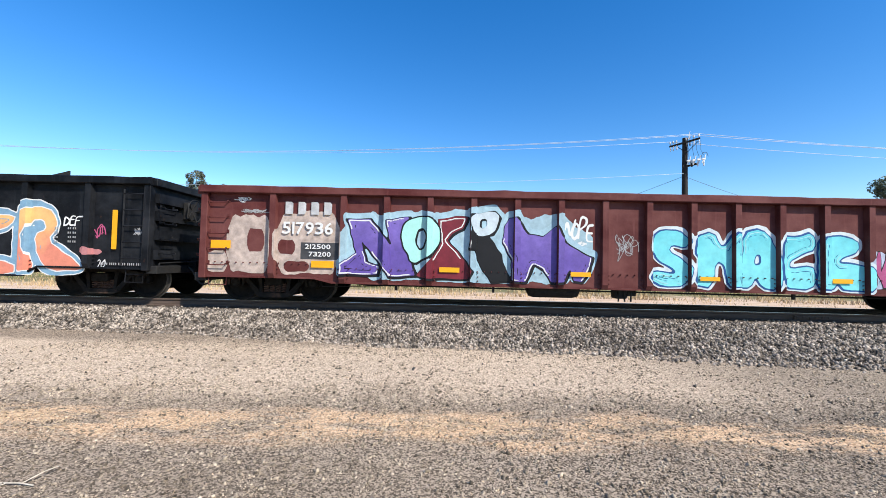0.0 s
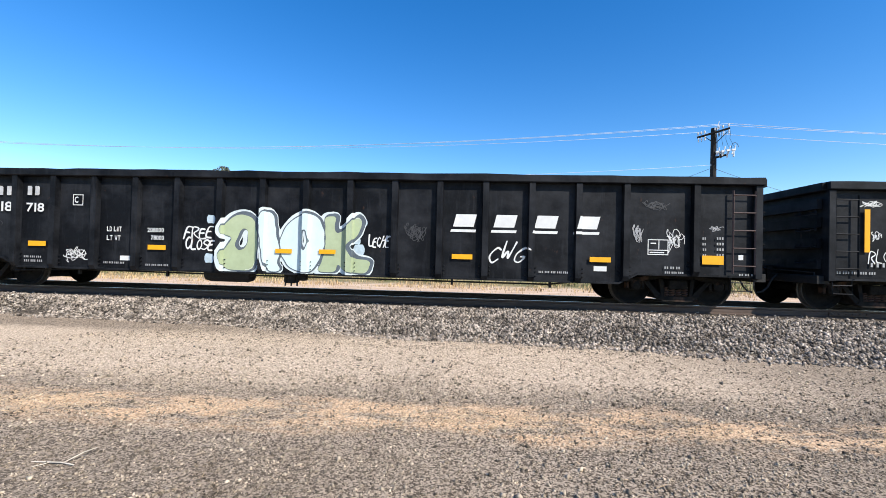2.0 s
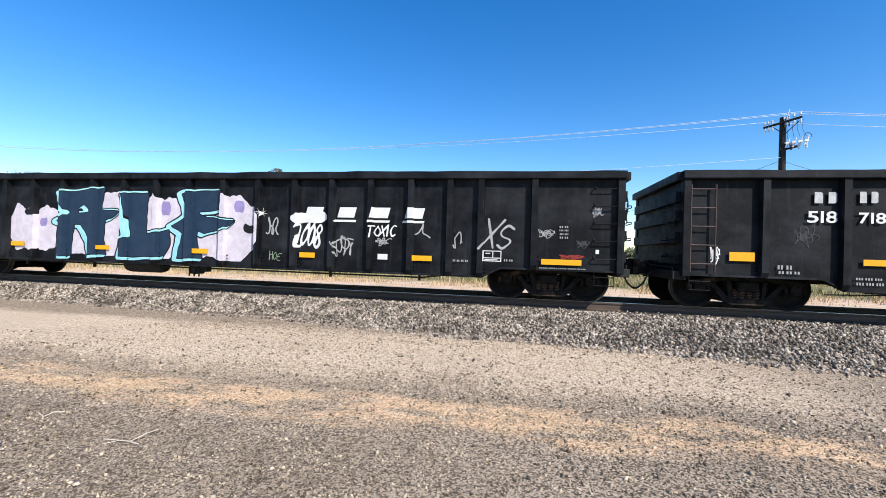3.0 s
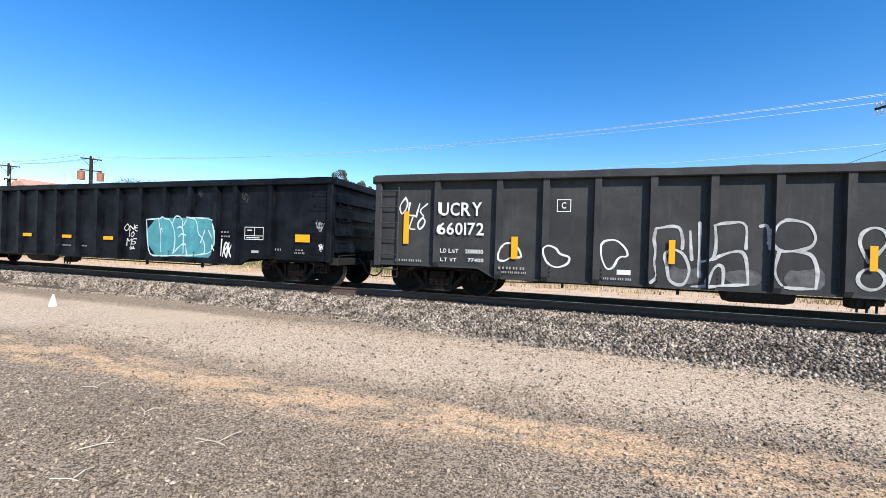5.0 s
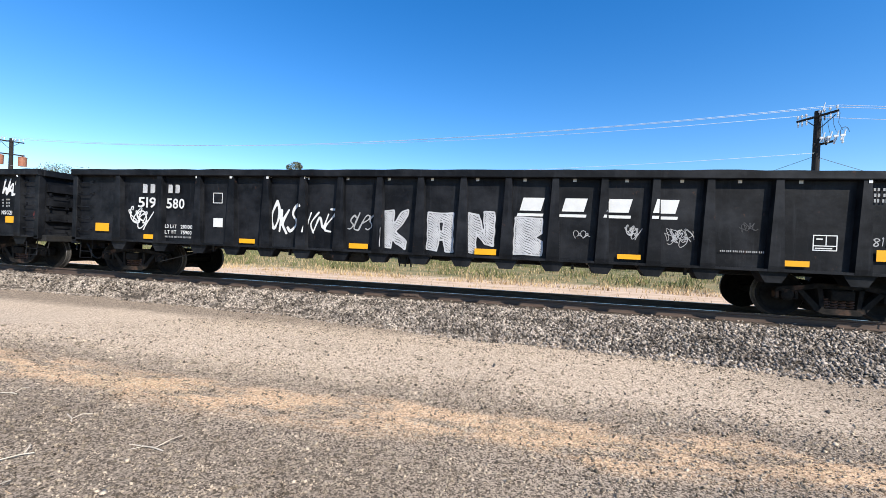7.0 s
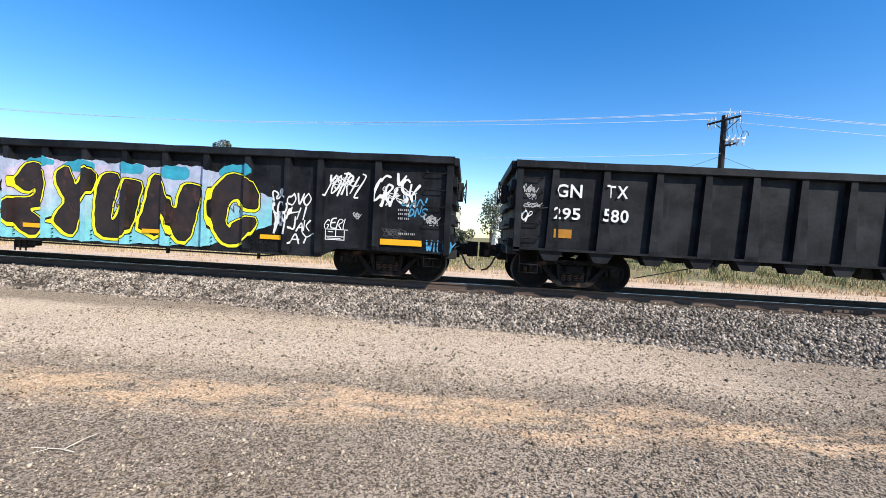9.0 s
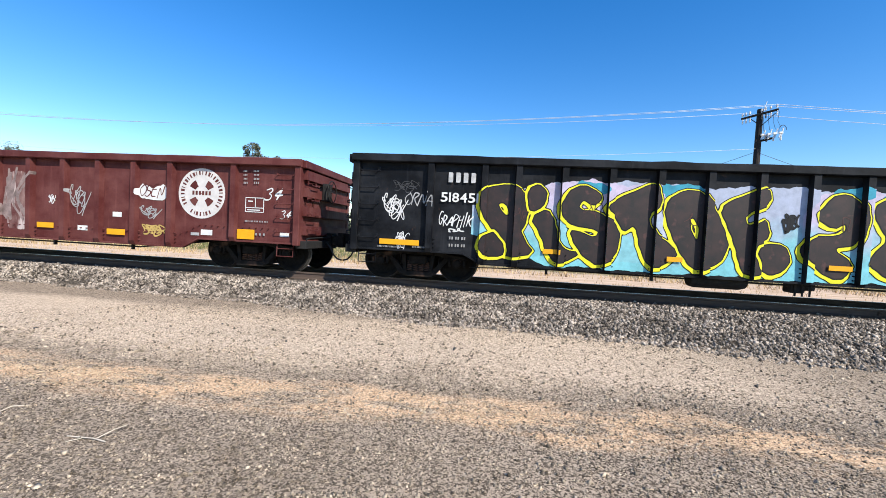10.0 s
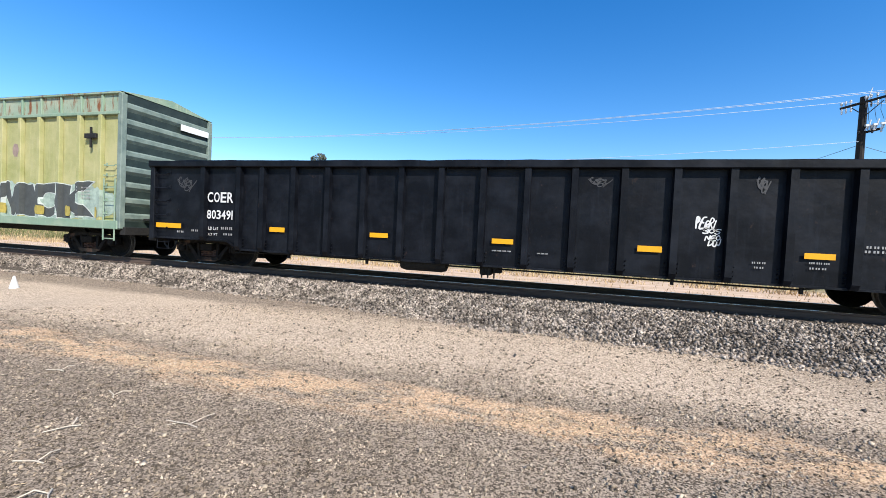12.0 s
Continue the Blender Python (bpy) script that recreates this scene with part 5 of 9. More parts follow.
# ---- hand-painted letters: outlines and pen strokes turned into draped paint ----
def rounded(ring, times, closed=True):
    """Cuts the corners of a line of points, as a spray can does."""
    for _ in range(times):
        n, out = len(ring), []
        for k in range(n if closed else n - 1):
            (ax, az), (bx, bz) = ring[k], ring[(k + 1) % n]
            out += [(0.78 * ax + 0.22 * bx, 0.78 * az + 0.22 * bz), (0.22 * ax + 0.78 * bx, 0.22 * az + 0.78 * bz)]
        ring = out if closed else [ring[0]] + out[1:-1] + [ring[-1]]
    return ring


def line_distance(gx, gz, points, closed):
    """How far each place of a grid lies from a line of points."""
    best = np.full(gx.shape, 1e9)
    for k in range(len(points) if closed else len(points) - 1):
        (ax, az), (bx, bz) = points[k], points[(k + 1) % len(points)]
        dx, dz = bx - ax, bz - az
        t = np.clip(((gx - ax) * dx + (gz - az) * dz) / (dx * dx + dz * dz + 1e-12), 0, 1)
        best = np.minimum(best, (gx - ax - t * dx) ** 2 + (gz - az - t * dz) ** 2)
    return np.sqrt(best)


def shape_distance(gx, gz, rings):
    """Signed distance from a shape of rings, negative inside; a ring within a ring is a hole."""
    inside = np.zeros(gx.shape, bool)
    d = np.full(gx.shape, 1e9)
    for ring in rings:
        d = np.minimum(d, line_distance(gx, gz, ring, True))
        for k in range(len(ring)):
            (ax, az), (bx, bz) = ring[k], ring[(k + 1) % len(ring)]
            if az != bz:
                cross = (az > gz) != (bz > gz)
                inside ^= cross & (gx < ax + (gz - az) * (bx - ax) / (bz - az))
    return np.where(inside, -d, d)


def paint_grid(spec, x0, x1, z0, z1, step):
    """Grid lines over a stretch of a car's side, with one on each edge of the ribs."""
    edges = [r + d for r in spec["ribs"] for d in (-RIB_HALF - FLANK, -RIB_HALF, RIB_HALF, RIB_HALF + FLANK) if x0 < r + d < x1]
    xs = [x for x in np.arange(x0, x1 + step, step) if all(abs(x - e) > 0.004 for e in edges)]
    xs = np.array(sorted(xs + edges))
    zs = np.arange(z0, z1 + step, step)
    return xs, zs, set(np.searchsorted(xs, edges).tolist())


def paint_mesh(name, spec, xs, zs, breaks, field, lift, mat):
    """The part of a grid where a field is negative, as a mesh laid over the panels and ribs."""
    keep = [not any(r - RIB_HALF - FLANK < (a + b) / 2 < r - RIB_HALF for r in spec["ribs"]) for a, b in zip(xs, xs[1:])]
    ys = [-(HALF + rib_offset(spec, x) + 0.003 + 0.0025 * lift) for x in xs]
    verts, faces = [], []

    def add(points):
        base = len(verts)
        verts.extend(points)
        faces.append(tuple(range(base, base + len(points))))
    inside = field < 0
    cells = inside[:-1, :-1].astype(int) + inside[1:, :-1] + inside[:-1, 1:] + inside[1:, 1:]
    for j in range(len(zs) - 1):
        start = None
        for i in range(len(xs)):
            full = i < len(xs) - 1 and cells[i, j] == 4 and keep[i]
            if start is not None and (not full or i in breaks):
                add([(xs[start], ys[start], zs[j]), (xs[i], ys[i], zs[j]), (xs[i], ys[i], zs[j + 1]), (xs[start], ys[start], zs[j + 1])])
                start = None
            if full and start is None:
                start = i
    for i, j in zip(*np.nonzero((cells > 0) & (cells < 4))):
        if not keep[i]:
            continue
        corners = [(i, j), (i + 1, j), (i + 1, j + 1), (i, j + 1)]
        points = []
        for (a, b), (c, d) in zip(corners, corners[1:] + corners[:1]):
            f, g = field[a, b], field[c, d]
            if f < 0:
                points.append((xs[a], ys[a], zs[b]))
            if (f < 0) != (g < 0):
                t = f / (f - g)
                points.append((xs[a] + t * (xs[c] - xs[a]), ys[a] + t * (ys[c] - ys[a]), zs[b] + t * (zs[d] - zs[b])))
        if len(points) > 2:
            add(points)
    return solid(name, verts, faces, mat)


def sprayed(car, spec, letters, coats, label, first=2.0, soft=1, step=0.028, pick=None):
    """Large graffiti letters. letters: x, z, width, height and outlines in hundredths of that box.
    coats, from the back: ("fill", growth, paint, shift x, shift z, gap kept to the next letter), ("line", depth, half width, paint) a line inside
    the edge, ("hatch", growth, paint, pitch, half width) slanting pen strokes. pick: the letters by number, all if none."""
    shapes = []
    for x, z, w, h, rings in letters:
        shapes.append([rounded([(x + w * u / 100, z + h * v / 100) for u, v in ring], soft) for ring in rings])
    every = [p for s in shapes for r in s for p in r]
    low, high = max(side_bottom(spec, 9.0) + 0.005, min(p[1] for p in every) - 0.2), min(spec["top"] - 0.2, max(p[1] for p in every) + 0.22)
    xs, zs, breaks = paint_grid(spec, min(p[0] for p in every) - 0.25, max(p[0] for p in every) + 0.25, low, high, step)
    gx, gz = np.meshgrid(xs, zs, indexing="ij")
    wob = 0.010 * np.sin(9 * gx + 4 * gz) + 0.007 * np.sin(21 * gz - 5 * gx)
    far = [shape_distance(gx, gz, s) + wob for s in shapes]
    chosen = range(len(shapes)) if pick is None else pick
    piece = None
    for k, coat in enumerate(coats):
        f = np.full(gx.shape, 1e9)
        for i in chosen:
            if coat[0] == "fill":
                _, grow, mat, dx, dz, gap = coat
                d = shape_distance(gx - dx, gz - dz, shapes[i]) + wob if dx or dz else far[i]
                d = d - grow
            elif coat[0] == "line":
                _, depth, half, mat = coat
                gap = 0.02
                d = np.maximum(np.abs(far[i] + depth) - half, 0.15 - np.sin(2.1 * gx + 1.3 * i) - np.sin(3.3 * gz + i))
            else:
                _, grow, mat, pitch, half = coat
                gap = None
                lean = gx * 0.8 + gz + 0.03 * np.sin(17 * gx)
                d = np.maximum(far[i] - grow, np.abs((lean % pitch) - pitch / 2) - half)
            if gap is not None:
                for j in chosen:
                    if j > i:
                        d = np.maximum(d, gap - far[j])
            f = np.minimum(f, d)
        me = paint_mesh("graffiti_piece", spec, xs, zs, breaks, f, first + 0.8 * k, mat)
        if piece is None:
            piece = part("graffiti_piece", me, None, car, label)
        else:
            layer = part("paint_layer", me, None, piece)
            if coat[0] != "fill":
                tagged(layer, kind="stuff")
    return piece


def penned(car, spec, strokes, half, mat, label, layer=2.0, soft=2, copies=(0.0,), name="graffiti_tag"):
    """Lines drawn with a spray can or a paint marker. strokes: x, z and a line in centimetres from there."""
    lines = [rounded([(x + dx + u / 100, z + v / 100) for u, v in line], soft, False) for x, z, line in strokes for dx in copies]
    return pen_lines(car, spec, lines, half, mat, label, layer, name)


def pen_lines(car, spec, lines, half, mat, label, layer, name="graffiti_tag"):
    every = [p for line in lines for p in line]
    xs, zs, breaks = paint_grid(spec, min(p[0] for p in every) - 0.1, max(p[0] for p in every) + 0.1, min(p[1] for p in every) - 0.1, max(p[1] for p in every) + 0.1, max(0.011, half * 0.8))
    gx, gz = np.meshgrid(xs, zs, indexing="ij")
    f = np.full(gx.shape, 1e9)
    for line in lines:
        a, b = min(p[0] for p in line) - 0.12, max(p[0] for p in line) + 0.12
        i, j = np.searchsorted(xs, (a, b))
        f[i:j] = np.minimum(f[i:j], line_distance(gx[i:j], gz[i:j], line, False) - half * (1 + 0.25 * np.sin(13 * gx[i:j] + 7 * gz[i:j])))
    return part(name, paint_mesh(name, spec, xs, zs, breaks, f, layer, mat), None, car, label)


# pen strokes of hand-written capitals in a box 6 wide and 10 high
PEN = {
    "A": ["00 39 60", "13 53"], "B": ["01 09 48 55 15", "15 54 61 40 01"], "C": ["68 39 06 03 30 62"], "D": ["00 09 48 65 41 00"], "E": ["59 09 00 60", "05 45"],
    "F": ["00 09 69", "05 45"], "G": ["68 39 05 11 40 64 34"], "H": ["09 00", "05 66", "69 60"], "I": ["39 30"], "J": ["59 51 20 02"], "K": ["09 00", "69 14 60"],
    "L": ["09 00 60"], "M": ["00 09 34 69 60"], "N": ["00 09 60 69"], "O": ["39 06 03 30 63 66 39"], "P": ["00 09 58 56 14"], "Q": ["39 05 30 64 39", "42 60"],
    "R": ["00 09 58 56 14 60"], "S": ["68 39 07 15 54 62 30 01"], "T": ["09 69", "39 30"], "U": ["09 02 30 62 69"], "V": ["09 30 69"], "W": ["09 10 36 50 69"],
    "X": ["09 60", "69 00"], "Y": ["09 35 69", "35 20"], "Z": ["09 69 00 60"], "0": ["39 06 03 30 63 66 39"], "1": ["17 39 30"], "2": ["07 39 67 00 60"],
    "3": ["08 49 57 25 54 51 20 01"], "4": ["49 03 64", "49 40"], "8": ["35 07 39 67 35 02 30 62 35"], "5": ["69 19 06 55 52 20 01"],
}


TRAIN = []


def base_spec(name, label, paint, ribs, rear, **more):
    spec = dict(name=name, label=label, paint=paint, ribs=ribs, L=19.95, top=2.86, sill_end=0.74, sill_mid=0.53, drop=(2.55, 2.95), ladder=False, rear=rear)
    spec.update(more)
    return spec


CHALKED = car_paint("chalk_smeared_brown", (0.085, 0.024, 0.023), (0.26, 0.165, 0.15), (0.50, 0.41, 0.39), rough=0.7, dust_at=0.50, streak=1.0, rust_at=0.5)
MOTTLED = material("mottled_dark_brown_spray", (0.005, 0.004, 0.004), (0.026, 0.011, 0.010), scale=3.5, rough=0.6, third=(0.06, 0.022, 0.02), third_scale=5)


def stencil(car, spec, text, x0, x1, z0, z1, mat=None):
    """A stencilled line of lettering that fills a box."""
    bm = bmesh.new()
    ws = [0.42 if ch in "1I" else 0.55 if ch == " " else 1.0 for ch in text]
    unit = (x1 - x0) / sum(ws)
    x = x0
    for ch, w in zip(text, ws):
        letter_into(bm, ch, x + (0.3 if w == 0.42 else 0.1) * unit * w, z0, unit * w * (0.4 if w == 0.42 else 0.8), z1 - z0, 0.018)
        x += unit * w
    return part("lettering", drape(bm, spec, 16), mat or WHITE, car, "white stencilled lettering")


MARK_WHITE = spray((0.66, 0.66, 0.66), worn=0.45)


def plain_marks(car, spec, x0, x1, z0, z1, n):
    """An owner's mark, as plain blocks."""
    w = (x1 - x0) / n
    for k in range(n):
        a, b = x0 + (k + 0.2) * w, x0 + (k + 0.8) * w
        bm = bmesh.new()
        cut = 0.22 * (b - a)
        bm.faces.new([bm.verts.new(p) for p in ((a, 0, z0), (b - cut * (k % 2), 0, z0), (b, 0, z0 + cut), (b, 0, z1 - cut), (b - cut, 0, z1), (a, 0, z1))])
        part("owner_mark", drape(bm, spec, 15), MARK_WHITE, car, "plain white block of an owner's mark")


def slanted_logo(car, spec, x0, x1, z0, z1):
    """A large emblem: four plain slanted blocks, each over a level bar."""
    w = (x1 - x0) / 4
    h = z1 - z0
    for k in range(4):
        bm = bmesh.new()
        a = x0 + k * w + 0.08 * w
        for q0, q1, f0, f1 in ((0.0, 0.62 * w, 0.0, 0.15), (0.03 * w, 0.54 * w, 0.30, 1.0)):
            s = 0.25 * h
            bm.faces.new([bm.verts.new(p) for p in ((a + q0 + s * f0, 0, z0 + f0 * h), (a + q1 + s * f0, 0, z0 + f0 * h), (a + q1 + s * f1, 0, z0 + f1 * h), (a + q0 + s * f1, 0, z0 + f1 * h))])
        part("emblem_block", drape(bm, spec, 1), WHITE, car, "white slanted emblem block")


def white_dots(car, spec, x0, x1, z, n):
    """Small white marks under the top edge."""
    for k in range(n):
        x = x0 + (x1 - x0) * k / (n - 1)
        flat_patch(car, spec, "white_mark", x - 0.035, x + 0.035, z - 0.03, z + 0.03, WHITE, 2)


def ruled_box(car, spec, x0, x1, z0, z1, mid):
    """A data panel drawn in white lines."""
    bm = bmesh.new()
    t = 0.018
    lines = [(x0, x1, z0, z0 + t), (x0, x1, z1 - t, z1), (x0, x0 + t, z0 + t, z1 - t), (x1 - t, x1, z0 + t, z1 - t)]
    if mid:
        h = z1 - z0
        lines += [(x0 + t, x1 - t, z0 + 0.28 * h, z0 + 0.28 * h + t), (x0 + 0.52 * (x1 - x0), x0 + 0.52 * (x1 - x0) + t, z0 + 0.36 * h, z1 - t),
                  (x0 + 0.14 * (x1 - x0), x0 + 0.4 * (x1 - x0), z0 + 0.7 * h, z0 + 0.78 * h), (x0 + 0.1 * (x1 - x0), x0 + 0.8 * (x1 - x0), z0 + 0.12 * h, z0 + 0.19 * h)]
    for a, b, c, d in lines:
        bm.faces.new([bm.verts.new(p) for p in ((a, 0, c), (b, 0, c), (b, 0, d), (a, 0, d))])
    return part("data_panel", drape(bm, spec, 2), WHITE, car, "white ruled data panel")


def round_emblem(car, spec, x0, x1, z0, z1):
    """A white disc with a brown ring of marks and a cross."""
    cx, cz, rx, rz = (x0 + x1) / 2, (z0 + z1) / 2, (x1 - x0) / 2, (z1 - z0) / 2

    def ring(r, mat, layer, label, parent, a0=0.0, a1=2 * math.pi, inner=0.0, n=40):
        bm = bmesh.new()
        prev = None
        for k in range(n + 1):
            a = a0 + (a1 - a0) * k / n
            row = [bm.verts.new((cx + q * rx * math.sin(a), 0, cz + q * rz * math.cos(a))) for q in (inner, r)]
            if prev:
                bm.faces.new((prev[0], prev[1], row[1], row[0]))
            prev = row
        bmesh.ops.remove_doubles(bm, verts=bm.verts[:], dist=1e-5)
        return part("emblem", drape(bm, spec, layer), mat, parent, label)
    disc = ring(1.0, spray((0.78, 0.75, 0.72), worn=0.2), 1, "worn white round emblem", car, inner=0.02)
    for k in range(4):
        ring(0.58, BROWN_STEEL, 2, "", disc, k * math.pi / 2 + 0.48, (k + 1) * math.pi / 2 - 0.48, 0.3, 8)
    for k in range(38):
        a = 2 * math.pi * k / 38
        if 2.2 < a < 2.5 or 3.8 < a < 4.1:
            continue
        ring(0.90, BROWN_STEEL, 2, "", disc, a, a + 0.045 + 0.03 * (k % 3), 0.74, 2)
    for k in range(6):
        x = cx + rx * (-0.4 + 0.14 * k)
        flat_patch(disc, spec, "emblem", x, x + 0.09 * rx, cz - 0.06 * rz, cz + 0.1 * rz, BROWN_STEEL, 3)


def paint_brown_first(car, spec):
    flat_patch(car, spec, "reflector", 0.21, 0.66, 1.24, 1.42, YELLOW, 19, "yellow reflective strip")
    flat_patch(car, spec, "reflector", 2.49, 3.0, 0.85, 1.0, YELLOW, 19, "yellow reflective strip")
    flat_patch(car, spec, "reflector", 5.37, 5.82, 0.81, 0.92, YELLOW, 19, "yellow reflective strip")
    flat_patch(car, spec, "reflector", 8.3, 8.75, 0.78, 0.88, YELLOW, 19, "yellow reflective strip")
    flat_patch(car, spec, "reflector", 11.17, 11.61, 0.75, 0.84, YELLOW, 19, "yellow reflective strip")
    flat_patch(car, spec, "reflector", 14.08, 14.53, 0.76, 0.86, YELLOW, 19, "yellow reflective strip")
    flat_patch(car, spec, "painted_patch", 0.54, 1.56, 0.71, 2.01, spray((0.70, 0.56, 0.48), worn=0.6), 1, "peeling pale primer patch", 0.1, 3, 0)
    flat_patch(car, spec, "painted_patch", 1.63, 3.15, 0.69, 2.09, spray((0.70, 0.56, 0.48), worn=0.6), 1, "peeling pale primer patch", 0.06, 4, 0)
    flat_patch(car, spec, "painted_patch", 0.07, 0.58, 0.72, 1.16, spray((0.70, 0.56, 0.48), worn=0.6), 1, "peeling pale primer patch", 0.05, 9, 0)
    flat_patch(car, spec, "painted_patch", 1.01, 1.4, 1.18, 1.69, BROWN_STEEL, 2, "brown repaint square", 0.03, 5, 0)
    flat_patch(car, spec, "painted_patch", 1.71, 2.1, 1.14, 1.47, BROWN_STEEL, 2, "brown repaint square", 0.02, 6, 0)
    flat_patch(car, spec, "painted_patch", 1.86, 2.43, 0.74, 0.99, BROWN_STEEL, 2, "brown repaint square", 0.02, 7, 0)
    flat_patch(car, spec, "painted_patch", 2.23, 3.09, 1.03, 1.41, FAINT, 2, "dull grey overpaint", 0, 0, 0)
    plain_marks(car, spec, 1.81, 2.98, 2.04, 2.32, 4)
    stencil(car, spec, '517936', 1.8, 2.97, 1.6, 1.86)
    stencil(car, spec, '212500', 2.33, 2.92, 1.27, 1.37)
    stencil(car, spec, '73200', 2.42, 2.93, 1.10, 1.20)
    scribble(car, spec, 0.65, 1.16, 2.3, 2.45, 11, WHITE, 0.012, 3, 2.2, 2, "scrawled white graffiti tag")
    scribble(car, spec, 0.85, 1.45, 2.05, 2.16, 3, DIM_WHITE, 0.012, 3, 4.0, 2, "scrawled white graffiti tag")
    flat_patch(car, spec, "painted_patch", 3.11, 8.8, 0.6, 2.14, spray((0.42, 0.60, 0.68)), 1, "pale blue graffiti background", 0.08, 12, 0)
    tag_text(car, spec, 'NOPE', 8.16, 8.82, 1.61, 2.02, WHITE, 5, 0.03, 0.15, 2, "white graffiti tag")
    scribble(car, spec, 8.29, 8.67, 1.47, 1.6, 5, WHITE, 0.03, 1, 2.2, 2, "scrawled white graffiti tag")
    scribble(car, spec, 9.23, 9.8, 1.16, 1.79, 8, DIM_WHITE, 0.012, 5, 2.2, 2, "scrawled white graffiti tag")
    flat_patch(car, spec, "painted_patch", 14.84, 16.63, 0.67, 1.57, spray((0.55, 0.6, 0.75)), 1, "pale graffiti background", 0.12, 15, 0)
    painted_piece(car, spec, 'MET', [(14.96, 0.71, 0.56, 0.73), (15.58, 0.72, 0.43, 0.73), (16.07, 0.74, 0.56, 0.72)],
                  [(0.09, BLACK, 0.0, 0.0), (0.06, spray((0.5, 0.1, 0.25)), 0.0, 0.0)], "small red graffiti letters", 6, 0, 0.06, 2)
    purple = spray((0.24, 0.17, 0.55), (0.17, 0.11, 0.44))
    sky_edge = spray((0.45, 0.66, 0.76), worn=0.35)
    letters = [
        (3.12, 0.68, 1.72, 1.37, [[(9, 94), (39, 94), (66, 54), (59, 94), (91, 100), (82, 76), (100, 2), (65, 0), (29, 55), (35, 25), (53, 18), (51, 2), (0, 2), (0, 20), (21, 39)]]),
        (4.51, 1.00, 0.86, 1.06, [[(49, 100), (83, 92), (100, 68), (96, 38), (79, 18), (51, 10), (37, 0), (22, 5), (17, 19), (0, 40), (0, 73), (19, 91)], [(39, 70), (57, 75), (66, 62), (61, 32), (46, 25), (33, 41)]]),
        (4.84, 0.67, 1.26, 1.41, [[(38, 94), (68, 100), (91, 99), (83, 80), (64, 70), (54, 61), (79, 39), (100, 13), (93, 0), (55, 0), (13, 0), (0, 3), (17, 22), (29, 34), (44, 56)]]),
        (6.02, 0.63, 0.96, 1.13, [[(6, 100), (46, 89), (73, 54), (80, 32), (100, 1), (54, 0), (27, 31), (13, 64), (0, 64)]]),
        (6.05, 1.61, 0.66, 0.60, [[(0, 88), (80, 100), (100, 75), (76, 12), (34, 0), (5, 31)], [(33, 67), (56, 72), (53, 38), (34, 34)]]),
        (6.78, 0.63, 2.02, 1.46, [[(2, 86), (6, 99), (15, 100), (28, 73), (44, 71), (59, 87), (69, 62), (87, 48), (100, 41), (97, 21), (88, 2), (79, 3), (75, 19), (69, 1), (54, 1), (45, 20), (35, 26), (26, 0), (10, 1), (10, 34), (0, 60)]]),
    ]
    sprayed(car, spec, letters, [("fill", 0.09, sky_edge, 0.02, 0.05, None), ("fill", 0.028, BLACK, 0.02, -0.02, None)], "pale blue haze round purple graffiti letters", 2.4, 0)
    sprayed(car, spec, letters, [("fill", -0.012, purple, 0.0, 0.0, 0.03), ("line", 0.12, 0.008, BLACK), ("line", 0.035, 0.014, WHITE)], "purple graffiti letters edged in black", 4.4, 0, pick=(0, 5))
    sprayed(car, spec, letters, [("fill", 0.0, spray((0.22, 0.025, 0.04)), 0.0, 0.0, 0.03), ("line", 0.05, 0.014, WHITE)], "dark red graffiti letter", 4.6, 0, pick=(2,))
    sprayed(car, spec, letters, [("fill", 0.035, BLACK, 0.0, 0.0, None), ("fill", 0.0, spray((0.45, 0.86, 0.77), worn=0.15), 0.0, 0.0, None)], "mint green graffiti ring", 6.4, 2, pick=(1,))
    sprayed(car, spec, letters, [("fill", 0.0, BLACK, 0.0, 0.0, None), ("line", 0.03, 0.013, WHITE)], "near-black graffiti letter", 6.4, 0, pick=(3,))
    sprayed(car, spec, letters, [("fill", 0.0, spray((0.66, 0.76, 0.82)), 0.0, 0.0, None)], "pale grey graffiti ring", 7.4, 1, pick=(4,))
    letters = [
        (10.08, 0.60, 0.92, 1.27, [[(10, 87), (30, 100), (71, 98), (94, 83), (85, 68), (51, 75), (44, 62), (85, 46), (100, 29), (85, 4), (31, 0), (0, 12), (8, 29), (58, 20), (65, 30), (17, 47), (4, 67)]]),
        (11.03, 0.62, 1.10, 1.23, [[(8, 91), (39, 100), (61, 65), (82, 99), (96, 96), (100, 4), (71, 1), (65, 39), (48, 49), (39, 0), (0, 2), (11, 48), (0, 63)]]),
        (12.03, 0.61, 0.90, 1.34, [[(14, 90), (59, 100), (89, 77), (100, 39), (97, 0), (58, 1), (44, 20), (31, 1), (0, 2), (11, 47)], [(42, 57), (56, 58), (58, 39), (39, 37)]]),
        (12.93, 0.62, 0.84, 1.25, [[(8, 91), (52, 93), (89, 100), (98, 72), (59, 61), (27, 51), (29, 33), (88, 42), (100, 22), (88, 0), (12, 1), (0, 41)]]),
        (13.77, 0.60, 1.21, 1.21, [[(5, 95), (34, 100), (75, 94), (77, 73), (49, 62), (38, 51), (64, 49), (100, 42), (100, 1), (53, 0), (38, 15), (28, 2), (0, 2), (4, 45)]]),
    ]
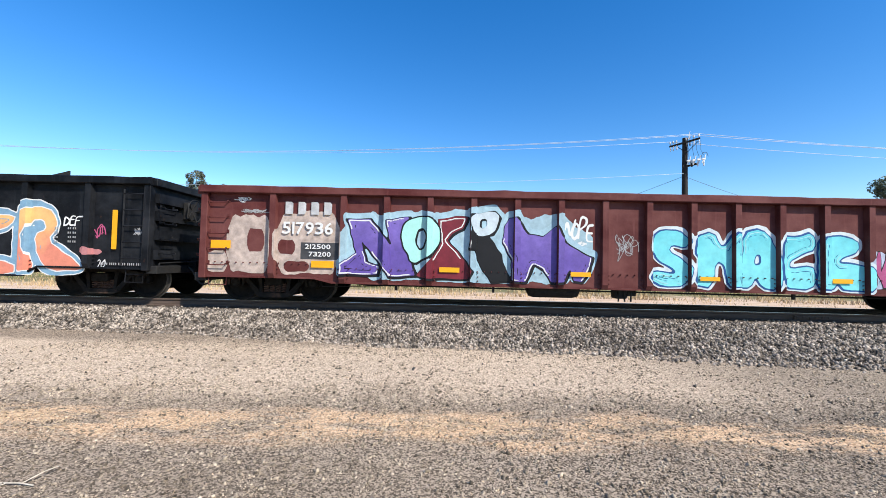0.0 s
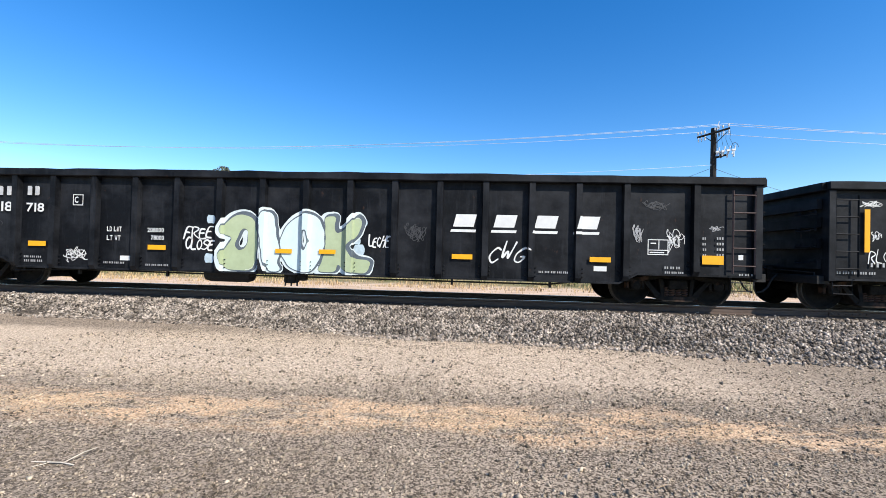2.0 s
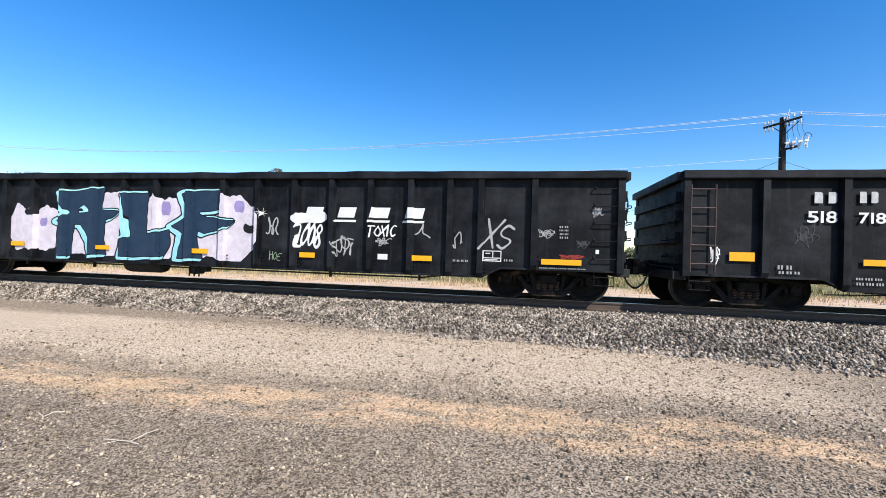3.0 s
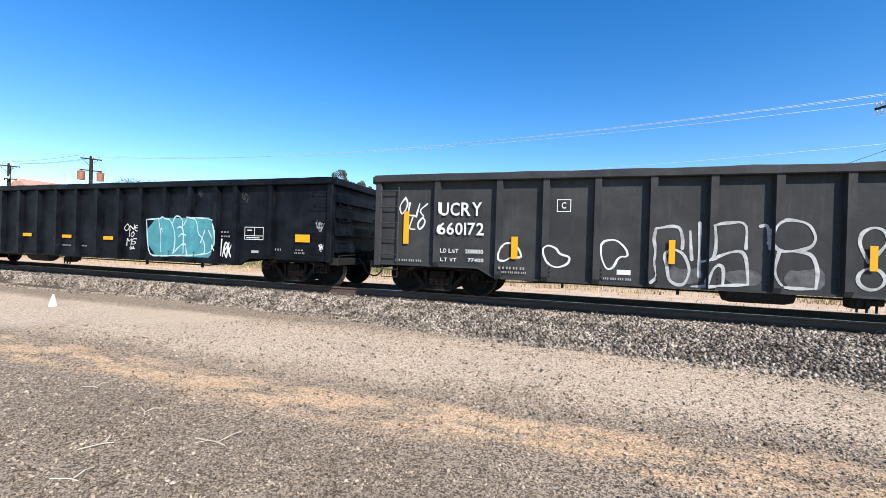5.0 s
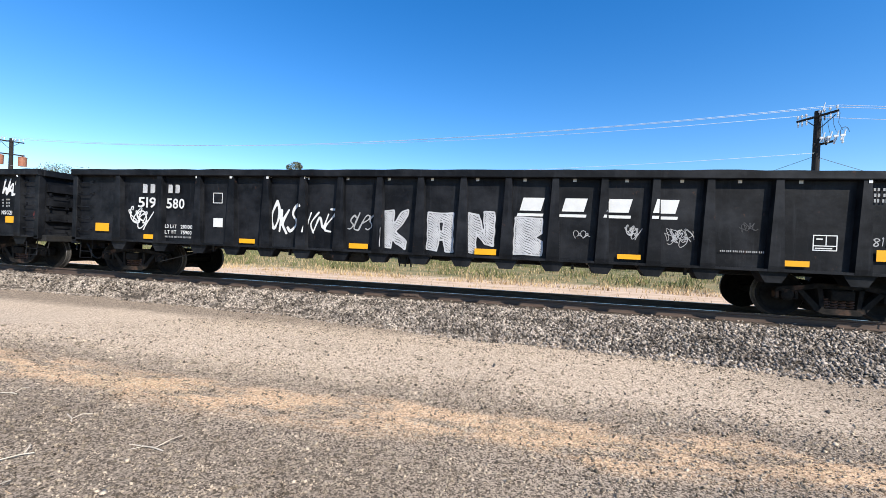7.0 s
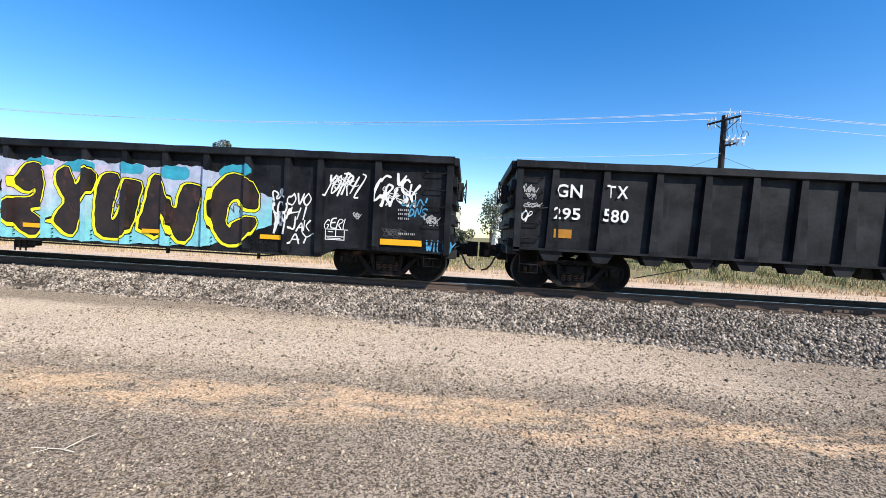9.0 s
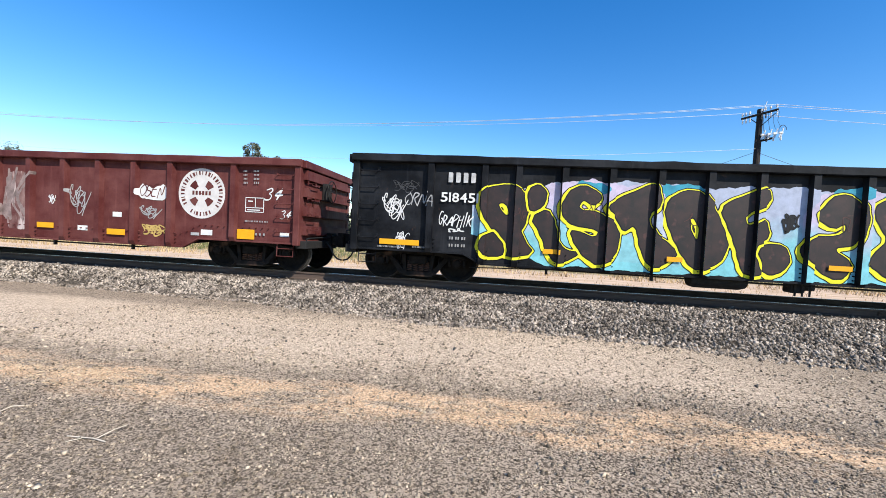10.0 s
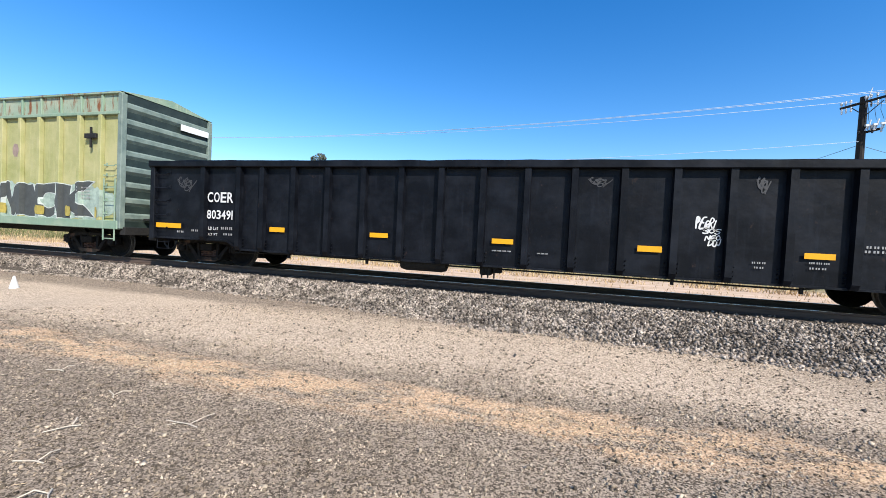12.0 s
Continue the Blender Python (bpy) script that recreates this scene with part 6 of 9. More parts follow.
    sprayed(car, spec, letters, [("fill", 0.09, spray((0.74, 0.82, 0.85), worn=0.3), 0.0, 0.02, None), ("fill", 0.035, spray((0.015, 0.10, 0.32)), -0.015, 0.0, None),
                                 ("fill", 0.0, spray((0.15, 0.66, 0.74), (0.24, 0.80, 0.84), worn=0.2), 0.0, 0.0, 0.035), ("line", 0.10, 0.010, spray((0.03, 0.22, 0.42))), ("line", 0.05, 0.012, spray((0.45, 0.85, 0.88)))], "cyan graffiti letters edged in dark blue", 2.2, 1)


def paint_orange_piece(car, spec):
    stencil(car, spec, 'UCRY', 1.66, 2.65, 1.93, 2.21)
    stencil(car, spec, '660115', 1.64, 2.68, 1.51, 1.77)
    stencil(car, spec, 'LD LMT', 1.71, 2.11, 1.07, 1.17)
    stencil(car, spec, '208800', 2.25, 2.66, 1.05, 1.15)
    stencil(car, spec, 'LT WT', 1.72, 2.05, 0.88, 0.98)
    stencil(car, spec, '77200', 2.32, 2.66, 0.86, 0.96)
    star(car, spec, 2.26, 1.4, 0.28, points=8)
    star(car, spec, 9.35, 1.98, 0.45, points=8)
    star(car, spec, 9.62, 1.52, 0.33, points=8)
    ruled_box(car, spec, 4.21, 4.45, 2.16, 2.41, False)
    stencil(car, spec, 'C', 4.29, 4.38, 2.23, 2.35)
    scribble(car, spec, 1.6, 1.88, 1.16, 1.48, 4, DIM_WHITE, 0.012, 3, 2.2, 2, "scrawled white graffiti tag")
    flat_patch(car, spec, "reflector", 3.33, 3.43, 1.02, 1.5, YELLOW, 19, "yellow reflective strip")
    flat_patch(car, spec, "reflector", 6.32, 6.42, 1.04, 1.49, YELLOW, 19, "yellow reflective strip")
    flat_patch(car, spec, "reflector", 9.37, 9.47, 1.0, 1.46, YELLOW, 19, "yellow reflective strip")
    flat_patch(car, spec, "reflector", 12.43, 12.53, 1.0, 1.46, YELLOW, 19, "yellow reflective strip")
    flat_patch(car, spec, "reflector", 15.5, 15.6, 0.98, 1.44, YELLOW, 19, "yellow reflective strip")
    flat_patch(car, spec, "reflector", 19.08, 19.2, 1.16, 2.05, YELLOW, 19, "yellow reflective strip")
    scribble(car, spec, 10.05, 10.75, 0.72, 2.17, 6, FAINT, 0.012, 4, 2.2, 2, "scrawled white graffiti tag")
    tag_text(car, spec, 'DEF', 17.95, 18.33, 1.69, 1.87, WHITE, 3, 0.04, 0.15, 2, "white graffiti tag")
    bars(car, spec, 17.76, 1.59, [0.1], 0.05)
    bars(car, spec, 18.06, 1.59, [0.094, 0.094], 0.05)
    bars(car, spec, 17.76, 1.49, [0.1], 0.05)
    bars(car, spec, 18.06, 1.49, [0.094, 0.094], 0.05)
    bars(car, spec, 17.76, 1.38, [0.1], 0.05)
    bars(car, spec, 18.07, 1.39, [0.089, 0.089], 0.05)
    bars(car, spec, 17.76, 1.28, [0.1], 0.05)
    bars(car, spec, 18.07, 1.29, [0.089, 0.089], 0.05)
    scribble(car, spec, 18.65, 18.92, 1.43, 1.85, 3, spray((0.6, 0.12, 0.25)), 0.025, 2, 1.2, 2, "scrawled white graffiti tag")
    scribble(car, spec, 19.53, 19.78, 1.47, 1.7, 7, DIM_WHITE, 0.012, 3, 2.2, 2, "scrawled white graffiti tag")
    bars(car, spec, 18.84, 0.8, [0.18, 0.18, 0.18, 0.18, 0.18], 0.06)
    flat_patch(car, spec, "painted_patch", 18.33, 18.84, 1.02, 1.17, spray((0.6, 0.25, 0.25)), 2, "faded pink paint smear", 0.05, 3, 0)
    tag_text(car, spec, '20', 18.75, 18.93, 0.71, 0.88, WHITE, 2, 0.02, 0.15, 2, "white graffiti tag")
    flat_patch(car, spec, "reflector", 0.75, 0.86, 1.32, 2.23, YELLOW, 19, "yellow reflective strip")
    scribble(car, spec, 0.64, 1.27, 2.27, 2.45, 7, WHITE, 0.012, 3, 2.2, 2, "scrawled white graffiti tag")
    scribble(car, spec, 0.9, 1.12, 1.56, 1.78, 8, WHITE, 0.012, 3, 2.2, 2, "scrawled white graffiti tag")
    tag_text(car, spec, 'RLO', 0.88, 1.32, 1.11, 1.36, WHITE, 3, 0, 0.15, 2, "white graffiti tag")
    bars(car, spec, 0.16, 0.85, [0.15, 0.15, 0.15, 0.15, 0.15], 0.06)
    bars(car, spec, 0.89, 1.01, [0.073, 0.073, 0.073], 0.1, DIM_WHITE, gap=0.45)
    tag_text(car, spec, 'BESTIE', 1.38, 1.5, 0.84, 1.72, DIM_WHITE, 3, 0, 0.15, 2, "white graffiti tag")
    letters = [
        (2.98, 0.51, 1.54, 1.56, [[(4, 92), (99, 100), (95, 50), (70, 49), (55, 47), (59, 61), (43, 61), (49, 33), (80, 38), (100, 18), (80, 18), (60, 1), (20, 0), (19, 24), (0, 56), (14, 68)]]),
        (4.22, 0.54, 1.05, 1.58, [[(33, 80), (56, 100), (92, 81), (99, 53), (81, 39), (64, 39), (100, 2), (0, 0), (11, 32), (28, 48)], [(55, 60), (69, 68), (72, 55), (60, 52)]]),
        (5.00, 0.51, 0.81, 1.78, [[(4, 100), (86, 99), (72, 74), (100, 53), (86, 25), (79, 0), (26, 3), (40, 38), (31, 73), (0, 84)]]),
        (5.72, 0.51, 1.46, 1.59, [[(0, 100), (52, 99), (49, 76), (47, 52), (67, 64), (91, 61), (83, 41), (62, 37), (96, 10), (100, 0), (12, 0), (15, 36), (24, 52)]]),
        (6.48, 0.48, 1.30, 1.59, [[(0, 100), (76, 99), (66, 71), (64, 56), (81, 40), (100, 25), (96, 0), (53, 1), (48, 24), (62, 44), (24, 55), (10, 70)]]),
        (7.39, 0.53, 0.67, 1.57, [[(3, 89), (48, 100), (72, 86), (58, 66), (40, 54), (87, 30), (100, 0), (56, 0), (23, 38), (0, 61)]]),
        (7.92, 0.51, 1.93, 1.72, [[(0, 90), (19, 100), (23, 65), (31, 51), (40, 80), (57, 86), (56, 66), (70, 56), (50, 37), (65, 23), (100, 1), (56, 0), (37, 15), (25, 1), (7, 4), (21, 29), (7, 50)]]),
    ]
    sprayed(car, spec, letters, [("fill", 0.10, WHITE, -0.02, 0.01, None), ("fill", 0.075, BLACK, -0.02, 0.01, None), ("fill", 0.012, spray((0.40, 0.70, 0.76)), -0.07, -0.02, None),
                                 ("fill", 0.015, BLACK, -0.015, 0.0, None), ("fill", -0.018, spray((0.93, 0.60, 0.28), (0.90, 0.46, 0.34), worn=0.25), 0.0, 0.0, 0.03), ("line", 0.13, 0.012, BLACK),
                                 ("line", 0.05, 0.014, spray((0.9, 0.82, 0.72)))], "orange and pink graffiti letters edged in black and white", 2.2, 1)
    letters = [
        (11.28, 0.47, 1.71, 1.53, [[(12, 82), (24, 99), (50, 100), (69, 88), (86, 97), (84, 74), (62, 67), (47, 73), (36, 62), (29, 41), (44, 25), (81, 22), (100, 10), (97, 0), (30, 0), (8, 16), (0, 32), (8, 57)]]),
        (12.80, 0.49, 1.17, 1.98, [[(0, 86), (30, 88), (48, 61), (69, 68), (52, 82), (79, 100), (96, 91), (86, 65), (100, 20), (98, 1), (77, 7), (49, 32), (38, 39), (34, 0), (6, 0), (8, 38)]]),
        (13.96, 0.55, 1.17, 1.60, [[(8, 81), (45, 100), (77, 98), (83, 78), (100, 55), (90, 27), (63, 3), (31, 0), (7, 14), (0, 45), (19, 69)], [(25, 54), (67, 62), (79, 47), (57, 29), (36, 32)]]),
        (15.20, 0.51, 1.66, 1.68, [[(3, 100), (38, 97), (57, 82), (99, 83), (95, 68), (65, 57), (46, 71), (34, 59), (23, 47), (39, 25), (100, 19), (100, 0), (31, 2), (8, 17), (0, 47), (19, 62), (1, 77)]]),
        (16.96, 0.60, 1.47, 1.55, [[(0, 88), (26, 100), (52, 89), (59, 65), (44, 48), (74, 28), (91, 16), (100, 4), (48, 1), (27, 23), (22, 56), (39, 64), (35, 76), (17, 76), (7, 47), (27, 3), (1, 0)]]),
    ]
    sprayed(car, spec, letters, [("fill", 0.13, WHITE, -0.07, 0.02, None), ("fill", 0.105, spray((0.25, 0.44, 0.60)), -0.07, 0.02, None), ("fill", 0.006, WHITE, 0.0, 0.0, 0.02),
                                 ("fill", -0.02, spray((0.95, 0.56, 0.22), (0.87, 0.30, 0.20), worn=0.25), 0.0, 0.0, 0.035), ("line", 0.12, 0.012, spray((0.30, 0.45, 0.58)))], "orange graffiti letters with a steel blue edge", 2.2, 1)


def paint_green_piece(car, spec):
    plain_marks(car, spec, 2.33, 2.81, 2.22, 2.44, 2)
    plain_marks(car, spec, 3.11, 3.49, 2.23, 2.45, 2)
    stencil(car, spec, '518', 2.24, 2.79, 1.84, 2.06)
    stencil(car, spec, '718', 3.12, 3.6, 1.84, 2.04)
    ruled_box(car, spec, 4.27, 4.53, 2.01, 2.27, False)
    stencil(car, spec, 'C', 4.34, 4.45, 2.07, 2.21)
    flat_patch(car, spec, "reflector", 0.88, 1.34, 1.04, 1.22, YELLOW, 19, "yellow reflective strip")
    flat_patch(car, spec, "reflector", 3.22, 3.67, 1.02, 1.14, YELLOW, 19, "yellow reflective strip")
    flat_patch(car, spec, "reflector", 6.21, 6.65, 1.0, 1.11, YELLOW, 19, "yellow reflective strip")
    flat_patch(car, spec, "reflector", 9.28, 9.67, 0.99, 1.09, YELLOW, 19, "yellow reflective strip")
    flat_patch(car, spec, "reflector", 10.3, 10.69, 1.0, 1.1, YELLOW, 19, "yellow reflective strip")
    flat_patch(car, spec, "reflector", 13.34, 13.8, 0.96, 1.07, YELLOW, 19, "yellow reflective strip")
    flat_patch(car, spec, "reflector", 16.37, 16.82, 0.97, 1.08, YELLOW, 19, "yellow reflective strip")
    flat_patch(car, spec, "reflector", 18.75, 19.2, 0.98, 1.17, YELLOW, 19, "yellow reflective strip")
    stencil(car, spec, 'LD LMT', 5.18, 5.55, 1.41, 1.52)
    stencil(car, spec, 'LT WT', 5.18, 5.53, 1.2, 1.31)
    stencil(car, spec, '208000', 6.18, 6.59, 1.41, 1.51)
    stencil(car, spec, '78000', 6.27, 6.6, 1.23, 1.33)
    bars(car, spec, 3.11, 0.74, [0.138, 0.138, 0.138], 0.05)
    bars(car, spec, 3.12, 0.64, [0.142, 0.142, 0.142], 0.06)
    bars(car, spec, 1.76, 0.9, [0.12, 0.12], 0.09)
    bars(car, spec, 1.78, 0.81, [0.115, 0.115, 0.115], 0.06)
    bars(car, spec, 5.12, 0.65, [0.116, 0.116, 0.116, 0.116], 0.05)
    bars(car, spec, 6.16, 0.62, [0.128, 0.128, 0.128, 0.128], 0.05)
    flat_patch(car, spec, "painted_patch", 5.5, 5.75, 0.73, 0.84, WHITE, 2, "small white placard", 0, 0, 0)
    scribble(car, spec, 2.0, 2.48, 1.35, 1.75, 2, FAINT, 0.012, 4, 2.2, 2, "scrawled white graffiti tag")
    scribble(car, spec, 4.08, 4.7, 0.67, 1.04, 3, WHITE, 0.014, 4, 2.2, 2, "scrawled white graffiti tag")
    scribble(car, spec, 0.52, 0.71, 0.93, 1.41, 5, WHITE, 0.02, 3, 2.2, 2, "scrawled white graffiti tag")
    tag_text(car, spec, 'FREE', 7.08, 7.77, 1.3, 1.55, WHITE, 1, 0.035, 0.15, 2, "white graffiti tag")
    tag_text(car, spec, 'CLOSE', 7.11, 7.79, 1.01, 1.26, WHITE, 2, 0.035, 0.15, 2, "white graffiti tag")
    tag_text(car, spec, 'LECHE', 11.44, 11.92, 1.19, 1.4, WHITE, 2, 0.03, 0.15, 2, "white graffiti tag")
    scribble(car, spec, 12.22, 12.82, 1.24, 1.72, 4, FAINT, 0.014, 5, 2.2, 2, "scrawled white graffiti tag")
    slanted_logo(car, spec, 13.22, 16.84, 1.57, 1.97)
    tag_text(car, spec, 'CWG', 14.18, 15.0, 0.92, 1.31, WHITE, 4, 0.01, 0.3, 2, "white graffiti tag")
    ruled_box(car, spec, 17.62, 18.06, 1.16, 1.5, True)
    scribble(car, spec, 17.97, 18.38, 1.23, 1.77, 8, WHITE, 0.012, 4, 2.2, 2, "scrawled white graffiti tag")
    scribble(car, spec, 17.28, 17.55, 1.33, 1.79, 4, DIM_WHITE, 0.012, 4, 2.2, 2, "scrawled white graffiti tag")
    scribble(car, spec, 17.47, 18.16, 2.09, 2.33, 4, FAINT, 0.012, 4, 2.2, 2, "scrawled white graffiti tag")
    bars(car, spec, 15.27, 0.7, [0.112, 0.112, 0.112, 0.112, 0.112], 0.05, DIM_WHITE, gap=0.45)
    flat_patch(car, spec, "painted_patch", 16.47, 16.75, 0.77, 0.88, WHITE, 2, "small white placard", 0, 0, 0)
    bars(car, spec, 17.97, 0.86, [0.099, 0.099, 0.099], 0.06)
    bars(car, spec, 17.98, 0.76, [0.122, 0.122, 0.122], 0.05)
    bars(car, spec, 18.76, 1.51, [0.09], 0.06)
    bars(car, spec, 19.06, 1.52, [0.16], 0.06)
    bars(car, spec, 18.76, 1.39, [0.09], 0.06)
    bars(car, spec, 19.06, 1.4, [0.17], 0.06)
    bars(car, spec, 18.77, 1.27, [0.09], 0.06)
    bars(car, spec, 19.06, 1.28, [0.17], 0.06)
    bars(car, spec, 18.77, 1.15, [0.09], 0.06)
    bars(car, spec, 19.06, 1.16, [0.17], 0.06)
    scribble(car, spec, 18.85, 19.21, 1.68, 1.83, 6, DIM_WHITE, 0.012, 2, 2.2, 2, "scrawled white graffiti tag")
    flat_patch(car, spec, "painted_patch", 19.53, 19.63, 1.09, 1.2, WHITE, 2, "small white disc", 0, 0, 0)
    bars(car, spec, 19.53, 0.75, [0.105, 0.105, 0.105], 0.05)
    letters = [
        (7.91, 0.53, 0.95, 1.40, [[(5, 76), (47, 100), (89, 92), (100, 53), (97, 19), (86, 2), (19, 0), (0, 26), (15, 43), (36, 57), (5, 60)], [(40, 48), (60, 72), (72, 66), (67, 40), (49, 35)]]),
        (10.19, 0.55, 1.35, 1.37, [[(13, 97), (39, 98), (34, 69), (51, 74), (71, 100), (83, 92), (80, 70), (61, 53), (56, 44), (68, 27), (100, 24), (91, 0), (53, 1), (40, 18), (37, 1), (0, 1), (16, 30), (18, 65)]]),
        (8.89, 0.57, 0.51, 1.38, [[(0, 100), (62, 100), (80, 52), (98, 35), (77, 14), (100, 1), (34, 0), (16, 43)]]),
        (9.36, 0.58, 1.04, 1.35, [[(3, 62), (29, 89), (56, 100), (83, 94), (99, 73), (100, 42), (85, 11), (69, 0), (31, 1), (7, 22), (0, 44)], [(49, 67), (62, 72), (68, 54), (61, 32), (50, 41)]]),
    ]
    slate = spray((0.14, 0.17, 0.20))
    sprayed(car, spec, letters, [("fill", 0.085, spray((0.78, 0.86, 0.86), worn=0.2), 0.0, 0.01, None), ("fill", 0.03, slate, 0.04, 0.02, None)], "pale outline of bubble graffiti letters", 2.2, 2)
    sprayed(car, spec, letters, [("fill", -0.02, spray((0.52, 0.60, 0.38), (0.47, 0.55, 0.34), worn=0.15), 0.0, 0.0, 0.04), ("line", 0.03, 0.012, spray((0.75, 0.82, 0.66)))], "pale green bubble graffiti letters", 4.2, 2, pick=(0, 1))
    sprayed(car, spec, letters, [("fill", 0.03, slate, 0.0, 0.0, None), ("fill", 0.005, spray((0.72, 0.86, 0.86), worn=0.12), 0.0, 0.0, 0.03)], "white bubble graffiti letters", 4.6, 2, pick=(2, 3))
    for x, z, r in ((7.70, 1.74, 0.10), (7.68, 0.83, 0.11), (11.30, 1.75, 0.10), (11.16, 1.32, 0.09), (11.22, 1.12, 0.13)):
        flat_patch(car, spec, "painted_patch", x - r, x + r, z - r, z + r, spray((0.62, 0.76, 0.84)), 1.2, "pale blue spray dot", 0.03, 3)


def paint_blue_piece(car, spec):
    plain_marks(car, spec, 2.11, 2.83, 2.3, 2.5, 4)
    stencil(car, spec, '518468', 2.0, 2.89, 1.87, 2.1)
    tag_text(car, spec, 'ZOMBIE', 2.04, 2.87, 1.53, 1.73, spray((0.3, 0.36, 0.28)), 1, 0.0, 0.15, 2, "white graffiti tag")
    bars(car, spec, 2.17, 1.19, [0.213, 0.213, 0.213], 0.09)
    bars(car, spec, 2.18, 1.0, [0.19, 0.19, 0.19], 0.1)
    bars(car, spec, 2.19, 0.88, [0.282, 0.282], 0.08)
    tag_text(car, spec, 'STAY', 1.08, 1.55, 1.21, 1.41, WHITE, 2, 0, 0.15, 2, "white graffiti tag")
    tag_text(car, spec, 'WEIRD', 1.09, 1.73, 0.99, 1.18, WHITE, 3, 0, 0.15, 2, "white graffiti tag")
    tag_text(car, spec, 'MAAM', 0.3, 0.8, 1.11, 1.27, WHITE, 2, 0, 0.15, 2, "white graffiti tag")
    tag_text(car, spec, 'BUCK', 3.26, 3.44, 0.78, 1.56, DIM_WHITE, 1, 0.0, 0, 2, "white graffiti tag")
    scribble(car, spec, 0.78, 1.14, 1.52, 1.83, 3, DIM_WHITE, 0.012, 3, 2.2, 2, "scrawled white graffiti tag")
    flat_patch(car, spec, "reflector", 0.8, 1.69, 0.93, 1.04, YELLOW, 19, "yellow reflective strip")
    flat_patch(car, spec, "reflector", 4.02, 4.48, 0.88, 1.0, YELLOW, 19, "yellow reflective strip")
    flat_patch(car, spec, "reflector", 6.79, 7.22, 0.85, 0.96, YELLOW, 19, "yellow reflective strip")
    flat_patch(car, spec, "reflector", 9.68, 10.14, 0.83, 0.95, YELLOW, 19, "yellow reflective strip")
    flat_patch(car, spec, "reflector", 12.61, 13.01, 0.82, 0.94, YELLOW, 19, "yellow reflective strip")
    flat_patch(car, spec, "reflector", 15.41, 15.86, 0.83, 0.95, YELLOW, 19, "yellow reflective strip")
    flat_patch(car, spec, "reflector", 18.28, 19.12, 0.84, 0.96, YELLOW, 19, "yellow reflective strip")
    flat_patch(car, spec, "painted_patch", 3.94, 5.67, 0.77, 1.98, spray((0.78, 0.71, 0.79), worn=0.3), 1, "pale pink spray cloud", 0.13, 41, 0)
    flat_patch(car, spec, "painted_patch", 8.01, 11.51, 0.68, 2.24, spray((0.78, 0.71, 0.79), worn=0.3), 1, "pale pink spray cloud", 0.13, 42, 0)
    flat_patch(car, spec, "painted_patch", 5.58, 8.31, 0.69, 2.33, spray((0.78, 0.71, 0.79), worn=0.3), 1.6, "pale pink spray cloud", 0.06, 43, 0)
    flat_patch(car, spec, "painted_patch", 8.72, 8.99, 1.79, 2.1, spray((0.36, 0.30, 0.58)), 2.2, "lilac spray spot", 0.04, 44, 0)
    flat_patch(car, spec, "painted_patch", 10.8, 11.08, 1.87, 2.16, spray((0.36, 0.30, 0.58)), 2.2, "lilac spray spot", 0.04, 45, 0)
    flat_patch(car, spec, "painted_patch", 4.92, 5.16, 1.45, 1.69, spray((0.34, 0.29, 0.56)), 2.2, "lilac spray spot", 0.04, 46, 0)
    flat_patch(car, spec, "painted_patch", 11.07, 11.37, 1.38, 1.59, BLACK, 2.2, "black overspray", 0.05, 47, 0)
    flat_patch(car, spec, "painted_patch", 4.39, 4.88, 1.71, 1.92, BLACK, 2.2, "black overspray", 0.05, 48, 0)
    slanted_logo(car, spec, 12.59, 15.89, 1.69, 2.04)
    flat_patch(car, spec, "painted_patch", 12.4, 13.27, 1.64, 1.92, WHITE, 3, "white overspray", 0.04, 44, 0)
    tag_text(car, spec, '2008', 12.48, 13.13, 1.06, 1.54, WHITE, 2, 0.03, 0.15, 2, "white graffiti tag")
    scribble(car, spec, 13.41, 13.98, 0.91, 1.66, 3, DIM_WHITE, 0.025, 3, 1.4, 2, "scrawled white graffiti tag")
    tag_text(car, spec, 'TOXIC', 14.34, 14.99, 1.38, 1.65, WHITE, 4, 0.03, 0.15, 2, "white graffiti tag")
    scribble(car, spec, 14.41, 14.88, 1.12, 1.37, 6, DIM_WHITE, 0.02, 2, 2.2, 2, "scrawled white graffiti tag")
    scribble(car, spec, 15.34, 15.77, 1.14, 1.75, 2, DIM_WHITE, 0.03, 1, 1.2, 2, "scrawled white graffiti tag")
    scribble(car, spec, 16.29, 16.62, 1.17, 1.66, 3, DIM_WHITE, 0.03, 1, 1.2, 2, "scrawled white graffiti tag")
    tag_text(car, spec, 'XS', 16.98, 17.69, 1.17, 1.72, DIM_WHITE, 5, 0.0, 0.2, 2, "white graffiti tag")
    ruled_box(car, spec, 17.01, 17.42, 0.87, 1.11, True)
    scribble(car, spec, 11.61, 12.07, 1.26, 2.04, 5, DIM_WHITE, 0.03, 1, 1.6, 2, "scrawled white graffiti tag")
    tag_text(car, spec, 'HOE', 11.8, 12.11, 0.72, 0.9, spray((0.3, 0.4, 0.25)), 2, 0.0, 0.15, 2, "white graffiti tag")
    star(car, spec, 11.58, 1.88, 0.16, points=8)
    scribble(car, spec, 18.16, 18.54, 1.4, 1.65, 5, DIM_WHITE, 0.014, 3, 2.2, 2, "scrawled white graffiti tag")
    bars(car, spec, 18.65, 1.64, [0.089, 0.089], 0.05)
    bars(car, spec, 18.65, 1.57, [0.091, 0.091], 0.04)
    bars(car, spec, 18.66, 1.49, [0.086, 0.086], 0.04)
    bars(car, spec, 18.66, 1.41, [0.084, 0.084], 0.05)
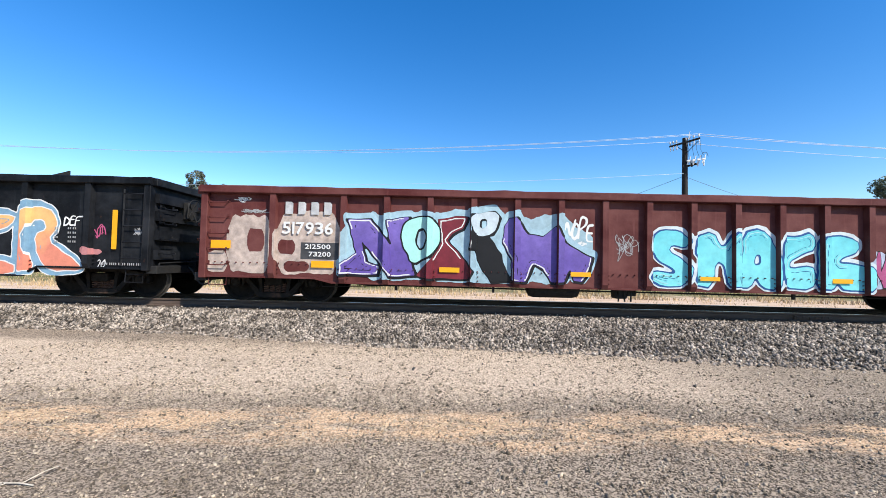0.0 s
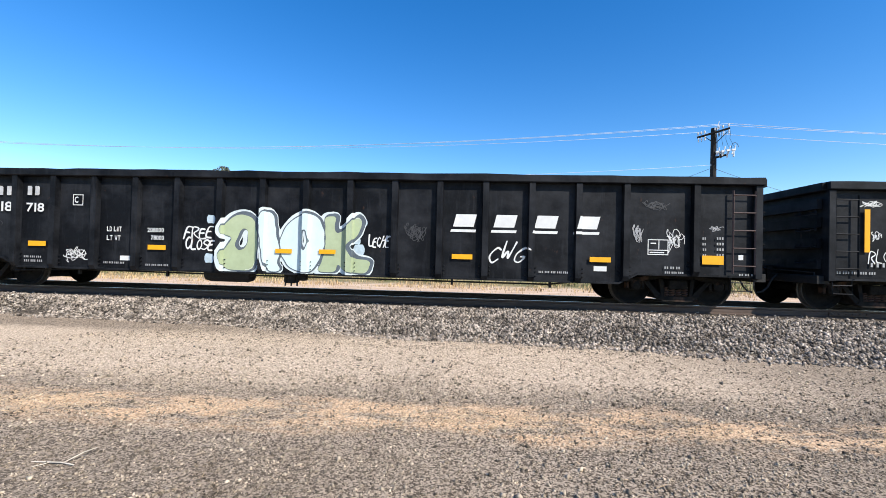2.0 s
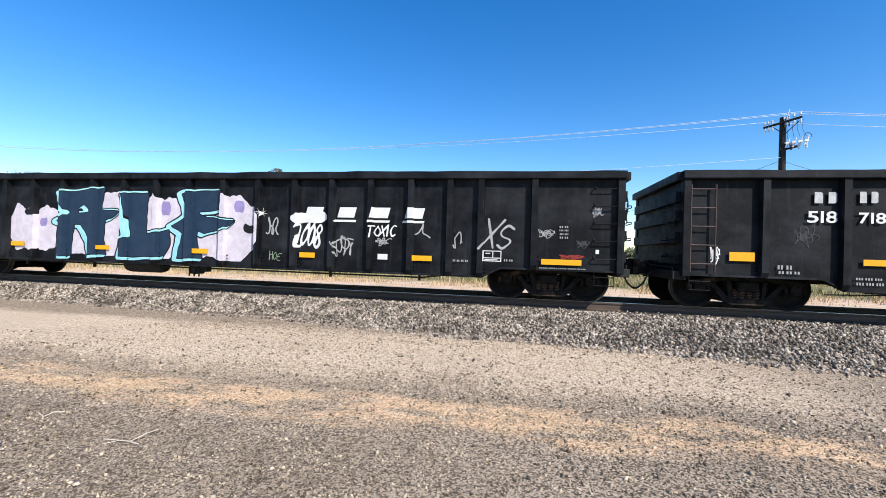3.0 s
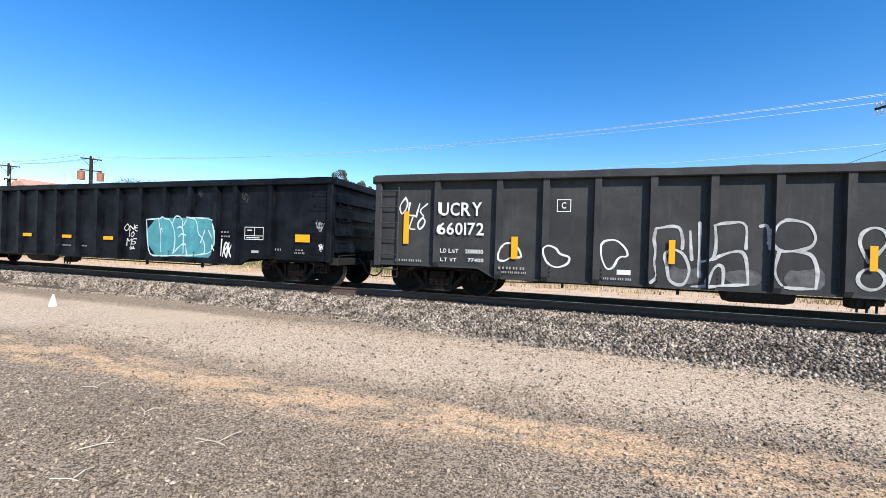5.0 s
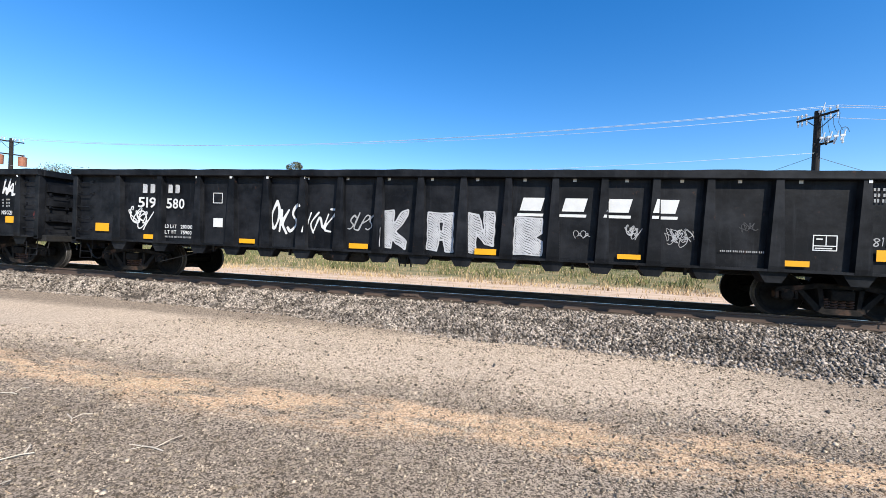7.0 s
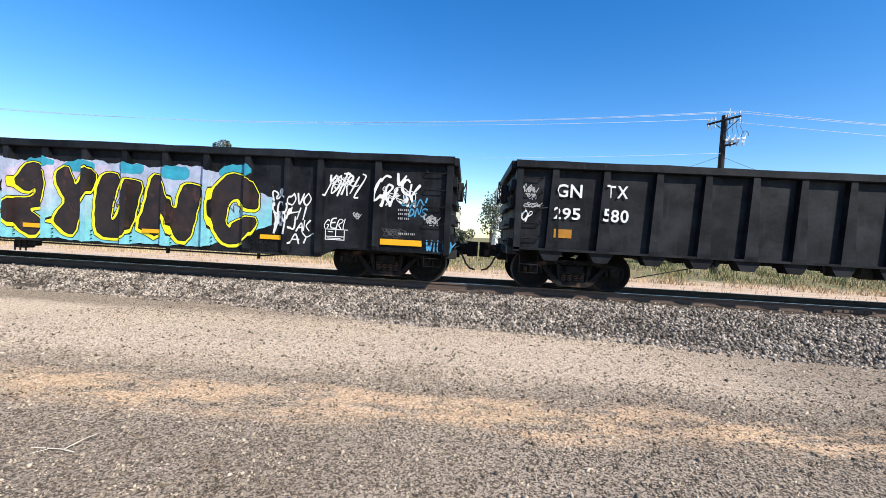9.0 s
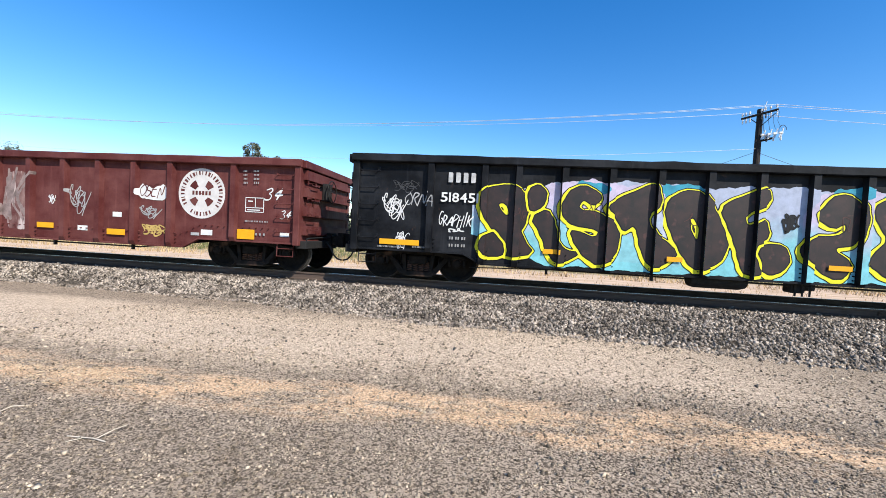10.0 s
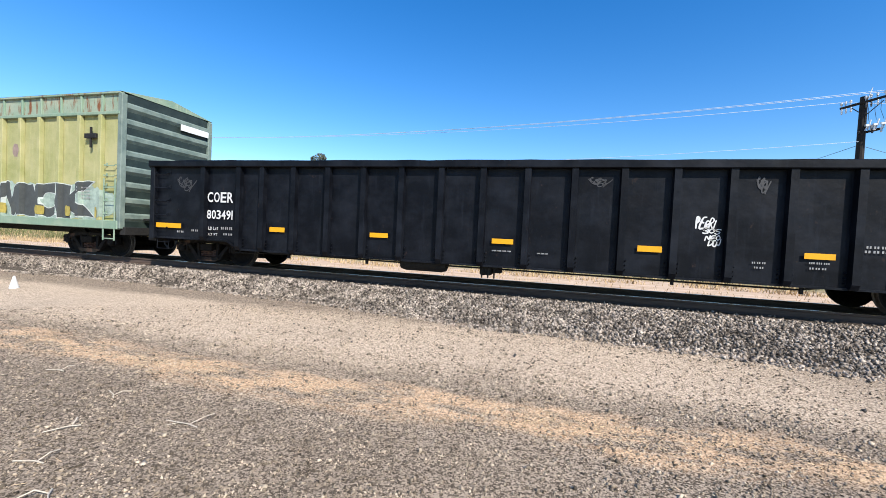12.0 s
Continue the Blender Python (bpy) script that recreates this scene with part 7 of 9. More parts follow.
    bars(car, spec, 16.34, 0.84, [0.071, 0.071, 0.071, 0.071], 0.05, DIM_WHITE, gap=0.45)
    flat_patch(car, spec, "painted_patch", 14.56, 14.8, 0.83, 0.96, WHITE, 2, "small white placard", 0, 0, 0)
    scribble(car, spec, 18.6, 19.15, 0.97, 1.08, 5, spray((0.35, 0.04, 0.03)), 0.025, 3, 2.2, 2, "scrawled white graffiti tag")
    scribble(car, spec, 18.98, 19.27, 1.2, 1.42, 5, FAINT, 0.012, 3, 2.2, 2, "scrawled white graffiti tag")
    flat_patch(car, spec, "painted_patch", 19.41, 19.48, 1.1, 1.19, WHITE, 2, "small white disc", 0, 0, 0)
    scribble(car, spec, 19.32, 19.54, 1.89, 2.14, 3, DIM_WHITE, 0.012, 3, 2.2, 2, "scrawled white graffiti tag")
    bars(car, spec, 17.48, 0.88, [0.094, 0.094], 0.05)
    bars(car, spec, 18.25, 0.74, [0.182, 0.182, 0.182, 0.182, 0.182], 0.04)
    letters = [
        (5.48, 0.64, 2.00, 1.83, [[(4, 94), (76, 100), (72, 69), (100, 67), (88, 57), (78, 54), (76, 26), (80, 5), (58, 3), (53, 25), (39, 47), (29, 47), (25, 1), (8, 0), (10, 48), (0, 52), (22, 64), (9, 76)], [(36, 71), (43, 76), (53, 66), (35, 64)]]),
        (7.53, 0.67, 1.50, 1.70, [[(4, 97), (55, 100), (52, 61), (51, 36), (96, 43), (100, 21), (88, 3), (0, 0), (6, 27), (20, 31), (13, 60)]]),
        (9.04, 0.69, 1.80, 1.74, [[(15, 94), (23, 98), (81, 100), (80, 72), (44, 67), (57, 60), (100, 57), (92, 49), (69, 41), (53, 36), (41, 42), (42, 21), (51, 1), (10, 0), (17, 36), (0, 47), (12, 55), (26, 63), (22, 79)]]),
    ]
    sprayed(car, spec, letters, [("fill", 0.09, BLACK, -0.10, -0.02, None), ("fill", 0.06, spray((0.42, 0.80, 0.86), (0.34, 0.72, 0.80), worn=0.15), -0.09, -0.02, None),
                                 ("fill", 0.01, BLACK, 0.0, 0.0, None), ("fill", -0.012, spray((0.02, 0.045, 0.09)), 0.0, 0.0, 0.03)], "dark navy graffiti letters edged in pale cyan", 4.2, 0)


def paint_grey_car(car, spec):
    stencil(car, spec, 'UCRY', 1.6, 2.63, 1.91, 2.2)
    stencil(car, spec, '660172', 1.58, 2.69, 1.47, 1.74)
    stencil(car, spec, 'LD LMT', 1.65, 2.1, 1.05, 1.14)
    stencil(car, spec, '208800', 2.25, 2.68, 1.05, 1.14)
    stencil(car, spec, 'LT WT', 1.66, 2.06, 0.85, 0.93)
    stencil(car, spec, '77400', 2.32, 2.69, 0.86, 0.94)
    ruled_box(car, spec, 4.24, 4.53, 2.0, 2.27, False)
    stencil(car, spec, 'C', 4.33, 4.44, 2.07, 2.2)
    tag_text(car, spec, 'OLK', 0.59, 1.28, 1.91, 2.24, WHITE, 2, 0.03, 0.3, 2, "white graffiti tag")
    tag_text(car, spec, 'ILO', 0.7, 1.24, 1.56, 1.88, WHITE, 4, 0.03, 0.3, 2, "white graffiti tag")
    flat_patch(car, spec, "reflector", 0.72, 0.86, 1.23, 2.0, YELLOW, 19, "yellow reflective strip")
    flat_patch(car, spec, "reflector", 3.3, 3.44, 0.96, 1.45, YELLOW, 19, "yellow reflective strip")
    flat_patch(car, spec, "reflector", 6.39, 6.5, 0.98, 1.45, YELLOW, 19, "yellow reflective strip")
    flat_patch(car, spec, "reflector", 9.5, 9.61, 0.98, 1.42, YELLOW, 19, "yellow reflective strip")
    flat_patch(car, spec, "reflector", 12.61, 12.7, 0.97, 1.44, YELLOW, 19, "yellow reflective strip")
    bars(car, spec, 0.51, 0.81, [0.157, 0.157, 0.157, 0.157], 0.06)
    bars(car, spec, 3.05, 0.73, [0.125, 0.125, 0.125, 0.125], 0.06)
    bars(car, spec, 3.1, 0.64, [0.123, 0.123, 0.123, 0.123], 0.05)
    bars(car, spec, 5.2, 0.61, [0.121, 0.121, 0.121, 0.121], 0.05)
    flat_patch(car, spec, "painted_patch", 5.46, 5.72, 0.72, 0.82, WHITE, 2, "small white placard", 0, 0, 0)
    chalk = spray((0.72, 0.72, 0.72), worn=0.6)
    penned(car, spec, [
        (6.14, 1.29, [(0, 38), (30, 44), (45, 41), (50, 17), (49, 0)]),
        (6.07, 0.60, [(7, 107), (3, 85), (8, 62), (4, 40), (12, 12), (0, 0)]),
        (6.31, 0.57, [(6, 38), (0, 60), (15, 72), (36, 61), (47, 29), (38, 1), (22, 0), (9, 10), (6, 38)]),
        (6.76, 1.08, [(0, 55), (4, 0)]),
        (6.92, 0.75, [(0, 104), (1, 0)]),
        (7.13, 1.32, [(0, 42), (17, 47), (57, 51), (56, 0)]),
        (6.93, 1.03, [(21, 71), (25, 33), (19, 6), (0, 0)]),
        (7.11, 0.64, [(0, 45), (38, 63), (58, 60), (63, 0)]),
        (7.05, 0.61, [(0, 4), (10, 37), (29, 38), (28, 0)]),
        (6.81, 0.55, [(92, 9), (0, 0)]),
        (7.91, 1.33, [(0, 41), (12, 45), (16, 0)]),
        (8.04, 1.28, [(2, 31), (10, 52), (31, 60), (61, 52), (72, 27), (66, 9), (41, 1), (12, 0), (0, 15)]),
        (8.08, 0.61, [(8, 67), (0, 30), (14, 0), (64, 1)]),
        (8.46, 0.62, [(0, 67), (25, 63), (34, 33), (31, 0)]),
    ], 0.026, chalk, "chalky white outlined graffiti letters", 2.0)
    for k in range(3):
        flat_patch(car, spec, "painted_patch", 6.4 + k * 0.95, 7.0 + k * 0.95, 0.62, 0.95, spray((0.16, 0.16, 0.165), worn=0.7), 1, "faint chalk smear", 0.06, 33 + k)
    ring = [(round(19 * math.cos(0.52 * k)), round(19 * math.sin(0.52 * k))) for k in range(13)]
    penned(car, spec, [(9.55, 0.84, ring), (9.55, 1.13, [(-5, 0), (-19, 32), (-15, 52), (0, 62), (16, 57), (22, 37), (10, 17), (-5, 0)])],
           0.026, chalk, "chalky white looped graffiti figures", 2.0, copies=(0.0, 1.04, 2.08, 3.12))
    penned(car, spec, [
        (3.03, 0.90, [(0, 16), (8, 39), (27, 42), (43, 30), (51, 9), (28, 11), (12, 0), (0, 3), (0, 16)]),
        (3.99, 0.80, [(0, 41), (9, 49), (27, 42), (33, 30), (56, 25), (51, 9), (28, 0), (10, 8), (0, 29), (0, 41)]),
        (5.14, 0.81, [(0, 50), (7, 60), (29, 63), (48, 45), (53, 28), (35, 28), (25, 4), (12, 0), (1, 26), (0, 50)]),
    ], 0.020, WHITE, "white graffiti drops", 2.0)


def paint_cyan_piece(car, spec):
    stencil(car, spec, 'COER', 1.92, 2.78, 1.75, 2.02)
    stencil(car, spec, '80500', 1.89, 2.8, 1.28, 1.53)
    stencil(car, spec, '4', 3.1, 3.3, 1.3, 1.49)
    stencil(car, spec, 'LD LMT 209800', 1.93, 2.80, 0.95, 1.04)
    stencil(car, spec, 'LT WT', 1.93, 2.26, 0.82, 0.90)
    stencil(car, spec, '76200', 2.42, 2.79, 0.82, 0.90)
    flat_patch(car, spec, "reflector", 0.24, 0.7, 1.2, 1.4, YELLOW, 19, "yellow reflective strip")
    bars(car, spec, 0.68, 0.9, [0.088, 0.088, 0.088, 0.088, 0.088], 0.06)
    bars(car, spec, 1.48, 0.93, [0.059, 0.059, 0.059], 0.06)
    flat_patch(car, spec, "reflector", 4.75, 5.26, 1.17, 1.27, YELLOW, 19, "yellow reflective strip")
    flat_patch(car, spec, "reflector", 7.63, 8.1, 1.12, 1.23, YELLOW, 19, "yellow reflective strip")
    flat_patch(car, spec, "reflector", 9.67, 10.13, 1.11, 1.21, YELLOW, 19, "yellow reflective strip")
    flat_patch(car, spec, "reflector", 11.63, 12.07, 1.09, 1.2, YELLOW, 19, "yellow reflective strip")
    flat_patch(car, spec, "reflector", 18.85, 19.3, 1.19, 1.39, YELLOW, 19, "yellow reflective strip")
    flat_patch(car, spec, "painted_patch", 13.47, 16.24, 0.67, 1.8, spray((0.12, 0.42, 0.46), (0.10, 0.36, 0.42)), 1, "teal spray block", 0.015, 52, 0)
    star(car, spec, 14.22, 1.46, 0.13, points=5)
    ruled_box(car, spec, 17.15, 17.79, 1.22, 1.57, True)
    tag_text(car, spec, 'ONE', 12.51, 13.17, 1.4, 1.59, WHITE, 1, 0.02, 0.15, 2, "white graffiti tag")
    tag_text(car, spec, 'TO', 12.67, 12.92, 1.2, 1.37, WHITE, 2, 0.02, 0.15, 2, "white graffiti tag")
    tag_text(car, spec, 'MS', 12.63, 13.01, 0.96, 1.18, WHITE, 3, 0.02, 0.15, 2, "white graffiti tag")
    scribble(car, spec, 12.72, 13.01, 0.82, 0.93, 3, WHITE, 0.03, 1, 2.2, 2, "scrawled white graffiti tag")
    tag_text(car, spec, 'IRK', 16.28, 16.73, 0.73, 1.1, WHITE, 2, 0.03, 0.15, 2, "white graffiti tag")
    bars(car, spec, 16.36, 1.39, [0.078, 0.078, 0.078], 0.05)
    bars(car, spec, 16.36, 1.27, [0.098, 0.098, 0.098], 0.05)
    flat_patch(car, spec, "painted_patch", 17.4, 17.64, 0.86, 0.93, DIM_WHITE, 2, "small placard", 0, 0, 0)
    bars(car, spec, 18.21, 0.95, [0.055, 0.055, 0.055], 0.06)
    bars(car, spec, 18.86, 0.96, [0.071, 0.071, 0.071], 0.04)
    bars(car, spec, 18.83, 0.88, [0.095, 0.095, 0.095], 0.05)
    scribble(car, spec, 19.43, 19.73, 1.41, 1.74, 4, DIM_WHITE, 0.014, 3, 2.2, 2, "scrawled white graffiti tag")
    scribble(car, spec, 19.52, 19.67, 0.95, 1.22, 5, WHITE, 0.018, 2, 2.2, 2, "scrawled white graffiti tag")
    bars(car, spec, 9.68, 0.85, [0.128, 0.128, 0.128], 0.04, DIM_WHITE, gap=0.45)
    bars(car, spec, 10.62, 0.85, [0.121, 0.121], 0.04, DIM_WHITE, gap=0.45)
    scribble(car, spec, 17.01, 17.35, 2.17, 2.5, 4, FAINT, 0.012, 2, 2.2, 2, "scrawled white graffiti tag")
    scribble(car, spec, 15.43, 15.68, 2.36, 2.61, 4, FAINT, 0.012, 2, 2.2, 2, "scrawled white graffiti tag")
    penned(car, spec, [
        (13.43, 1.74, [(0, 0), (51, 3)]),
        (13.43, 0.66, [(0, 108), (11, 0), (58, 0)]),
        (13.93, 0.78, [(0, 96), (13, 46), (11, 0)]),
        (13.93, 0.74, [(0, 101), (18, 109), (39, 106), (57, 85), (68, 52), (66, 20), (60, 0)]),
        (14.49, 1.53, [(0, 12), (10, 32), (27, 32), (40, 19), (39, 0)]),
        (14.69, 0.76, [(0, 74), (10, 79), (24, 71), (24, 0)]),
        (14.74, 0.77, [(0, 47), (9, 56), (33, 53), (48, 0)]),
        (14.56, 0.77, [(0, 0), (36, 31), (55, 19)]),
        (14.93, 0.79, [(0, 80), (12, 99), (32, 103), (49, 93), (55, 56), (72, 44), (83, 19), (80, 0)]),
        (15.59, 1.10, [(0, 0), (14, 34)]),
        (15.87, 0.88, [(0, 57), (20, 24), (35, 0)]),
        (14.01, 0.66, [(117, 115), (217, 112), (224, 10), (0, 0)]),
    ], 0.020, spray((0.62, 0.86, 0.90)), "pale lines of a teal graffiti block", 3.0)
    letters = [
        (0.52, 1.45, 0.54, 0.50, [[(0, 35), (11, 76), (41, 100), (60, 84), (89, 96), (100, 61), (87, 14), (55, 1), (42, 19), (35, 0), (5, 4)]]),
        (1.02, 1.45, 0.30, 0.51, [[(0, 84), (42, 100), (86, 85), (100, 39), (67, 0), (5, 8), (17, 49)]]),
        (1.23, 1.43, 0.33, 0.55, [[(7, 93), (52, 100), (73, 73), (100, 52), (90, 14), (46, 0), (0, 8), (24, 40)]]),
        (1.45, 1.37, 0.29, 0.59, [[(8, 90), (51, 100), (96, 83), (100, 30), (52, 0), (0, 9), (34, 39), (17, 68)]]),
    ]
    sprayed(car, spec, letters, [("fill", 0.032, WHITE, 0.0, 0.0, None), ("fill", 0.012, BLACK, 0.0, 0.0, None), ("fill", -0.004, WHITE, 0.0, 0.0, 0.014)], "white bubble graffiti", 2.2, 2, 0.014)


def paint_open_sill_first(car, spec):
    plain_marks(car, spec, 2.21, 2.7, 2.24, 2.48, 2)
    plain_marks(car, spec, 3.03, 3.47, 2.25, 2.47, 2)
    stencil(car, spec, '519', 2.1, 2.72, 1.86, 2.12)
    stencil(car, spec, '580', 3.02, 3.6, 1.85, 2.1)
    ruled_box(car, spec, 4.42, 4.7, 2.01, 2.28, False)
    flat_patch(car, spec, "painted_patch", 4.45, 4.73, 1.4, 1.63, WHITE, 2, "white square placard", 0, 0, 0)
    flat_patch(car, spec, "reflector", 0.73, 1.19, 1.18, 1.4, YELLOW, 19, "yellow reflective strip")
    flat_patch(car, spec, "reflector", 2.34, 2.74, 1.02, 1.14, YELLOW, 19, "yellow reflective strip")
    flat_patch(car, spec, "reflector", 5.26, 5.71, 1.02, 1.13, YELLOW, 19, "yellow reflective strip")
    flat_patch(car, spec, "reflector", 8.24, 8.72, 1.01, 1.13, YELLOW, 19, "yellow reflective strip")
    flat_patch(car, spec, "reflector", 11.24, 11.72, 1.0, 1.13, YELLOW, 19, "yellow reflective strip")
    flat_patch(car, spec, "reflector", 14.21, 14.66, 1.04, 1.14, YELLOW, 19, "yellow reflective strip")
    flat_patch(car, spec, "reflector", 17.18, 17.63, 1.04, 1.15, YELLOW, 19, "yellow reflective strip")
    scribble(car, spec, 1.75, 2.7, 1.13, 1.84, 4, WHITE, 0.03, 3, 2.2, 2, "scrawled white graffiti tag")
    stencil(car, spec, 'LD LMT', 3.0, 3.37, 1.33, 1.42)
    stencil(car, spec, '210100', 3.49, 3.86, 1.33, 1.42)
    stencil(car, spec, 'LT WT', 3.0, 3.37, 1.18, 1.27)
    stencil(car, spec, '75900', 3.5, 3.84, 1.18, 1.27)
    bars(car, spec, 3.01, 1.08, [0.121, 0.121, 0.121, 0.121, 0.121, 0.121], 0.05)
    tag_text(car, spec, 'OKS', 6.13, 6.89, 1.35, 1.93, WHITE, 2, 0.03, 0.2, 2, "white graffiti tag")
    tag_text(car, spec, 'KNZ', 7.12, 7.82, 1.38, 1.87, WHITE, 3, 0.0, 0.3, 2, "white graffiti tag")
    tag_text(car, spec, 'SLPS', 8.21, 8.84, 1.48, 1.87, DIM_WHITE, 4, 0, 0.3, 2, "white graffiti tag")
    slanted_logo(car, spec, 12.06, 15.59, 1.88, 2.28)
    scribble(car, spec, 13.3, 13.71, 1.44, 1.64, 3, DIM_WHITE, 0.014, 1, 4, 2, "scrawled white graffiti tag")
    scribble(car, spec, 14.33, 14.72, 1.38, 1.73, 4, DIM_WHITE, 0.016, 3, 2.2, 2, "scrawled white graffiti tag")
    scribble(car, spec, 15.06, 15.61, 1.3, 1.8, 5, DIM_WHITE, 0.012, 5, 2.2, 2, "scrawled white graffiti tag")
    ruled_box(car, spec, 17.69, 18.09, 1.36, 1.66, True)
    bars(car, spec, 16.11, 1.27, [0.097, 0.097, 0.097, 0.097, 0.097, 0.097, 0.097], 0.04)
    white_dots(car, spec, 3.99, 18.49, 2.66, 15)
    scribble(car, spec, 16.44, 16.74, 1.68, 1.9, 3, FAINT, 0.012, 2, 2.2, 2, "scrawled white graffiti tag")
    flat_patch(car, spec, "reflector", 18.68, 19.15, 1.2, 1.41, YELLOW, 19, "yellow reflective strip")
    bars(car, spec, 18.6, 2.5, [0.121, 0.121], 0.06)
    bars(car, spec, 18.61, 2.39, [0.114, 0.114], 0.07)
    bars(car, spec, 18.61, 2.29, [0.102, 0.102, 0.102], 0.07)
    tag_text(car, spec, '81PS', 18.65, 19.08, 1.48, 1.64, DIM_WHITE, 3, 0, 0.15, 2, "white graffiti tag")
    scribble(car, spec, 19.45, 19.67, 1.93, 2.13, 3, WHITE, 0.014, 2, 2.2, 2, "scrawled white graffiti tag")
    scribble(car, spec, 19.39, 19.72, 1.53, 1.69, 3, spray((0.4, 0.12, 0.12)), 0.02, 3, 2.2, 2, "scrawled white graffiti tag")
    letters = [
        (9.06, 1.05, 0.60, 0.90, [[(4, 97), (41, 98), (43, 62), (78, 93), (100, 100), (98, 86), (52, 44), (96, 18), (91, 0), (54, 13), (39, 31), (35, 2), (0, 5)]]),
        (10.13, 1.04, 0.61, 0.86, [[(3, 100), (95, 99), (100, 0), (73, 1), (66, 32), (42, 31), (38, 0), (0, 3), (3, 49)], [(43, 77), (61, 77), (63, 50), (44, 49)]]),
        (11.04, 1.03, 0.60, 0.91, [[(6, 97), (43, 94), (67, 43), (64, 100), (100, 100), (99, 19), (68, 23), (35, 51), (32, 0), (0, 4)]]),
        (12.09, 1.05, 0.60, 0.79, [[(3, 99), (97, 100), (99, 60), (63, 46), (100, 36), (97, 0), (2, 1), (0, 49)]]),
    ]
    chalk = spray((0.66, 0.66, 0.67), worn=0.35)
    sprayed(car, spec, letters, [("fill", 0.025, chalk, 0.0, 0.0, None), ("fill", -0.012, spray((0.17, 0.17, 0.175), worn=0.7), 0.0, 0.0, None), ("hatch", -0.012, chalk, 0.055, 0.017)], "chalk-white hatched graffiti letters", 2.2, 0, 0.02)


def paint_yellow_panel(car, spec):
    flat_patch(car, spec, "painted_patch", 13.92, 16.77, 1.48, 2.67, spray((0.92, 0.55, 0.10), worn=0.25), 1, "yellow painted panel", 0, 0, 0)
    flat_patch(car, spec, "painted_patch", 14.1, 14.8, 1.72, 2.45, spray((0.23, 0.035, 0.03)), 3, "dark red painted block", 0, 0, 0)
    flat_patch(car, spec, "painted_patch", 14.94, 15.62, 1.72, 2.47, spray((0.23, 0.035, 0.03)), 3, "dark red painted block", 0, 0, 0)
    flat_patch(car, spec, "painted_patch", 15.73, 15.94, 1.79, 2.47, spray((0.23, 0.035, 0.03)), 3, "dark red slanted block", 0, 0, 0.45)
    flat_patch(car, spec, "painted_patch", 16.23, 16.46, 1.81, 2.48, spray((0.23, 0.035, 0.03)), 4, "dark red slanted block", 0, 0, -0.4)
    scribble(car, spec, 14.02, 14.63, 2.45, 2.63, 4, BLACK, 0.02, 2, 2.2, 2, "scrawled white graffiti tag")
    scribble(car, spec, 14.97, 15.45, 2.51, 2.67, 5, BLACK, 0.02, 2, 2.2, 2, "scrawled white graffiti tag")
    tag_text(car, spec, 'SMER', 13.93, 14.61, 1.25, 1.47, WHITE, 1, 0.03, 0.15, 2, "white graffiti tag")
    tag_text(car, spec, 'KONIA', 14.85, 15.5, 1.25, 1.45, WHITE, 2, 0.03, 0.15, 2, "white graffiti tag")
    scribble(car, spec, 14.95, 15.39, 1.1, 1.25, 5, WHITE, 0.03, 3, 2.2, 2, "scrawled white graffiti tag")
    tag_text(car, spec, 'ROBONOS', 15.88, 16.8, 1.27, 1.51, WHITE, 3, 0.02, 0.15, 2, "white graffiti tag")
    scribble(car, spec, 16.09, 16.55, 1.14, 1.3, 6, WHITE, 0.03, 1, 2.2, 2, "scrawled white graffiti tag")
    flat_patch(car, spec, "painted_patch", 11.56, 12.12, 1.04, 2.12, spray((0.55, 0.48, 0.54)), 1, "pale spray cloud", 0.08, 61, 0)
    flat_patch(car, spec, "painted_patch", 12.11, 12.56, 1.55, 1.89, spray((0.8, 0.76, 0.55)), 1, "pale yellow patch", 0.02, 62, 0)
    flat_patch(car, spec, "painted_patch", 7.77, 8.67, 1.21, 2.03, WHITE, 1, "white spray cloud", 0.08, 64, 0)
    flat_patch(car, spec, "painted_patch", 10.0, 10.58, 2.4, 2.55, spray((0.75, 0.75, 0.5)), 1, "pale yellow patch", 0.02, 63, 0)
    painted_piece(car, spec, 'OBER', [(8.94, 1.1, 0.75, 1.18), (9.79, 1.22, 0.83, 1.08), (10.72, 1.24, 0.5, 1.1), (11.19, 1.12, 0.59, 1.23)],
                  [(0.075, WHITE, 0.0, 0.0), (0.045, BLACK_STEEL, 0.0, 0.0), (0.0, spray((0.5, 0.5, 0.5)), 0.0, 0.0)], "white outlined graffiti letters", 15, 0.05, 0.08, 2)
    tag_text(car, spec, 'N', 12.21, 12.48, 1.56, 1.84, BLACK, 1, 0.03, 0.2, 4, "white graffiti tag")
    scribble(car, spec, 12.2, 12.49, 1.92, 2.13, 4, WHITE, 0.03, 1, 2.2, 2, "scrawled white graffiti tag")
    tag_text(car, spec, 'WAS', 12.83, 13.57, 2.11, 2.36, WHITE, 2, 0.03, 0.15, 2, "white graffiti tag")
    tag_text(car, spec, 'STAR', 12.87, 13.53, 1.85, 2.08, WHITE, 3, 0.03, 0.15, 2, "white graffiti tag")
    scribble(car, spec, 13.05, 13.52, 1.24, 1.83, 4, FAINT, 0.016, 4, 2.2, 2, "scrawled white graffiti tag")
    scribble(car, spec, 17.0, 17.3, 1.32, 1.91, 5, WHITE, 0.03, 3, 3, 2, "scrawled white graffiti tag")
    scribble(car, spec, 17.55, 18.05, 1.82, 2.16, 5, DIM_WHITE, 0.014, 5, 2.2, 2, "scrawled white graffiti tag")
    ruled_box(car, spec, 17.5, 17.92, 1.44, 1.74, True)
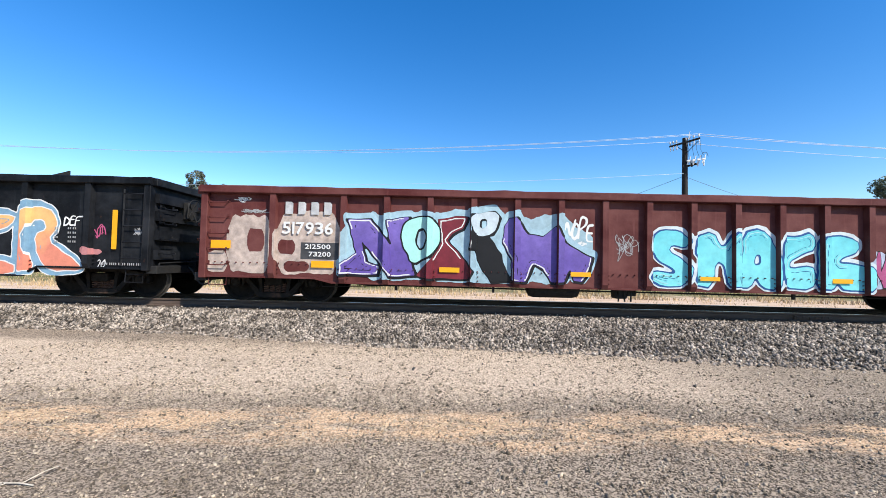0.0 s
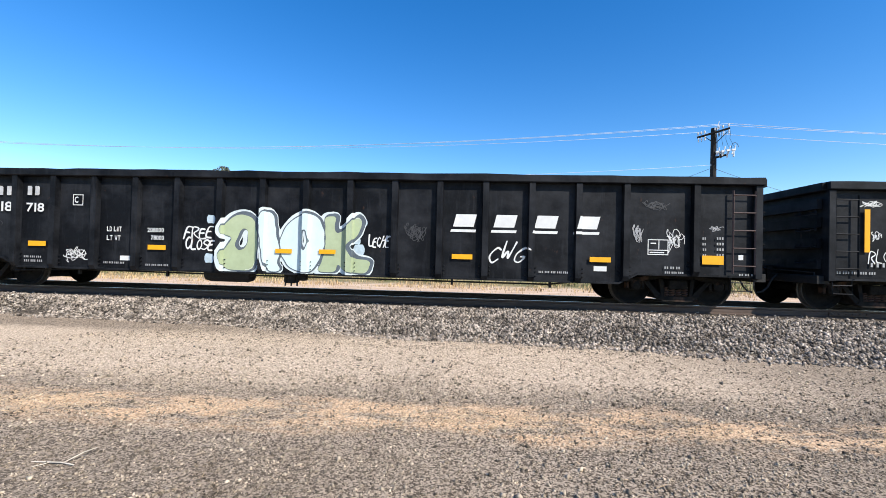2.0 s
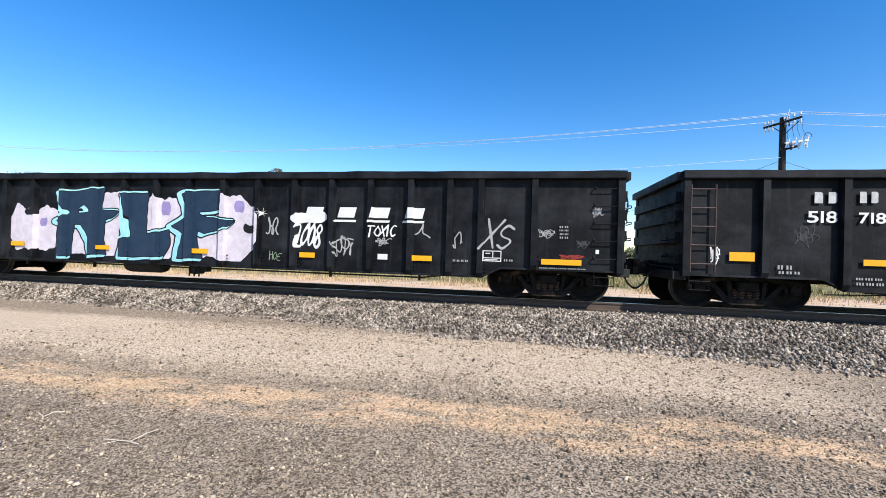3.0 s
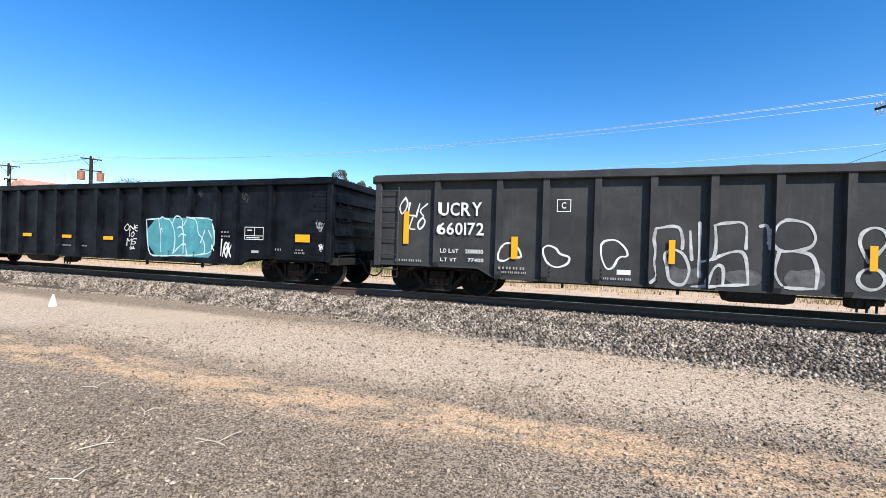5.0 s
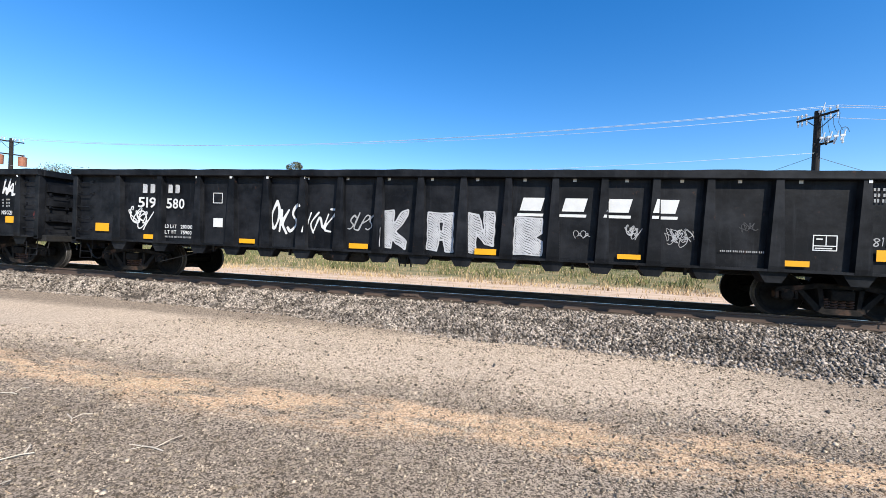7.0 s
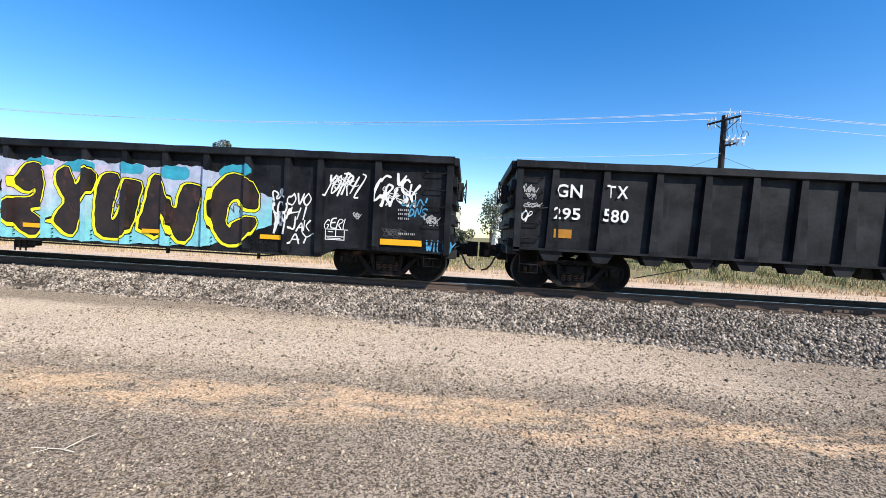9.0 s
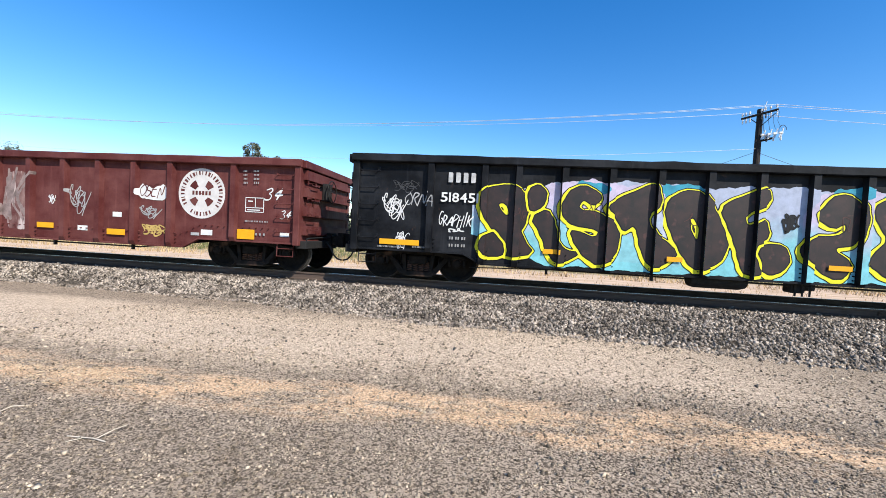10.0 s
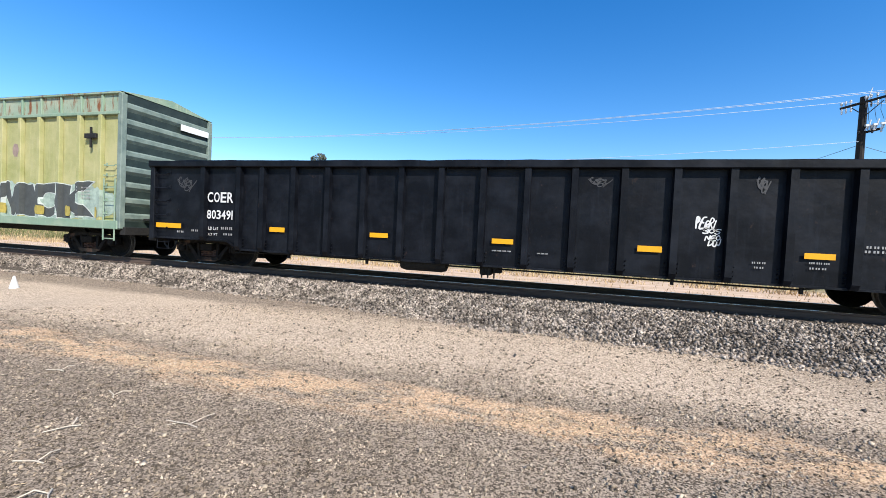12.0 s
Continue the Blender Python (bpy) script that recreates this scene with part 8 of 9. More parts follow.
    tag_text(car, spec, 'WAS', 18.45, 19.08, 2.11, 2.6, WHITE, 3, 0.03, 0.3, 2, "white graffiti tag")
    scribble(car, spec, 18.05, 18.27, 1.22, 1.55, 4, DIM_WHITE, 0.016, 3, 2.2, 2, "scrawled white graffiti tag")
    bars(car, spec, 18.46, 1.95, [0.08], 0.05)
    bars(car, spec, 18.62, 1.96, [0.16], 0.05)
    bars(car, spec, 18.47, 1.86, [0.08], 0.05)
    bars(car, spec, 18.63, 1.86, [0.16], 0.06)
    bars(car, spec, 18.47, 1.77, [0.08], 0.05)
    bars(car, spec, 18.63, 1.77, [0.16], 0.06)
    stencil(car, spec, 'NSG21', 18.47, 18.89, 1.55, 1.66)
    flat_patch(car, spec, "reflector", 18.64, 19.09, 1.31, 1.5, YELLOW, 19, "yellow reflective strip")
    flat_patch(car, spec, "reflector", 17.05, 17.5, 1.14, 1.24, YELLOW, 19, "yellow reflective strip")
    flat_patch(car, spec, "reflector", 14.1, 14.52, 1.13, 1.23, YELLOW, 19, "yellow reflective strip")
    flat_patch(car, spec, "reflector", 11.18, 11.65, 1.11, 1.23, YELLOW, 19, "yellow reflective strip")
    flat_patch(car, spec, "reflector", 8.32, 8.71, 1.12, 1.22, YELLOW, 19, "yellow reflective strip")
    white_dots(car, spec, 8.62, 19.06, 2.75, 22)
    flat_patch(car, spec, "painted_patch", 19.64, 19.8, 1.43, 1.7, spray((0.35, 0.05, 0.04), worn=0.6), 2, "red paint smear", 0.03, 3, 0)
    stencil(car, spec, 'GN', 0.84, 1.44, 2.11, 2.38)
    stencil(car, spec, 'TX', 1.88, 2.4, 2.14, 2.39)
    stencil(car, spec, '295', 0.8, 1.42, 1.63, 1.87)
    stencil(car, spec, '580', 1.84, 2.44, 1.62, 1.88)
    flat_patch(car, spec, "painted_patch", 0.84, 1.25, 1.22, 1.41, spray((0.5, 0.22, 0.02)), 5, "weathered orange reflector", 0, 0, 0)
    scribble(car, spec, 0.14, 0.53, 1.95, 2.34, 4, DIM_WHITE, 0.014, 4, 2.2, 2, "scrawled white graffiti tag")
    tag_text(car, spec, 'COP', 0.03, 0.4, 1.56, 1.75, WHITE, 3, 0.03, 0.15, 2, "white graffiti tag")
    scribble(car, spec, 0.12, 0.66, 1.83, 1.99, 3, DIM_WHITE, 0.012, 3, 2.2, 2, "scrawled white graffiti tag")


def paint_dark_letters(car, spec):
    plain_marks(car, spec, 2.12, 2.79, 2.29, 2.51, 4)
    stencil(car, spec, '518451', 1.99, 2.85, 1.86, 2.06)
    tag_text(car, spec, 'GRAPHIK', 1.98, 2.73, 1.33, 1.59, WHITE, 2, 0, 0.15, 2, "white graffiti tag")
    scribble(car, spec, 2.15, 2.61, 1.2, 1.3, 3, WHITE, 0.03, 1, 2.2, 2, "scrawled white graffiti tag")
    bars(car, spec, 2.23, 1.03, [0.109, 0.109, 0.109], 0.07)
    bars(car, spec, 2.23, 0.87, [0.109, 0.109, 0.109], 0.07)
    scribble(car, spec, 0.64, 1.34, 1.26, 1.96, 4, WHITE, 0.02, 4, 2.2, 2, "scrawled white graffiti tag")
    tag_text(car, spec, 'ORNA', 1.2, 1.85, 1.76, 2.03, DIM_WHITE, 3, 0, 0.15, 2, "white graffiti tag")
    scribble(car, spec, 0.83, 1.47, 2.01, 2.37, 5, FAINT, 0.014, 3, 2.2, 2, "scrawled white graffiti tag")
    scribble(car, spec, 0.94, 1.32, 0.71, 1.22, 6, WHITE, 0.016, 3, 2.2, 2, "scrawled white graffiti tag")
    flat_patch(car, spec, "reflector", 0.65, 1.56, 0.85, 0.97, YELLOW, 19, "yellow reflective strip")
    bars(car, spec, 0.61, 0.78, [0.124, 0.124, 0.124, 0.124], 0.04)
    bars(car, spec, 1.41, 0.8, [0.091, 0.091, 0.091], 0.04)
    flat_patch(car, spec, "painted_patch", 2.71, 15.88, 0.56, 2.40, spray((0.50, 0.56, 0.72), (0.26, 0.70, 0.78)), 1, "turquoise graffiti background", 0.06, 71, 0)
    flat_patch(car, spec, "painted_patch", 3.9, 7.53, 0.71, 2.38, spray((0.68, 0.60, 0.78), (0.30, 0.68, 0.76)), 1.6, "lilac spray cloud", 0.08, 72, 0)
    flat_patch(car, spec, "painted_patch", 9.38, 12.31, 0.99, 2.36, spray((0.68, 0.60, 0.78), (0.30, 0.68, 0.76)), 1.6, "lilac spray cloud", 0.08, 73, 0)
    scribble(car, spec, 3.49, 3.94, 1.37, 1.89, 0, spray((0.10, 0.045, 0.04), worn=0.4), 0.014, 1, 1.8, 6.6, "faint brown swirl")
    scribble(car, spec, 5.08, 5.52, 1.57, 2.08, 1, spray((0.10, 0.045, 0.04), worn=0.4), 0.014, 1, 1.8, 6.6, "faint brown swirl")
    scribble(car, spec, 7.02, 7.45, 1.42, 1.92, 2, spray((0.10, 0.045, 0.04), worn=0.4), 0.014, 1, 1.8, 6.6, "faint brown swirl")
    scribble(car, spec, 10.03, 10.43, 1.63, 2.11, 3, spray((0.10, 0.045, 0.04), worn=0.4), 0.014, 1, 1.8, 6.6, "faint brown swirl")
    scribble(car, spec, 10.96, 11.35, 1.01, 1.49, 4, spray((0.10, 0.045, 0.04), worn=0.4), 0.014, 1, 1.8, 6.6, "faint brown swirl")
    scribble(car, spec, 11.98, 12.37, 1.3, 1.78, 5, spray((0.10, 0.045, 0.04), worn=0.4), 0.014, 1, 1.8, 6.6, "faint brown swirl")
    scribble(car, spec, 13.26, 13.63, 1.02, 1.49, 6, spray((0.10, 0.045, 0.04), worn=0.4), 0.014, 1, 1.8, 6.6, "faint brown swirl")
    scribble(car, spec, 14.05, 14.42, 1.53, 2.0, 7, spray((0.10, 0.045, 0.04), worn=0.4), 0.014, 1, 1.8, 6.6, "faint brown swirl")
    scribble(car, spec, 14.79, 15.15, 1.22, 1.68, 8, spray((0.10, 0.045, 0.04), worn=0.4), 0.014, 1, 1.8, 6.6, "faint brown swirl")
    scribble(car, spec, 8.91, 9.35, 1.49, 1.98, 6, BLACK, 0.04, 3, 2, 4, "black graffiti arrows")
    star(car, spec, 7.0, 1.96, 0.12, points=5)
    star(car, spec, 10.21, 1.81, 0.12, points=5)
    flat_patch(car, spec, "reflector", 4.28, 4.63, 0.83, 0.93, YELLOW, 19, "yellow reflective strip")
    flat_patch(car, spec, "reflector", 6.82, 7.13, 0.81, 0.91, YELLOW, 19, "yellow reflective strip")
    flat_patch(car, spec, "reflector", 9.89, 10.32, 0.81, 0.91, YELLOW, 19, "yellow reflective strip")
    flat_patch(car, spec, "reflector", 12.83, 13.28, 0.83, 0.92, YELLOW, 19, "yellow reflective strip")
    flat_patch(car, spec, "reflector", 15.64, 16.13, 0.84, 0.94, YELLOW, 19, "yellow reflective strip")
    scribble(car, spec, 15.83, 16.25, 1.74, 2.06, 3, WHITE, 0.04, 1, 2.2, 2, "scrawled white graffiti tag")
    scribble(car, spec, 15.85, 16.27, 1.0, 1.74, 8, WHITE, 0.04, 3, 2.5, 2, "scrawled white graffiti tag")
    tag_text(car, spec, 'DRAIL', 15.56, 15.97, 0.71, 0.83, BLACK, 2, 0.02, 0.1, 5, "white graffiti tag")
    tag_text(car, spec, 'OVO', 16.28, 16.77, 1.61, 1.85, WHITE, 0, 0.03, 0.15, 2, "white graffiti tag")
    tag_text(car, spec, 'HI', 16.3, 16.78, 1.34, 1.58, WHITE, 1, 0.03, 0.15, 2, "white graffiti tag")
    tag_text(car, spec, 'JAK', 16.31, 16.8, 1.07, 1.31, WHITE, 2, 0.03, 0.15, 2, "white graffiti tag")
    tag_text(car, spec, 'AY', 16.33, 16.82, 0.8, 1.04, WHITE, 3, 0.03, 0.15, 2, "white graffiti tag")
    tag_text(car, spec, 'YOTRIZ', 17.11, 17.95, 1.93, 2.38, WHITE, 3, 0.0, 0.4, 2, "white graffiti tag")
    scribble(car, spec, 17.2, 17.8, 2.07, 2.41, 3, WHITE, 0.016, 3, 2.2, 2, "scrawled white graffiti tag")
    tag_text(car, spec, 'GERL', 17.1, 17.69, 1.16, 1.4, WHITE, 4, 0.01, 0.15, 2, "white graffiti tag")
    ruled_box(car, spec, 17.13, 17.58, 0.9, 1.15, True)
    scribble(car, spec, 17.74, 17.97, 1.36, 1.54, 4, DIM_WHITE, 0.014, 3, 2.2, 2, "scrawled white graffiti tag")
    tag_text(car, spec, 'CRYSK', 18.24, 19.18, 1.8, 2.35, WHITE, 5, 0.02, 0.25, 2, "white graffiti tag")
    scribble(car, spec, 18.3, 19.12, 1.75, 2.19, 8, WHITE, 0.018, 3, 2.2, 2, "scrawled white graffiti tag")
    tag_text(car, spec, 'DAN', 18.88, 19.38, 1.74, 1.94, spray((0.08, 0.35, 0.6)), 6, 0.03, 0.15, 2, "white graffiti tag")
    tag_text(car, spec, 'DNS', 19.03, 19.42, 1.53, 1.72, spray((0.08, 0.35, 0.6)), 7, 0.03, 0.15, 2, "white graffiti tag")
    tag_text(car, spec, 'WILEY', 19.44, 20.06, 0.76, 0.98, spray((0.08, 0.35, 0.6)), 8, 0.03, 0.15, 2, "white graffiti tag")
    scribble(car, spec, 19.31, 19.78, 1.27, 1.57, 4, DIM_WHITE, 0.014, 4, 2.2, 2, "scrawled white graffiti tag")
    scribble(car, spec, 18.35, 18.95, 1.01, 1.28, 5, FAINT, 0.014, 4, 2.2, 2, "scrawled white graffiti tag")
    flat_patch(car, spec, "reflector", 18.4, 19.34, 0.86, 0.99, YELLOW, 19, "yellow reflective strip")
    bars(car, spec, 18.81, 1.1, [0.112, 0.112, 0.112], 0.05)
    bars(car, spec, 18.77, 1.63, [0.119, 0.119], 0.05)
    bars(car, spec, 18.78, 1.54, [0.119, 0.119], 0.05)
    bars(car, spec, 18.78, 1.44, [0.119, 0.119], 0.05)
    for k, (a, b, z) in enumerate(((4.9, 5.6, 2.30), (6.6, 7.5, 2.32), (9.9, 10.6, 2.38), (10.8, 11.6, 2.30), (12.2, 12.8, 2.34), (13.3, 13.9, 2.26), (14.6, 15.4, 2.36))):
        flat_patch(car, spec, "painted_patch", a, b, z - 0.16, z + 0.10, spray((0.05, 0.40, 0.55), worn=0.4), 2.3, "deep turquoise spray puff", 0.05, 120 + k)
    acid = spray((0.93, 0.86, 0.03), worn=0.1)
    coats = [("fill", 0.068, BLACK, -0.02, -0.02, None), ("fill", 0.050, acid, -0.022, -0.022, None), ("fill", 0.004, BLACK, 0.0, 0.0, 0.05), ("fill", -0.02, MOTTLED, 0.0, 0.0, 0.07)]
    letters = [
        (2.85, 0.70, 1.29, 1.62, [[(0, 84), (16, 94), (48, 100), (76, 90), (85, 71), (80, 46), (74, 34), (100, 5), (46, 0), (49, 12), (29, 32), (15, 44), (1, 63)], [(31, 73), (44, 73), (53, 57), (44, 57)]]),
        (2.88, 0.70, 0.60, 0.56, [[(34, 92), (57, 100), (100, 36), (89, 0), (24, 1), (0, 31), (6, 74)]]),
        (3.89, 1.72, 0.42, 0.63, [[(0, 82), (58, 100), (98, 74), (100, 33), (52, 0), (9, 9)]]),
        (3.98, 0.63, 1.12, 1.21, [[(0, 81), (33, 100), (50, 70), (57, 33), (82, 23), (100, 24), (70, 1), (52, 0), (33, 21), (22, 48)]]),
        (4.59, 0.61, 1.31, 1.73, [[(0, 69), (10, 92), (35, 100), (62, 93), (67, 82), (52, 74), (36, 83), (31, 70), (63, 67), (89, 57), (100, 39), (91, 12), (65, 0), (44, 10), (28, 25), (17, 43), (38, 43), (59, 36), (64, 45), (22, 49), (6, 58)]]),
        (5.55, 0.67, 1.51, 1.74, [[(4, 76), (52, 98), (66, 100), (71, 74), (58, 63), (63, 45), (95, 24), (100, 17), (81, 1), (61, 0), (48, 22), (41, 51), (24, 39), (14, 56), (0, 68)]]),
        (6.73, 0.60, 1.31, 1.71, [[(3, 88), (26, 100), (56, 99), (77, 79), (94, 50), (100, 32), (86, 13), (56, 0), (35, 14), (13, 43), (0, 69)], [(38, 65), (45, 67), (54, 52), (51, 39), (44, 48)]]),
        (7.78, 0.59, 1.03, 1.85, [[(0, 74), (40, 89), (89, 100), (97, 83), (51, 68), (55, 55), (86, 66), (100, 46), (70, 31), (96, 11), (72, 0), (49, 3), (31, 37), (17, 54)]]),
        (8.49, 0.61, 0.72, 0.70, [[(0, 80), (35, 100), (80, 93), (100, 58), (84, 15), (49, 0), (24, 17)]]),
    ]
    sprayed(car, spec, letters, coats, "dark brown graffiti letters edged in bright yellow", 3.2, 1)
    letters = [
        (9.33, 0.63, 1.18, 1.72, [[(19, 71), (44, 95), (71, 100), (93, 91), (100, 70), (89, 44), (81, 39), (54, 35), (87, 22), (78, 1), (51, 0), (6, 23), (0, 33), (15, 49), (58, 52), (71, 58), (70, 67), (53, 57)]]),
        (10.62, 0.68, 1.07, 1.64, [[(0, 86), (29, 100), (42, 84), (49, 69), (76, 100), (100, 85), (79, 58), (63, 43), (49, 0), (31, 1), (0, 17), (3, 29), (29, 49), (8, 67)]]),
        (11.62, 0.68, 1.18, 1.50, [[(11, 93), (26, 100), (53, 96), (44, 69), (34, 32), (39, 24), (56, 49), (69, 91), (79, 91), (100, 86), (92, 59), (79, 21), (65, 0), (7, 0), (0, 26), (4, 68)]]),
        (12.68, 0.65, 1.57, 1.55, [[(22, 100), (38, 97), (41, 89), (57, 42), (67, 82), (77, 89), (100, 84), (91, 44), (79, 0), (59, 3), (41, 49), (38, 33), (32, 3), (8, 16), (0, 19), (13, 64)]]),
        (14.41, 0.67, 1.17, 1.62, [[(3, 65), (11, 84), (40, 100), (76, 97), (98, 76), (100, 54), (90, 50), (65, 56), (59, 67), (44, 63), (37, 51), (32, 29), (43, 21), (47, 33), (91, 42), (97, 31), (79, 15), (65, 1), (35, 0), (13, 13), (0, 42)]]),
    ]
    sprayed(car, spec, letters, coats, "dark brown graffiti letters edged in bright yellow", 3.2, 1)


def paint_brown_second(car, spec):
    plain_marks(car, spec, 1.8, 2.58, 2.09, 2.34, 4)
    stencil(car, spec, '518302', 1.81, 2.83, 1.69, 1.9)
    flat_patch(car, spec, "painted_patch", 3.03, 3.88, 0.8, 1.72, spray((0.48, 0.22, 0.50)), 1, "mauve spray cloud", 0.12, 81, 0)
    flat_patch(car, spec, "painted_patch", 8.2, 8.92, 1.31, 1.94, spray((0.48, 0.22, 0.50)), 1, "mauve spray cloud", 0.1, 82, 0)
    flat_patch(car, spec, "painted_patch", 3.71, 9.71, 0.48, 1.17, spray((0.48, 0.22, 0.50)), 1, "mauve spray cloud", 0.06, 83, 0)
    for k in range(3):
        tag_text(car, spec, "RUHANK", 9.14 + 0.05 * k, 12.70 + 0.03 * k, 0.92, 2.02, spray((0.40, 0.30, 0.28), worn=0.7), 90 + k, 0.0, 0.03, 2 + 0.4 * k, "faded chalky graffiti letters")
    flat_patch(car, spec, "reflector", 11.03, 11.52, 0.8, 0.92, YELLOW, 19, "yellow reflective strip")
    flat_patch(car, spec, "reflector", 13.0, 13.48, 0.79, 0.92, YELLOW, 19, "yellow reflective strip")
    flat_patch(car, spec, "reflector", 14.97, 15.47, 0.71, 0.85, YELLOW, 19, "yellow reflective strip")
    flat_patch(car, spec, "reflector", 18.41, 18.85, 0.78, 1.01, YELLOW, 19, "yellow reflective strip")
    bars(car, spec, 10.06, 0.67, [0.115, 0.115, 0.115], 0.06)
    scribble(car, spec, 13.82, 14.56, 0.97, 1.85, 4, DIM_WHITE, 0.02, 3, 2.2, 2, "scrawled white graffiti tag")
    scribble(car, spec, 13.24, 13.47, 1.38, 1.7, 5, WHITE, 0.02, 2, 2.2, 2, "scrawled white graffiti tag")
    flat_patch(car, spec, "painted_patch", 15.08, 15.33, 1.15, 1.27, WHITE, 2, "small white placard", 0, 0, 0)
    flat_patch(car, spec, "painted_patch", 14.11, 14.39, 0.77, 0.89, WHITE, 2, "small white placard", 0, 0, 0)
    flat_patch(car, spec, "painted_patch", 15.76, 16.55, 1.62, 1.98, WHITE, 2, "white bubble tag", 0.1, 84, 0)
    tag_text(car, spec, 'OSEN', 15.82, 16.47, 1.68, 1.95, BROWN_STEEL, 5, 0.0, 0.2, 4, "white graffiti tag")
    scribble(car, spec, 15.79, 16.5, 1.07, 1.44, 4, DIM_WHITE, 0.02, 3, 2.2, 2, "scrawled white graffiti tag")
    scribble(car, spec, 15.81, 16.52, 0.71, 1.07, 5, spray((0.72, 0.5, 0.16)), 0.035, 4, 2.2, 2, "scrawled white graffiti tag")
    round_emblem(car, spec, 16.84, 18.05, 1.21, 2.41)
    bars(car, spec, 18.52, 2.36, [0.1], 0.04)
    bars(car, spec, 18.77, 2.37, [0.15], 0.04)
    bars(car, spec, 18.52, 2.27, [0.11], 0.04)
    bars(car, spec, 18.78, 2.28, [0.14], 0.04)
    bars(car, spec, 18.53, 2.18, [0.1], 0.04)
    bars(car, spec, 18.78, 2.18, [0.15], 0.05)
    bars(car, spec, 18.53, 2.08, [0.11], 0.05)
    bars(car, spec, 18.79, 2.09, [0.14], 0.05)
    tag_text(car, spec, '34', 19.05, 19.49, 1.73, 2.01, WHITE, 3, 0.02, 0.4, 2, "white graffiti tag")
    tag_text(car, spec, '34', 19.46, 19.72, 1.3, 1.5, WHITE, 3, 0.0, 0.3, 2, "white graffiti tag")
    ruled_box(car, spec, 18.57, 19.04, 1.42, 1.77, True)
    bars(car, spec, 18.59, 1.19, [0.104, 0.104, 0.104, 0.104, 0.104], 0.04)
    flat_patch(car, spec, "painted_patch", 17.19, 17.41, 0.8, 0.87, DIM_WHITE, 2, "small placard", 0, 0, 0)
    flat_patch(car, spec, "painted_patch", 17.45, 17.75, 0.82, 0.95, WHITE, 2, "small white placard", 0, 0, 0)
    flat_patch(car, spec, "painted_patch", 19.46, 19.69, 0.88, 0.98, WHITE, 2, "small white placard", 0, 0, 0)
    bars(car, spec, 18.86, 0.88, [0.075, 0.075, 0.075], 0.06)
    scribble(car, spec, 0.43, 1.34, 2.02, 2.46, 14, WHITE, 0.03, 5, 3, 2, "scrawled white graffiti tag")
    scribble(car, spec, 0.58, 1.25, 1.52, 1.96, 15, WHITE, 0.03, 4, 2.5, 2, "scrawled white graffiti tag")
    scribble(car, spec, 0.6, 1.27, 0.8, 1.24, 16, spray((0.6, 0.42, 0.2)), 0.02, 5, 3, 2, "scrawled white graffiti tag")
    flat_patch(car, spec, "reflector", -0.01, 0.47, 0.79, 1.04, YELLOW, 19, "yellow reflective strip")
    flat_patch(car, spec, "reflector", 2.37, 2.62, 0.87, 0.99, YELLOW, 19, "yellow reflective strip")
    scribble(car, spec, 2.56, 2.87, 0.72, 1.07, 5, spray((0.6, 0.4, 0.5)), 0.02, 4, 2.2, 2, "scrawled white graffiti tag")
    stencil(car, spec, 'LD LMT', 1.68, 2.07, 1.32, 1.42)
    stencil(car, spec, 'LT WT', 1.69, 2.04, 1.15, 1.25)
    stencil(car, spec, '213900', 2.52, 2.84, 1.34, 1.43)
    stencil(car, spec, '72500', 2.53, 2.85, 1.15, 1.25)
    flat_patch(car, spec, "painted_patch", 1.97, 2.21, 0.83, 0.95, WHITE, 2, "small white placard", 0, 0, 0)
    bars(car, spec, 0.59, 1.07, [0.146, 0.146, 0.146, 0.146], 0.05)
    letters = [
        (3.09, 0.77, 1.41, 1.33, [[(15, 88), (28, 100), (65, 84), (92, 73), (99, 40), (100, 0), (0, 7), (13, 54)], [(37, 43), (66, 46), (69, 27), (47, 15)]]),
        (4.14, 0.73, 1.63, 1.66, [[(0, 96), (47, 100), (96, 93), (100, 73), (75, 59), (48, 62), (46, 40), (71, 36), (66, 0), (22, 1), (20, 57)]]),
        (4.91, 0.62, 1.33, 1.74, [[(0, 100), (86, 90), (100, 72), (97, 51), (82, 40), (77, 0), (37, 4), (22, 36), (35, 67)]]),
        (6.02, 0.65, 0.69, 1.30, [[(15, 100), (71, 84), (100, 90), (97, 62), (53, 50), (63, 0), (0, 2), (2, 49)]]),
        (6.54, 0.60, 1.23, 1.62, [[(4, 84), (58, 100), (52, 72), (86, 77), (100, 55), (96, 2), (62, 5), (67, 37), (47, 36), (42, 0), (0, 3), (12, 44)]]),
        (7.65, 0.62, 1.36, 1.30, [[(1, 100), (43, 96), (73, 75), (82, 60), (62, 53), (32, 66), (56, 53), (97, 49), (100, 17), (75, 0), (16, 0), (21, 24), (51, 31), (27, 41), (0, 56)]]),
    ]
    sprayed(car, spec, letters, [("fill", 0.05, spray((0.80, 0.78, 0.70)), 0.02, 0.03, None), ("fill", 0.018, spray((0.02, 0.10, 0.13)), 0.0, 0.0, None),
                                 ("fill", -0.01, spray((0.93, 0.80, 0.06), (0.24, 0.72, 0.50), worn=0.3), 0.0, 0.0, 0.03), ("line", 0.14, 0.016, spray((0.03, 0.16, 0.18))), ("line", 0.06, 0.012, spray((0.45, 0.78, 0.66)))], "yellow and mint green graffiti letters", 2.2, 1)
